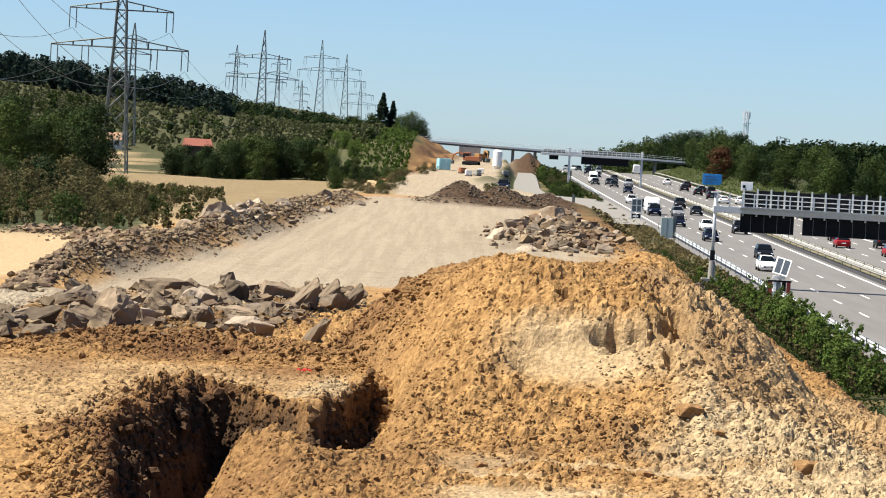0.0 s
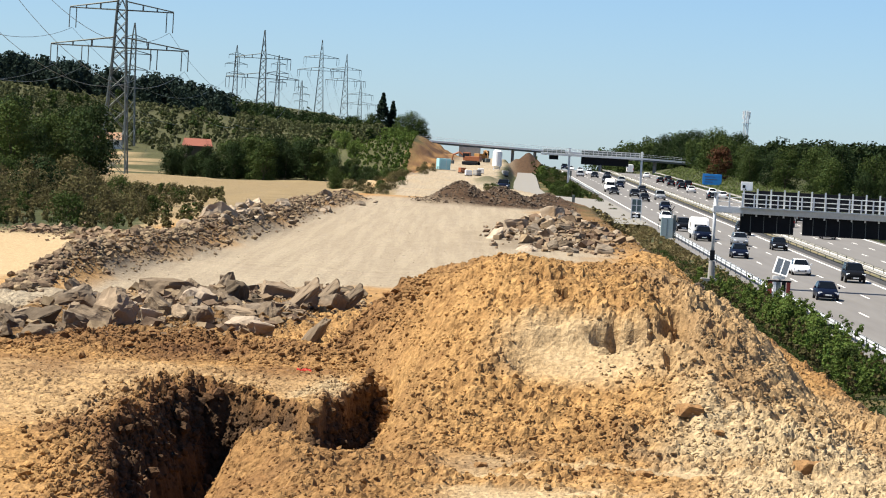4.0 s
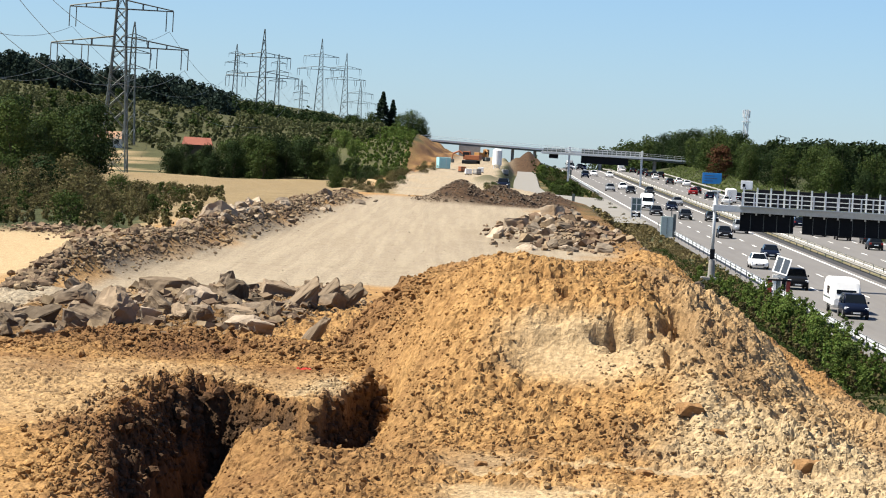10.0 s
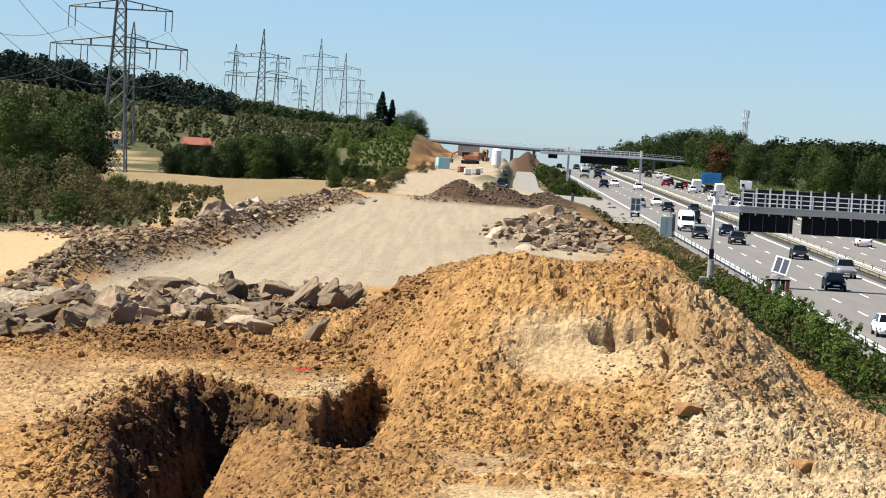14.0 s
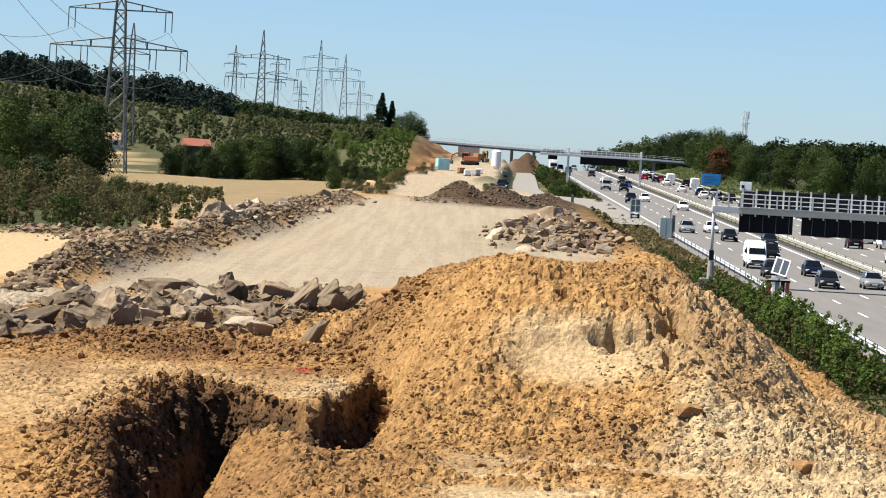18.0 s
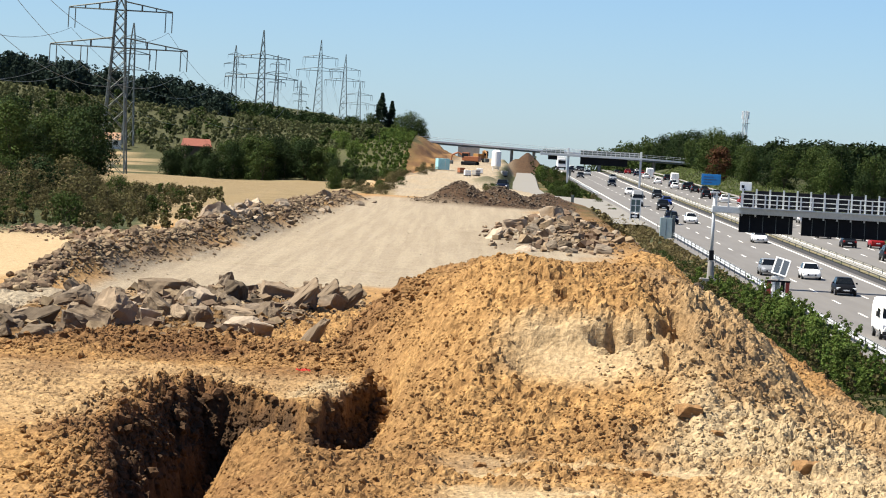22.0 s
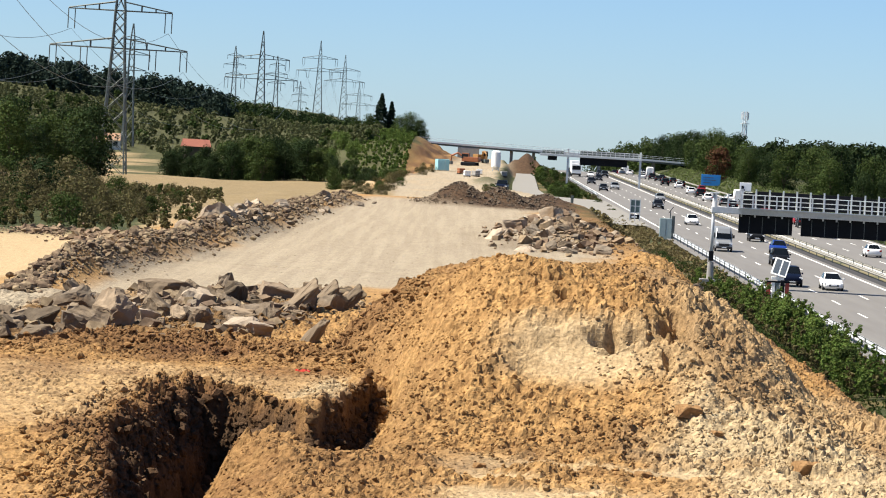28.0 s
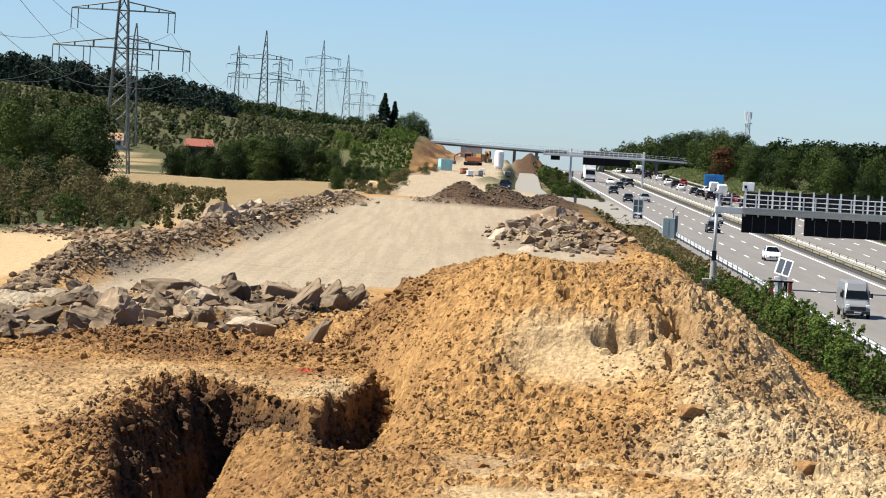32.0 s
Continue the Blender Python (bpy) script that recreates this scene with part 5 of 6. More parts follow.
def pylon(x, y, z, h=47.8, label="tall lattice steel power pylon with two crossarms"):
    """A lattice mast: four tapering legs, bracing, two crossarms with hanging insulators."""
    k = h / 47.8
    t = thing("power_pylon", pose(x, y, z), label, "power pylon", "power pylons")
    zs = [0, 5, 10, 14.5, 18.5, 22, 25.2, 28, 31, 33.8, 36.2, 40, 44, 47.8]
    hw = lambda q: np.interp(q, (0, 28, 36.2, 47.8), (2.9, 1.35, 1.05, 0.08))
    legs, brace = [], []
    for a, b in zip(zs, zs[1:]):
        for sx, sy in ((-1, -1), (1, -1), (1, 1), (-1, 1)):
            wa, wb = hw(a), hw(b)
            legs.append(((sx * wa, sy * wa, a), (sx * wb, sy * wb, b)))
        for (ax, ay), (bx, by) in zip(((-1, -1), (1, -1), (1, 1), (-1, 1)), ((1, -1), (1, 1), (-1, 1), (-1, -1))):
            wa, wb = hw(a), hw(b)
            brace.append(((ax * wa, ay * wa, a), (bx * wb, by * wb, b)))
            brace.append(((bx * wa, by * wa, a), (ax * wb, ay * wb, b)))
    S = lambda rows: [(tuple(c * k for c in a), tuple(c * k for c in b)) for a, b in rows]
    for sx, sy in ((-1, -1), (1, -1), (1, 1), (-1, 1)):
        part("leg", tube([(sx * hw(q) * k, sy * hw(q) * k, q * k) for q in (0, 28, 36.2, 47.8)], 0.19 * k), M_PYLON, t)
    for row in S(brace):
        part("brace", rods([row], 0.075 * k, 4), M_PYLON, t)
    for z0, w, up in ((28.0, 15.0, 2.2), (36.2, 11.3, 1.9)):
        rows = []
        q = hw(z0)
        for sy in (-1, 1):
            for sx in (-1, 1):
                rows += [((0, sy * q * 0.9, z0), (sx * w, 0, z0)), ((sx * q, sy * q, z0 + up), (sx * w, 0, z0 + 0.15))]
                for f in (0.35, 0.65):
                    xx = sx * (q + (w - q) * f)
                    rows.append(((xx, sy * q * (1 - f) * 0.9, z0), (xx, sy * q * (1 - f) * 0.9, z0 + up * (1 - f))))
        part("crossarm", rods(S(rows), 0.13 * k, 5), M_PYLON, t)
        for sx in (-1, 1):
            for f in ((1.0, 0.50) if z0 < 30 else (1.0,)):
                for d in (-0.85, 0.85):
                    xx = sx * w * f + (-sx * 0.75 + d * 0.85 if f == 1.0 else d * 0.85)
                    part("insulator", rods(S([((xx, 0, z0 - 0.1), (xx, 0, z0 - 4.4))]), 0.11 * k, 6), M_PYLON, t)
    return t


PY_A = [(-76.2, 732, 8.7), (-84.6, 1380, 20.5), (-95.2, 2160, 47.6), (-91.4, 2500, 51.0), (-92.7, 2900, 42.0)]
for x, y, z in PY_A:
    pylon(x, y, z)


def pylon_small(x, y, z, h=31.0):
    """A slimmer mast with three short crossarms."""
    t = thing("power_pylon", pose(x, y, z), "slim lattice steel power pylon with three short crossarms", "power pylon", "power pylons")
    k = h / 31.0
    zs = [0, 4, 8, 11.5, 15, 18, 21, 24, 27, 31]
    hw = lambda q: np.interp(q, (0, 15, 27, 31), (1.5, 0.8, 0.5, 0.05))
    rows, br = [], []
    for a, b in zip(zs, zs[1:]):
        cs = ((-1, -1), (1, -1), (1, 1), (-1, 1))
        for i in range(4):
            (ax, ay), (bx, by) = cs[i], cs[(i + 1) % 4]
            rows.append(((ax * hw(a), ay * hw(a), a), (ax * hw(b), ay * hw(b), b)))
            br.append(((ax * hw(a), ay * hw(a), a), (bx * hw(b), by * hw(b), b)))
    S = lambda rr: [(tuple(c * k for c in a), tuple(c * k for c in b)) for a, b in rr]
    for sx, sy in ((-1, -1), (1, -1), (1, 1), (-1, 1)):
        part("leg", tube([(sx * hw(q) * k, sy * hw(q) * k, q * k) for q in (0, 15, 27, 31)], 0.15 * k), M_PYLON, t)
    for row in S(br):
        part("brace", rods([row], 0.06 * k, 4), M_PYLON, t)
    for z0, w in ((19.2, 3.8), (23.2, 4.6), (27.0, 3.2)):
        part("crossarm", rods(S([((-w, 0, z0), (w, 0, z0)), ((-w, 0, z0), (0, 0, z0 + 1)), ((w, 0, z0), (0, 0, z0 + 1))]), 0.1 * k, 5), M_PYLON, t)
        for sx in (-1, 1):
            part("insulator", rods(S([((sx * w, 0, z0), (sx * w, 0, z0 - 1.6))]), 0.08 * k, 5), M_PYLON, t)


PY_B = [(-85.0, 850, 16.0), (-97.0, 1400, 31.2), (-82.2, 1450, 29.7), (-94.0, 1900, 31.0)]
for x, y, z in PY_B:
    pylon_small(x, y, z)


def wires(a, b, offs, sag, name="power_cable"):
    """Conductors hanging between two masts."""
    for ox, oz in offs:
        pts = []
        for i in range(19):
            f = i / 18
            pts.append((a[0] + (b[0] - a[0]) * f + ox, a[1] + (b[1] - a[1]) * f, a[2] + (b[2] - a[2]) * f + oz - 4 * sag * f * (1 - f)))
        bm = tube(pts, 0.045, 4)
        me = bpy.data.meshes.new(name)
        bm.to_mesh(me)
        bm.free()
        me.materials.append(M_PYLON)
        tagged(new(name, me), "thin dark power cable sagging between pylons", "cable", "power cables")


OFF = [(-14.3, 23.6), (-7.5, 23.6), (7.5, 23.6), (14.3, 23.6), (-10.6, 31.8), (10.6, 31.8)]
wires((-70, 390, 10.5), PY_A[0], OFF, 8)
for a, b in zip(PY_A, PY_A[1:]):
    wires(a, b, OFF, 14)

# ------------------------------------------------------------------ roadside things
def road_sign(x, y, z):
    t = thing("traffic_sign", pose(x, y, z), "grey back of a tall traffic sign board on posts", "sign")
    m = mat("sign_back", (0.10, 0.17, 0.165), (0.16, 0.24, 0.23), 3, 0.5, 0.05)
    part("panel", boxes((-0.62, 0.62, 0.05, 0.1, 1.15, 3.0), bevel=0.02), m, t)
    part("lower_panel", boxes((-0.62, 0.62, 0.05, 0.1, 0.35, 0.95), bevel=0.02), M_DARK, t)
    for xx in (-0.66, 0.0, 0.66):
        part("post", boxes((xx - 0.06, xx + 0.06, -0.06, 0.06, -0.5, 3.05)), M_STEEL, t)
    for zz in (1.2, 2.1, 2.95):
        part("crossbar", boxes((-0.66, 0.66, -0.03, 0.03, zz - 0.05, zz + 0.05)), M_STEEL, t)
    part("plate", boxes((-0.45, 0.3, -0.02, 0.045, 0.5, 0.75)), M_WHITE, t)


road_sign(23.85, 460, 8.35)


def cabinet(x, y, z):
    t = thing("control_cabinet", pose(x, y, z), "pale grey roadside control cabinet with a small solar panel", "cabinet")
    m = mat("cabinet_grey", (0.40, 0.53, 0.53), (0.50, 0.595, 0.595), 3, 0.5, 0.05)
    part("housing", boxes((-0.95, 0.5, -0.4, 0.4, -0.4, 2.15), bevel=0.04), m, t)
    part("side_box", boxes((0.5, 0.85, -0.35, 0.35, -0.3, 2.5), bevel=0.04), M_PYLON, t)
    part("mast", rods([((0.3, 0, 2.1), (0.3, 0, 3.0))], 0.06), M_PYLON, t)
    bm = boxes((-0.45, 0.45, -0.25, 0.25, -0.03, 0.03))
    q = part("solar_panel", bm, M_DARK, t)
    q.matrix_basis = pose(0.35, 0, 3.2, 0, -55, 0)
    part("door_line", boxes((-0.24, -0.2, -0.415, -0.4, 0, 2.0)), M_PYLON, t)


cabinet(25.0, 405, 7.35)


def solar_trailer(x, y, z):
    t = thing("warning_trailer", pose(x, y, z), "solar powered warning trailer with red and white boards", "trailer")
    red = mat("red_board", (0.40, 0.035, 0.02), (0.55, 0.06, 0.03), 3, 0.5, 0.05)
    teal = mat("grey_green_steel", (0.16, 0.22, 0.22), (0.24, 0.30, 0.30), 3, 0.5, 0.05)
    pan = part("solar_frame", boxes((-0.62, 0.62, -0.03, 0.03, -0.8, 0.8), bevel=0.02), M_WHITE, t, "white framed solar panel")
    pan.matrix_basis = pose(0.2, 0, 2.75, -32, 14, -8)
    for x0 in (-0.5, 0.06):
        part("solar_cell", boxes((x0, x0 + 0.44, -0.05, -0.032, -0.66, 0.66)), mat("solar_cell", (0.10, 0.12, 0.15), (0.16, 0.19, 0.22), 8, 0.3, 0), pan)
    part("mast", rods([((0.1, 0, 0.4), (0.1, 0, 2.8))], 0.08), M_STEEL, t)
    part("light_bar", boxes((-0.5, 0.5, -0.1, 0.1, 1.75, 2.0), bevel=0.02), M_WHITE, t)
    for x0, m in ((-0.85, red), (-0.42, M_WHITE), (-0.2, teal), (0.25, M_DARK), (0.62, red)):
        part("board", boxes((x0, x0 + 0.32, -0.12, -0.06, 0.05, 1.55), bevel=0.01), m, t)
    part("chassis", boxes((-1.0, 1.0, -0.06, 1.6, 0.3, 0.55), bevel=0.03), M_PYLON, t)
    part("top_frame", boxes((-0.9, 1.0, -0.14, -0.04, 1.52, 1.66)), M_DARK, t)
    for xx in (-1.05, 1.05):
        part("wheel", rods([((xx - 0.09, 0.8, 0.32), (xx + 0.09, 0.8, 0.32))], 0.32, 16), M_DARK, t)


solar_trailer(25.55, 268, 4.55)


def blue_sign():
    t = thing("direction_sign", pose(56.8, 770, float(zroad(770)) + 0.5), "blue motorway direction sign on posts", "sign")
    m = mat("sign_blue", (0.02, 0.20, 0.56), (0.03, 0.25, 0.62), 2, 0.45, 0.02)
    part("panel", boxes((-2.2, 2.2, -0.08, 0, 0.4, 2.9), bevel=0.03), m, t)
    for z0, x1 in ((2.2, 0.6), (1.6, 1.2), (1.0, 0.2)):
        part("lettering_bar", boxes((-1.7, x1, -0.095, -0.082, z0, z0 + 0.12)), M_PYLON, t)
    for xx in (-1.5, 1.5):
        part("post", rods([((xx, 0.1, -1.0), (xx, 0.1, 2.8))], 0.09), M_STEEL, t)


blue_sign()


def radio_mast(x, y, z, h):
    t = thing("radio_mast", pose(x, y, z), "slender lattice radio mast above the treetops", "mast")
    legs, br = [], []
    zs = np.linspace(0, h, 13)
    cs = [(math.cos(a), math.sin(a)) for a in (0.5, 2.6, 4.7)]
    w = lambda q: 0.95 - 0.35 * q / h
    for a, b in zip(zs, zs[1:]):
        for i in range(3):
            p, q = cs[i], cs[(i + 1) % 3]
            legs.append(((p[0] * w(a), p[1] * w(a), a), (p[0] * w(b), p[1] * w(b), b)))
            br.append(((p[0] * w(a), p[1] * w(a), a), (q[0] * w(b), q[1] * w(b), b)))
    for i in range(3):
        part("leg", rods(legs[i::3], 0.12, 5), M_STEEL, t)
    part("bracing", rods(br, 0.06, 4), M_STEEL, t)
    for i in range(3):
        part("antenna", boxes((cs[i][0] - 0.16, cs[i][0] + 0.16, cs[i][1] - 0.1, cs[i][1] + 0.1, h - 2.2, h - 0.2), bevel=0.03), M_WHITE, t)
    part("platform", rods([((0, 0, h - 3.4), (0, 0, h - 3.25))], 1.2, 12), M_STEEL, t)


radio_mast(74.6, 900, 14.0, 21.0)


def post_sign(x, y, z, h=2.6, label="slim dark post beside the ramp"):
    t = thing("marker_post", pose(x, y, z), label, "post")
    part("pole", rods([((0, 0, -0.3), (0, 0, h))], 0.09), M_PYLON, t)
    part("plate", boxes((-0.22, 0.22, -0.05, 0.05, h - 1.3, h), bevel=0.02), M_PYLON, t)


post_sign(17.0, 515, 9.3, 1.9)
post_sign(24.3, 765, 13.4, 2.4, "slim dark marker post on the verge")


# ------------------------------------------------------------------ houses on the hill
def house(x, y, w, d, h, roof_h, roof, wall, label):
    z = float(land(np.array([x]), np.array([y]))[0])
    t = thing("house", pose(x, y, z, 0, 0, 12), label, "house")
    part("wall", boxes((-w / 2, w / 2, -d / 2, d / 2, -1, h)), wall, t)
    V = [(-w / 2 - 0.4, -d / 2 - 0.5, h - 0.1), (w / 2 + 0.4, -d / 2 - 0.5, h - 0.1), (w / 2 + 0.4, d / 2 + 0.5, h - 0.1), (-w / 2 - 0.4, d / 2 + 0.5, h - 0.1), (-w / 2 - 0.4, 0, h + roof_h), (w / 2 + 0.4, 0, h + roof_h)]
    part("roof", mesh_np("roof", V, [(0, 1, 5, 4), (2, 3, 4, 5), (0, 4, 3), (1, 2, 5), (3, 2, 1, 0)], (roof,)), None, t)
    for i in (-1, 1):
        q = part("window", boxes((i * w / 4 - 0.5, i * w / 4 + 0.5, -d / 2 - 0.04, -d / 2 + 0.02, 0.9, 2.0)), M_DARK, t)
        part("sill", boxes((i * w / 4 - 0.6, i * w / 4 + 0.6, -d / 2 - 0.14, -d / 2 - 0.02, 0.8, 0.9)), M_CONC, q)
    part("door", boxes((-0.45, 0.45, -d / 2 - 0.05, -d / 2 + 0.02, 0, 2.0)), M_TRUNK, t)


M_REDROOF = mat("red_roof", (0.27, 0.075, 0.045), (0.40, 0.13, 0.075), 2, 0.8, 0.3, stretch=(1, 1, 4))
M_TANROOF = mat("tan_roof", (0.42, 0.24, 0.13), (0.55, 0.34, 0.2), 2, 0.8, 0.3)
M_PLASTER = mat("plaster", (0.62, 0.58, 0.5), (0.74, 0.70, 0.62), 1.5, 0.9, 0.1)
house(-67.2, 845, 6.0, 7.0, 5.6, 1.8, M_REDROOF, M_TRUNK, "small house with a red tiled roof behind trees")
house(-96.4, 915, 6.0, 6.0, 2.4, 1.9, M_TANROOF, M_PLASTER, "small shed with a tan roof and white wall")

# ------------------------------------------------------------------ the far building site
def silo(x, y):
    z = float(land(np.array([x]), np.array([y]))[0])
    t = thing("silo", pose(x, y, z), "white upright silo on the building site", "silo")
    bm = bmesh.new()
    rod(bm, (0, 0, 0.9), (0, 0, 4.0), 1.0, 20)
    rod(bm, (0, 0, 4.0), (0, 0, 4.35), 1.0, 20, 0.55)
    rod(bm, (0, 0, 0.25), (0, 0, 0.9), 0.35, 20, 1.0)
    part("tank", bm, M_WHITE, t)
    for a in range(4):
        c, q = math.cos(a * 1.57 + 0.8) * 0.9, math.sin(a * 1.57 + 0.8) * 0.9
        part("leg", rods([((c, q, -0.4), (c, q, 1.4))], 0.08), M_STEEL, t)


silo(7.05, 722)


def container(x, y):
    z = float(land(np.array([x]), np.array([y]))[0])
    t = thing("site_container", pose(x, y, z, 0, 0, 6), "pale blue site container on the haul road", "container")
    m = mat("pale_blue_steel", (0.24, 0.47, 0.52), (0.32, 0.56, 0.6), 3, 0.5, 0.1)
    part("body", boxes((-1.2, 1.2, -3, 3, 0.1, 2.4), bevel=0.04), m, t)
    for i in range(7):
        part("rib", boxes((-1.0 + i * 0.32, -0.92 + i * 0.32, -3.05, -2.99, 0.25, 2.3)), m, t)
    part("door_bar", rods([((0.3, -3.08, 0.3), (0.3, -3.08, 2.2))], 0.03), M_STEEL, t)


container(-4.3, 700)


def excavator(x, y, turn, paint, label):
    z = float(land(np.array([x]), np.array([y]))[0])
    t = thing("excavator", pose(x, y, z, 0, 0, turn), label, "excavator", "site machines")
    for sx in (-1.15, 1.15):
        bm = boxes((sx - 0.3, sx + 0.3, -1.9, 1.9, 0.0, 0.85), bevel=0.2)
        part("track", bm, M_DARK, t)
    part("chassis", boxes((-0.9, 0.9, -1.2, 1.2, 0.45, 0.95), bevel=0.05), M_PYLON, t)
    part("house", boxes((-1.3, 1.3, -2.3, 1.3, 0.95, 2.1), bevel=0.1), paint, t)
    cab = part("cab", boxes((-1.25, -0.25, 0.0, 1.7, 1.0, 2.95), bevel=0.08), paint, t)
    part("cab_window", boxes((-1.28, -0.24, 0.2, 1.73, 1.7, 2.7)), M_DARK, cab)
    part("boom", rods([((0.2, 1.0, 1.6), (0.2, 3.0, 2.9)), ((0.2, 3.0, 2.9), (0.2, 4.6, 2.2))], 0.22, 8), paint, t)
    part("stick", rods([((0.2, 4.5, 2.3), (0.2, 4.7, 0.8))], 0.16, 8), paint, t)
    part("bucket", boxes((-0.4, 0.8, 4.3, 5.2, 0.05, 0.95), bevel=0.1), M_PYLON, t)


M_ORANGE = mat("machine_orange", (0.36, 0.11, 0.035), (0.50, 0.17, 0.06), 3, 0.5, 0.05)
M_YELLOW = mat("machine_yellow", (0.40, 0.20, 0.06), (0.52, 0.28, 0.09), 3, 0.5, 0.05)
excavator(1.6, 790, 75, M_ORANGE, "orange tracked excavator on the far building site")
excavator(4.4, 850, 200, M_YELLOW, "yellow tracked excavator beside the cut bank")

def pallet_stack(x, y, turn, material, label):
    """Boards with bundled goods on top, standing on the site."""
    z = float(land(np.array([x]), np.array([y]))[0])
    t = thing("pallet_stack", pose(x, y, z, 0, 0, turn), label, "pallet", "stacked goods on the site")
    for i in (-1, 0, 1):
        part("skid", boxes((i * 0.5 - 0.08, i * 0.5 + 0.08, -0.6, 0.6, -0.1, 0.12)), M_TRUNK, t)
    part("deck_board", boxes((-0.65, 0.65, -0.65, 0.65, 0.12, 0.18)), M_TRUNK, t)
    for i in (0, 1):
        part("bundle", boxes((-0.6, 0.6, -0.6, 0.6, 0.19 + 0.5 * i, 0.66 + 0.5 * i), bevel=0.06), material, t)


for x, y, a, m, label in ((0.9, 640, 10, M_WHITE, "pallet of white bagged goods on the building site"), (2.6, 652, 40, M_CONC, "pallet of grey blocks on the building site"), (3.4, 676, 0, M_WHITE, "pallet of white bagged goods on the building site"),
                          (-0.3, 664, 25, M_ORANGE, "pallet of orange barriers on the building site"), (8.6, 700, 15, M_CONC, "pallet of grey blocks on the building site")):
    pallet_stack(x, y, a, m, label)
for i in range(16):
    y = random.uniform(560, 740)
    plant(random.choice((SHRUB_B[0], SHRUB_B[1], SHRUB_B[2])), "shrub", float(bank_x(y)[1]) - random.uniform(-0.5, 5.0), y, random.uniform(0.3, 0.8), "dry brown shrub at the foot of the cut bank", "shrub", "shrubs by the haul road")

# more wood beyond the crest on the far side
def beyond(rnd):
    y = rnd.uniform(1080, 1500)
    return 53 + rnd.uniform(0, 1) * 60, y


woods("crest_wood", 130, beyond, 8, 12.5, M_LEAF_M, "green wood behind the crest of the motorway", 0.42, 24, 18)


# ------------------------------------------------------------------ vehicles
def paint(name, c, metal=0.0):
    return mat(name, tuple(v * 0.94 for v in c), c, 2.0, 0.4, 0, metal=metal, coat=0.02, spec=0.06)


PAINT = dict(w=paint("white_car_paint", (0.80, 0.80, 0.79)), k=paint("black_car_paint", (0.012, 0.013, 0.016)), d=paint("dark_grey_car_paint", (0.022, 0.024, 0.028)),
             n=paint("navy_car_paint", (0.007, 0.012, 0.032)), s=paint("silver_car_paint", (0.42, 0.44, 0.46), 0.4), b=paint("blue_car_paint", (0.02, 0.06, 0.32)),
             r=paint("red_car_paint", (0.42, 0.025, 0.03)), v=paint("white_van_paint", (0.78, 0.78, 0.76)))
PNAME = dict(w="white", k="black", d="dark grey", n="navy blue", s="silver", b="bright blue", r="red", v="white")
M_GLASS = mat("tinted_glass", (0.006, 0.008, 0.010), (0.010, 0.013, 0.016), 2, 0.12, 0, spec=0.2)
M_TYRE = mat("tyre_rubber", (0.012, 0.012, 0.012), (0.022, 0.022, 0.022), 8, 0.85, 0.1)
M_RIM = mat("alloy_rim", (0.45, 0.46, 0.47), (0.55, 0.56, 0.57), 6, 0.35, 0, metal=0.8)
M_LAMP = mat("headlamp_glass", (0.72, 0.74, 0.76), (0.85, 0.86, 0.88), 5, 0.1, 0, spec=0.8)
M_TAIL = mat("tail_lamp_red", (0.40, 0.012, 0.01), (0.5, 0.02, 0.015), 5, 0.2, 0)
M_GRILLE = mat("black_plastic", (0.015, 0.015, 0.016), (0.025, 0.025, 0.026), 6, 0.6, 0.05)


def loft(stations):
    """A car body: rounded cross-sections (y, half width, bottom, top) joined along the length."""
    bm = bmesh.new()
    rings = []
    for y, w, zb, zt in stations:
        h = zt - zb
        pr = [(-0.80, 0), (-0.97, 0.12), (-1.0, 0.45), (-0.97, 0.75), (-0.88, 0.95), (-0.70, 1.0), (0.70, 1.0), (0.88, 0.95), (0.97, 0.75), (1.0, 0.45), (0.97, 0.12), (0.80, 0)]
        rings.append([bm.verts.new((a * w, y, zb + b * h)) for a, b in pr])
    for r0, r1 in zip(rings, rings[1:]):
        for i in range(12):
            bm.faces.new((r0[i], r0[(i + 1) % 12], r1[(i + 1) % 12], r1[i]))
    bm.faces.new(rings[0])
    bm.faces.new(rings[-1][::-1])
    bmesh.ops.recalc_face_normals(bm, faces=bm.faces[:])
    return bm


def cabin(yb0, yt0, yt1, yb1, wb, wt, z0, z1):
    """The upper body between bonnet and boot."""
    bm = bmesh.new()
    q = [(-wb, yb0, z0), (wb, yb0, z0), (wb, yb1, z0), (-wb, yb1, z0), (-wt, yt0, z1), (wt, yt0, z1), (wt, yt1, z1), (-wt, yt1, z1)]
    v = [bm.verts.new(c) for c in q]
    for f in ((3, 2, 1, 0), (4, 5, 6, 7), (0, 1, 5, 4), (2, 3, 7, 6), (1, 2, 6, 5), (3, 0, 4, 7)):
        bm.faces.new([v[i] for i in f])
    bmesh.ops.bevel(bm, geom=[e for e in bm.edges if min(e.verts[0].co.z, e.verts[1].co.z) > z0 + 0.05 or abs(e.verts[0].co.z - e.verts[1].co.z) > 0.1], offset=0.09, segments=2, affect="EDGES", profile=0.5)
    return bm


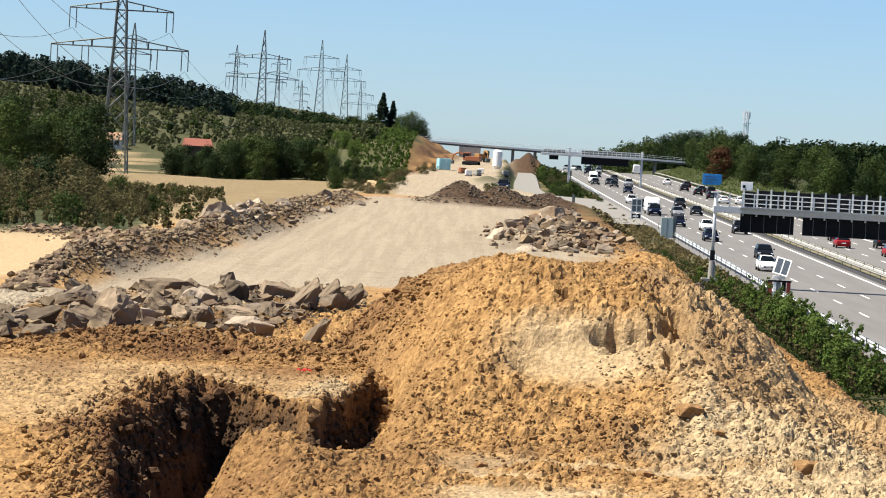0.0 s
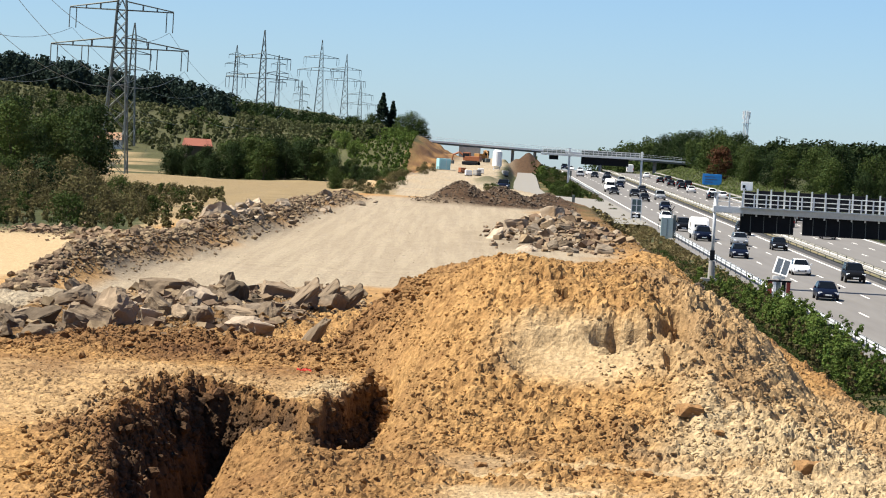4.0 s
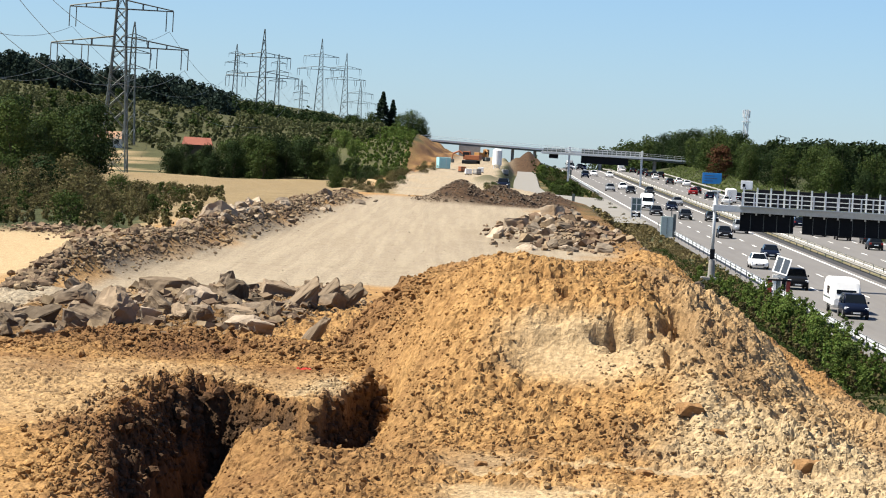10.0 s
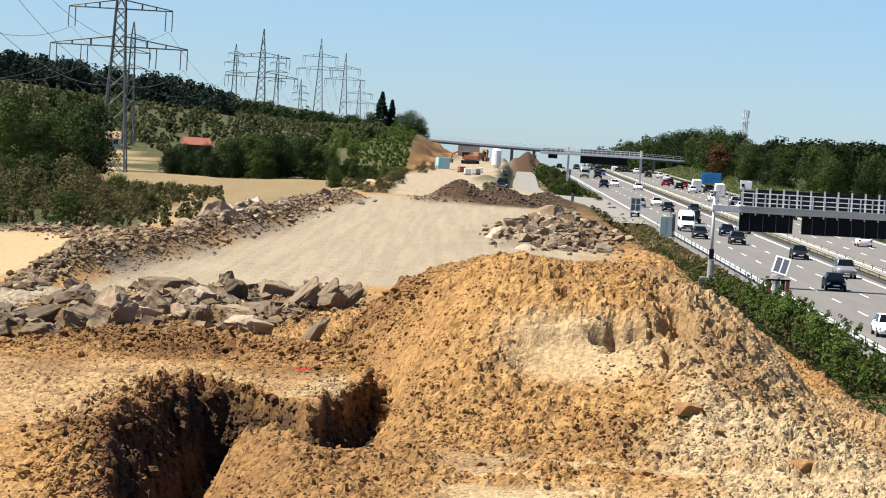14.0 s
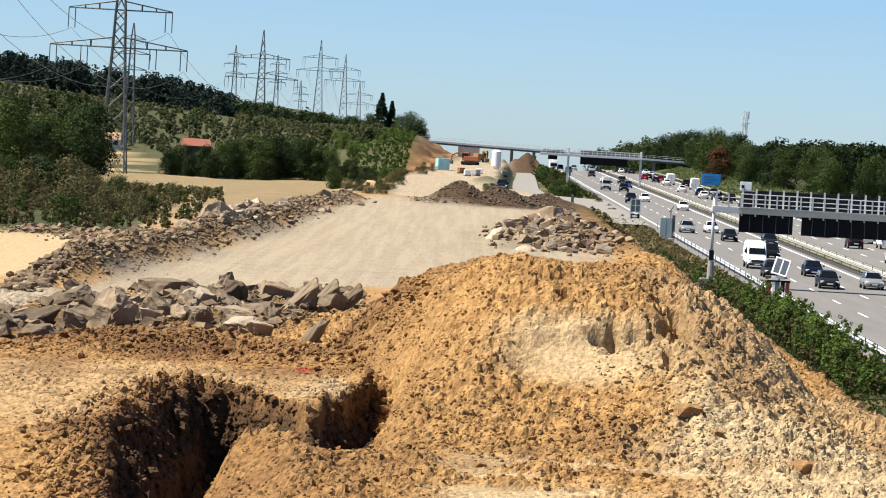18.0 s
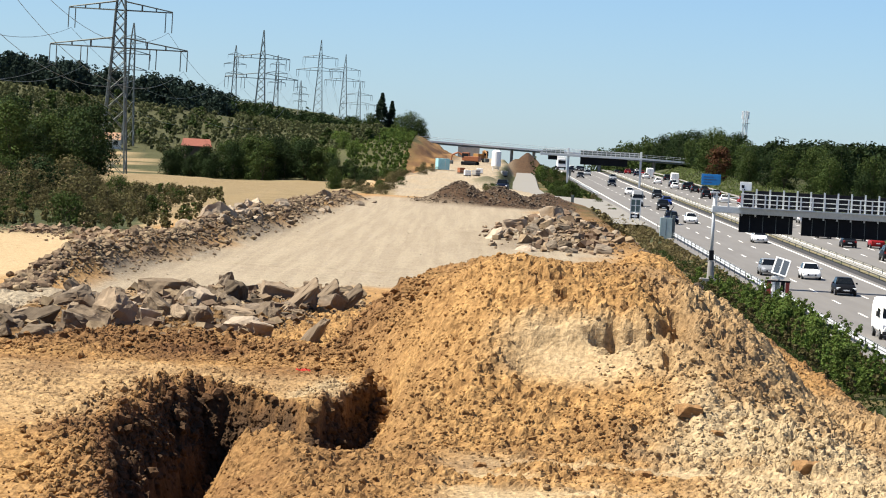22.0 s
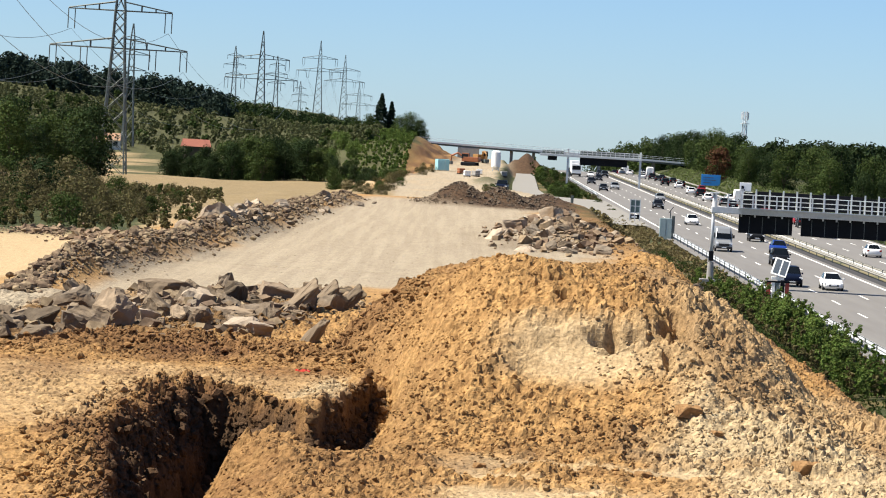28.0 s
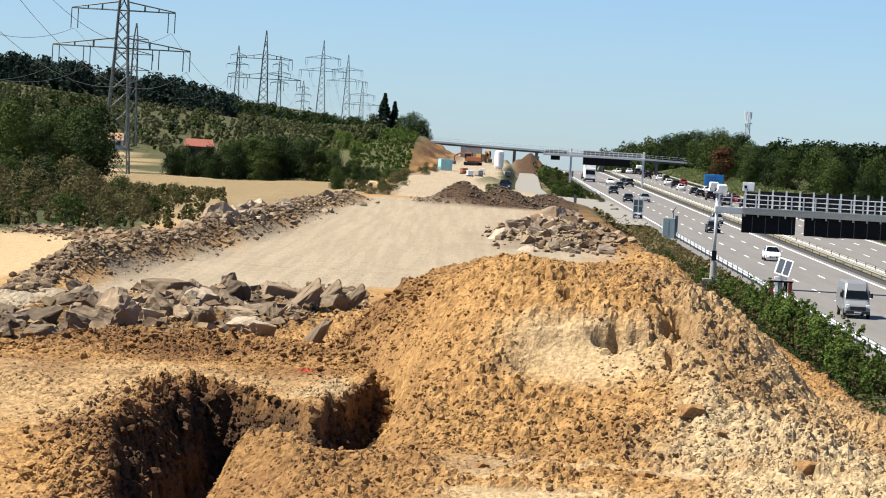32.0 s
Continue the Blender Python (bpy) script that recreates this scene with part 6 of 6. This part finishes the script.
def pane(a, b, c, d, out, inset=0.12):
    """A window pane set 1 cm proud of four corners."""
    q = [Vector(k) for k in (a, b, c, d)]
    m = sum(q, Vector()) / 4
    q = [k + (m - k) * inset for k in q]
    o = Vector(out) * 0.012
    bm = bmesh.new()
    lo = [bm.verts.new(k - o * 2) for k in q]
    hi = [bm.verts.new(k + o) for k in q]
    bm.faces.new(hi)
    bm.faces.new(lo[::-1])
    for i in range(4):
        bm.faces.new((lo[i], lo[(i + 1) % 4], hi[(i + 1) % 4], hi[i]))
    bmesh.ops.recalc_face_normals(bm, faces=bm.faces[:])
    return bm


def wheel(t, x, y, r, side):
    w = part("wheel", rods([((-0.10, 0, 0), (0.10, 0, 0))], r, 18), M_TYRE, t)
    w.matrix_basis = pose(x, y, r)
    part("rim", rods([((side * 0.085, 0, 0), (side * 0.115, 0, 0))], r * 0.64, 14), M_RIM, w)


def make_car(kind, key):
    P = PAINT[key]
    if kind == "car":
        L, st = 2.2, [(-2.2, 0.72, 0.42, 0.82), (-2.1, 0.84, 0.28, 0.97), (-1.2, 0.90, 0.2, 1.0), (0.9, 0.90, 0.2, 0.97), (1.6, 0.87, 0.2, 0.88), (2.05, 0.80, 0.24, 0.74), (2.2, 0.64, 0.32, 0.60)]
        cb, r, nm, cat = (-1.85, -1.2, 0.25, 1.1, 0.80, 0.60, 0.93, 1.46), 0.32, "car", "car"
    elif kind == "wagon":
        L, st = 2.3, [(-2.3, 0.76, 0.42, 0.9), (-2.2, 0.85, 0.28, 1.02), (-1.2, 0.91, 0.2, 1.02), (0.9, 0.91, 0.2, 0.99), (1.65, 0.88, 0.2, 0.9), (2.12, 0.80, 0.24, 0.76), (2.3, 0.64, 0.32, 0.62)]
        cb, r, nm, cat = (-2.22, -1.95, 0.3, 1.15, 0.82, 0.64, 0.96, 1.50), 0.33, "estate_car", "car"
    else:
        L, st = 2.3, [(-2.3, 0.80, 0.48, 1.0), (-2.22, 0.89, 0.34, 1.14), (-1.2, 0.94, 0.28, 1.16), (0.95, 0.94, 0.28, 1.14), (1.75, 0.92, 0.28, 1.06), (2.18, 0.86, 0.32, 0.92), (2.3, 0.74, 0.4, 0.74)]
        cb, r, nm, cat = (-2.25, -1.9, 0.3, 1.1, 0.86, 0.70, 1.08, 1.74), 0.37, "suv", "car"
    t = thing(nm, Matrix.Identity(4), "%s %s driving on the motorway" % (PNAME[key], dict(car="saloon car", wagon="estate car", suv="sport utility car")[kind]), cat, "vehicles on the motorway")
    part("body", loft(st), P, t, smooth=True)
    yb0, yt0, yt1, yb1, wb, wt, z0, z1 = cb
    part("cabin", cabin(*cb), P, t, smooth=True)
    nrm = Vector((0, z1 - z0, yb1 - yt1)).normalized()
    part("windscreen", pane((-wb, yb1, z0), (wb, yb1, z0), (wt, yt1, z1), (-wt, yt1, z1), nrm), M_GLASS, t)
    nrm = Vector((0, -(z1 - z0), yt0 - yb0)).normalized()
    part("rear_window", pane((wb, yb0, z0), (-wb, yb0, z0), (-wt, yt0, z1), (wt, yt0, z1), nrm, 0.16), M_GLASS, t)
    for sx in (-1, 1):
        nrm = Vector((sx * (z1 - z0), 0, wb - wt)).normalized()
        ym0, ym1 = (yb0 + yb1) / 2 - 0.1, (yt0 + yt1) / 2 - 0.1
        part("side_window", pane((sx * wb, yb0 + 0.25, z0), (sx * wb, ym0, z0), (sx * wt, ym1, z1), (sx * wt, yt0 + 0.1, z1), nrm), M_GLASS, t)
        part("side_window", pane((sx * wb, ym0, z0), (sx * wb, yb1 - 0.2, z0), (sx * wt, yt1 - 0.05, z1), (sx * wt, ym1, z1), nrm), M_GLASS, t)
        w0 = st[-2][1]
        zf = st[-2][3]
        part("headlight", boxes((min(sx * (w0 - 0.30), sx * (w0 + 0.02)), max(sx * (w0 - 0.30), sx * (w0 + 0.02)), L - 0.34, L - 0.06, zf - 0.22, zf - 0.05), bevel=0.03), M_LAMP, t)
        zt = st[1][3]
        part("tail_light", boxes((min(sx * 0.56, sx * 0.82), max(sx * 0.56, sx * 0.82), -L - 0.005, -L + 0.16, zt - 0.3, zt - 0.08), bevel=0.02), M_TAIL, t)
        part("mirror", boxes((min(sx * 0.9, sx * 1.05), max(sx * 0.9, sx * 1.05), 0.72, 0.86, z0 + 0.02, z0 + 0.18), bevel=0.03), P, t)
        for y in (L - 0.88, -L + 0.85):
            wheel(t, sx * (st[2][1] - 0.10), y, r, sx)
    part("grille", boxes((-0.42, 0.42, L - 0.10, L + 0.012, 0.36, 0.54), bevel=0.02), M_GRILLE, t)
    part("front_plate", boxes((-0.26, 0.26, L + 0.0, L + 0.025, 0.42, 0.52)), M_WHITE, t)
    part("rear_plate", boxes((-0.26, 0.26, -L - 0.025, -L, 0.56, 0.67)), M_WHITE, t)
    return t


def make_van(key):
    P = PAINT[key]
    t = thing("van", Matrix.Identity(4), "tall %s delivery van driving on the motorway" % PNAME[key], "van", "vehicles on the motorway")
    part("body", loft([(-2.9, 0.94, 0.45, 2.5), (-2.8, 0.98, 0.35, 2.62), (0.9, 0.98, 0.3, 2.66), (1.25, 0.97, 0.3, 2.5), (1.95, 0.96, 0.3, 1.5), (2.05, 0.95, 0.3, 1.28), (2.75, 0.92, 0.32, 1.05), (2.9, 0.80, 0.36, 0.86)]), P, t)
    part("windscreen", pane((-0.86, 2.02, 1.42), (0.86, 2.02, 1.42), (0.74, 1.3, 2.38), (-0.74, 1.3, 2.38), Vector((0, 0.8, 0.6)), 0.03), M_GLASS, t)
    for sx in (-1, 1):
        part("side_window", boxes((min(sx * 0.965, sx * 0.99), max(sx * 0.965, sx * 0.99), 0.45, 1.45, 1.4, 2.0), bevel=0.01), M_GLASS, t)
        part("headlight", boxes((min(sx * 0.6, sx * 0.9), max(sx * 0.6, sx * 0.9), 2.66, 2.86, 0.78, 1.02), bevel=0.03), M_LAMP, t)
        part("tail_light", boxes((min(sx * 0.84, sx * 0.97), max(sx * 0.84, sx * 0.97), -2.93, -2.8, 0.9, 1.5), bevel=0.02), M_TAIL, t)
        part("mirror", boxes((min(sx * 1.0, sx * 1.22), max(sx * 1.0, sx * 1.22), 1.5, 1.64, 1.5, 1.85), bevel=0.03), M_GRILLE, t)
        for y in (1.95, -1.75):
            wheel(t, sx * 0.88, y, 0.35, sx)
    part("grille", boxes((-0.58, 0.58, 2.8, 2.93, 0.62, 0.9), bevel=0.02), M_GRILLE, t)
    part("bumper", boxes((-0.9, 0.9, 2.78, 2.95, 0.34, 0.58), bevel=0.04), M_GRILLE, t)
    part("front_plate", boxes((-0.26, 0.26, 2.94, 2.965, 0.42, 0.52)), M_WHITE, t)
    part("rear_door_line", boxes((-0.01, 0.01, -2.915, -2.89, 0.5, 2.4)), M_GRILLE, t)
    return t


def make_caravan():
    t = thing("caravan", Matrix.Identity(4), "white touring caravan towed by a dark car", "caravan")
    part("body", loft([(-2.9, 0.95, 0.6, 2.3), (-2.7, 1.12, 0.4, 2.55), (2.0, 1.12, 0.4, 2.6), (2.5, 1.1, 0.4, 2.3), (2.75, 1.05, 0.45, 1.5), (2.85, 0.9, 0.6, 1.1)]), PAINT["v"], t)
    part("front_window", pane((-0.75, 2.78, 1.45), (0.75, 2.78, 1.45), (0.75, 2.5, 2.15), (-0.75, 2.5, 2.15), Vector((0, 0.93, 0.37)), 0.02), M_GLASS, t)
    for sx in (-1, 1):
        part("side_window", boxes((min(sx * 1.1, sx * 1.13), max(sx * 1.1, sx * 1.13), -0.2, 1.2, 1.35, 1.95), bevel=0.01), M_GLASS, t)
        wheel(t, sx * 0.98, -0.2, 0.32, sx)
    part("drawbar", rods([((-0.5, 2.6, 0.42), (0, 4.0, 0.45)), ((0.5, 2.6, 0.42), (0, 4.0, 0.45))], 0.05), M_STEEL, t)
    part("stripe", boxes((-1.135, -1.12, -2.4, 1.9, 1.05, 1.15), (1.12, 1.135, -2.4, 1.9, 1.05, 1.15)), M_PYLON, t)
    return t


def make_truck():
    t = thing("truck", Matrix.Identity(4), "large white box truck driving on the motorway", "truck", "vehicles on the motorway")
    part("cab", boxes((-1.22, 1.22, 3.4, 5.6, 0.6, 3.2), bevel=0.12), PAINT["v"], t)
    part("windscreen", boxes((-1.05, 1.05, 5.58, 5.62, 1.7, 2.7), bevel=0.01), M_GLASS, t)
    part("cargo_box", boxes((-1.27, 1.27, -5.4, 3.1, 1.0, 3.9), bevel=0.05), PAINT["v"], t)
    part("chassis", boxes((-0.9, 0.9, -5.2, 5.2, 0.55, 1.0)), M_GRILLE, t)
    part("bumper", boxes((-1.2, 1.2, 5.5, 5.7, 0.4, 0.8), bevel=0.04), M_GRILLE, t)
    for sx in (-1, 1):
        part("headlight", boxes((min(sx * 0.75, sx * 1.1), max(sx * 0.75, sx * 1.1), 5.6, 5.68, 0.85, 1.05), bevel=0.02), M_LAMP, t)
        part("tail_light", boxes((min(sx * 0.8, sx * 1.15), max(sx * 0.8, sx * 1.15), -5.46, -5.38, 0.75, 0.95)), M_TAIL, t)
        for y in (4.3, -2.4, -3.8):
            wheel(t, sx * 1.08, y, 0.5, sx)
    return t


MADE = {}


def parked(kind, key, x, y, turn, label):
    """A vehicle standing on the building site."""
    ob = make_van(key) if kind == "van" else make_car(kind, key)
    ob.matrix_basis = pose(x, y, float(land(np.array([x]), np.array([y]))[0]) + 0.02, 0, 0, turn)
    ob["group"] = "parked site vehicles"
    ob["label"] = label


parked("suv", "n", 6.3, 525, 175, "dark blue car parked beside the access ramp")


def vehicle(kind, key):
    """The first of a kind is built, the others are copies of it."""
    if (kind, key) in MADE:
        return copy_thing(MADE[kind, key], Matrix.Identity(4))
    ob = dict(van=make_van).get(kind, lambda k: make_car(kind, k))(key) if kind in ("van", "car", "wagon", "suv") else (make_truck() if kind == "truck" else make_caravan())
    MADE[kind, key] = ob
    return ob


def on_road(x, y, toward):
    slope = math.degrees(math.atan(float(zroad(y + 1) - zroad(y - 1)) / 2))
    return pose(x, y, float(zroad(y)) + 0.004, -slope if toward else slope, 0, 180 if toward else 0) @ Matrix.Scale(0.87, 4)


TIMES = (0, 2, 4, 6, 8, 10, 12, 14, 16, 18, 20, 22, 24, 26, 28, 30, 32)


def drive(ob, x, y0, v, toward=True, places=None):
    """Keys a vehicle along its lane: an even speed, or given places (t, y) on the way."""
    rows = []
    for t in TIMES:
        if places:
            ts, ys = zip(*places)
            y = float(np.interp(t, ts, ys))
            if t > ts[-1]:
                y = ys[-1] + (ys[-1] - ys[-2]) / (ts[-1] - ts[-2]) * (t - ts[-1])
        else:
            y = y0 + v * t
        if not toward and y > 560:
            y = 560 + (y - 560) * 0.72
        rows.append((t, on_road(x, y, toward)))
    walk(ob, rows)


# coming up from the crest: lane place at 0 s, speed in metres a second
COMING = (("car", "w", 29.5, 323, -31.6), ("wagon", "k", 32.0, 354, -34.7), ("car", "n", 29.8, 401, -32.2), ("car", "w", 32.3, 443, -31.1), ("suv", "k", 36.2, 437, -32.1), ("car", "k", 36.3, 521, -34.4),
          ("car", "n", 29.3, 454, -25.3), ("wagon", "s", 32.5, 507, -28.8), ("suv", "d", 36.3, 562, -32.2), ("suv", "n", 28.9, 505, -26.0), ("suv", "k", 28.7, 534, -24.8), ("car", "w", 28.9, 576, -25.1),
          ("car", "n", 32.5, 663, -31.1), ("car", "k", 32.3, 721, -30.9), ("suv", "s", 36.2, 738, -30.2), ("car", "d", 36.0, 804, -32.0), ("car", "d", 28.9, 738, -23.8), ("car", "s", 36.6, 918, -34.5),
          ("car", "d", 36.4, 982, -32.6), ("car", "k", 32.5, 958, -30.7), ("suv", "k", 32.5, 884, -29.6), ("wagon", "s", 29.0, 954, -29.1), ("car", "w", 32.5, 997, -31.2), ("car", "w", 36.2, 1192, -35.7),
          ("car", "w", 32.5, 1146, -30.5), ("suv", "n", 29.2, 1093, -28.5), ("car", "b", 35.6, 1352, -34.9), ("suv", "k", 32.5, 1281, -33.6), ("suv", "d", 36.4, 1410, -35.6), ("car", "w", 32.4, 1308, -29.9),
          ("car", "d", 32.5, 1378, -29.4), ("wagon", "s", 32.0, 1458, -26.9), ("car", "d", 28.7, 1331, -23.2), ("wagon", "d", 28.9, 1450, -24.9), ("car", "d", 32.6, 1474, -23.9), ("suv", "d", 36.4, 1677, -29.1),
          ("car", "w", 32.5, 1560, -25.2), ("car", "d", 36.3, 1760, -31.0), ("car", "s", 36.3, 1545, -33.2), ("car", "k", 28.9, 1530, -22.4))
# going away: place at 0 s
GOING = (("car", "r", 45.9, 405), ("car", "d", 47.9, 430), ("suv", "d", 51.5, 411), ("car", "r", 48.9, 382), ("car", "n", 46.9, 360), ("van", "v", 49.1, 330), ("car", "w", 47.5, 312), ("van", "v", 51.2, 363),
         ("car", "w", 46.3, 209), ("car", "w", 49.1, 190), ("car", "d", 51.6, 293), ("car", "n", 48.1, 170), ("car", "d", 51.7, 231), ("car", "w", 46.9, 132), ("suv", "d", 48.9, 121), ("wagon", "d", 51.0, 171),
         ("car", "d", 49.2, 90), ("suv", "d", 47.6, 12), ("car", "w", 49.2, -24), ("car", "r", 52.0, 98), ("wagon", "w", 47.6, -114), ("suv", "d", 47.6, -152), ("car", "w", 51.5, -22), ("car", "w", 46.8, -197),
         ("van", "v", 52.0, -40), ("car", "d", 52.0, -58), ("van", "v", 51.8, -75), ("car", "s", 50.0, -96), ("car", "d", 47.5, -242), ("car", "d", 51.8, -112), ("car", "r", 51.0, -138), ("car", "d", 47.1, -274),
         ("suv", "d", 47.2, -313), ("car", "d", 47.4, -345), ("car", "s", 52.0, -174), ("car", "r", 50.7, -196), ("car", "d", 49.9, -186), ("car", "d", 46.9, -374), ("suv", "d", 49.8, -211), ("car", "s", 50.9, -222),
         ("car", "w", 48.4, -423), ("car", "w", 49.7, -475), ("car", "w", 46.8, -487), ("car", "w", 50.8, -342), ("suv", "d", 48.4, -547),
         ("car", "d", 48.0, 560), ("car", "w", 51.0, 600), ("car", "d", 48.2, 690), ("car", "d", 47.6, 730), ("car", "w", 51.0, 640), ("suv", "d", 51.0, 745), ("car", "d", 50.6, 775), ("car", "d", 47.4, 785), ("car", "w", 47.9, 640),
         ("car", "w", 47.8, 880), ("car", "d", 51.0, 850))


def motions():
    fleet = [(vehicle(kind, key), x, y0, v, True, None) for kind, key, x, y0, v in COMING]
    fleet += [(vehicle("caravan", "v"), 28.9, 512.6, -26.0, True, None), (vehicle("van", "s"), 29.2, 1244, -31.1, True, None)]
    for kind, key, x, places in (("van", "v", 29.0, ((0, 753), (6, 621), (12, 482), (17, 355), (21, 250))), ("truck", "v", 28.7, ((0, 1466), (28, 856), (32, 780))),
                                 ("wagon", "d", 32.3, ((0, 745), (6, 576), (12, 440), (17, 319), (19, 268))), ("car", "n", 33.4, ((0, 842), (8, 593), (14, 421), (17, 350), (19, 284)))):
        fleet.append((vehicle(kind, key), x, 0, 0, True, places))
    fleet += [(vehicle(kind, key), x, y0, 31.0 if x < 49.6 else 25.0 if kind != "truck" else 22.0, False, None) for kind, key, x, y0 in GOING]
    fleet.append((vehicle("van", "v"), 48.6, 1102, 13.0, False, None))
    for row in fleet:
        drive(*row)


motions()
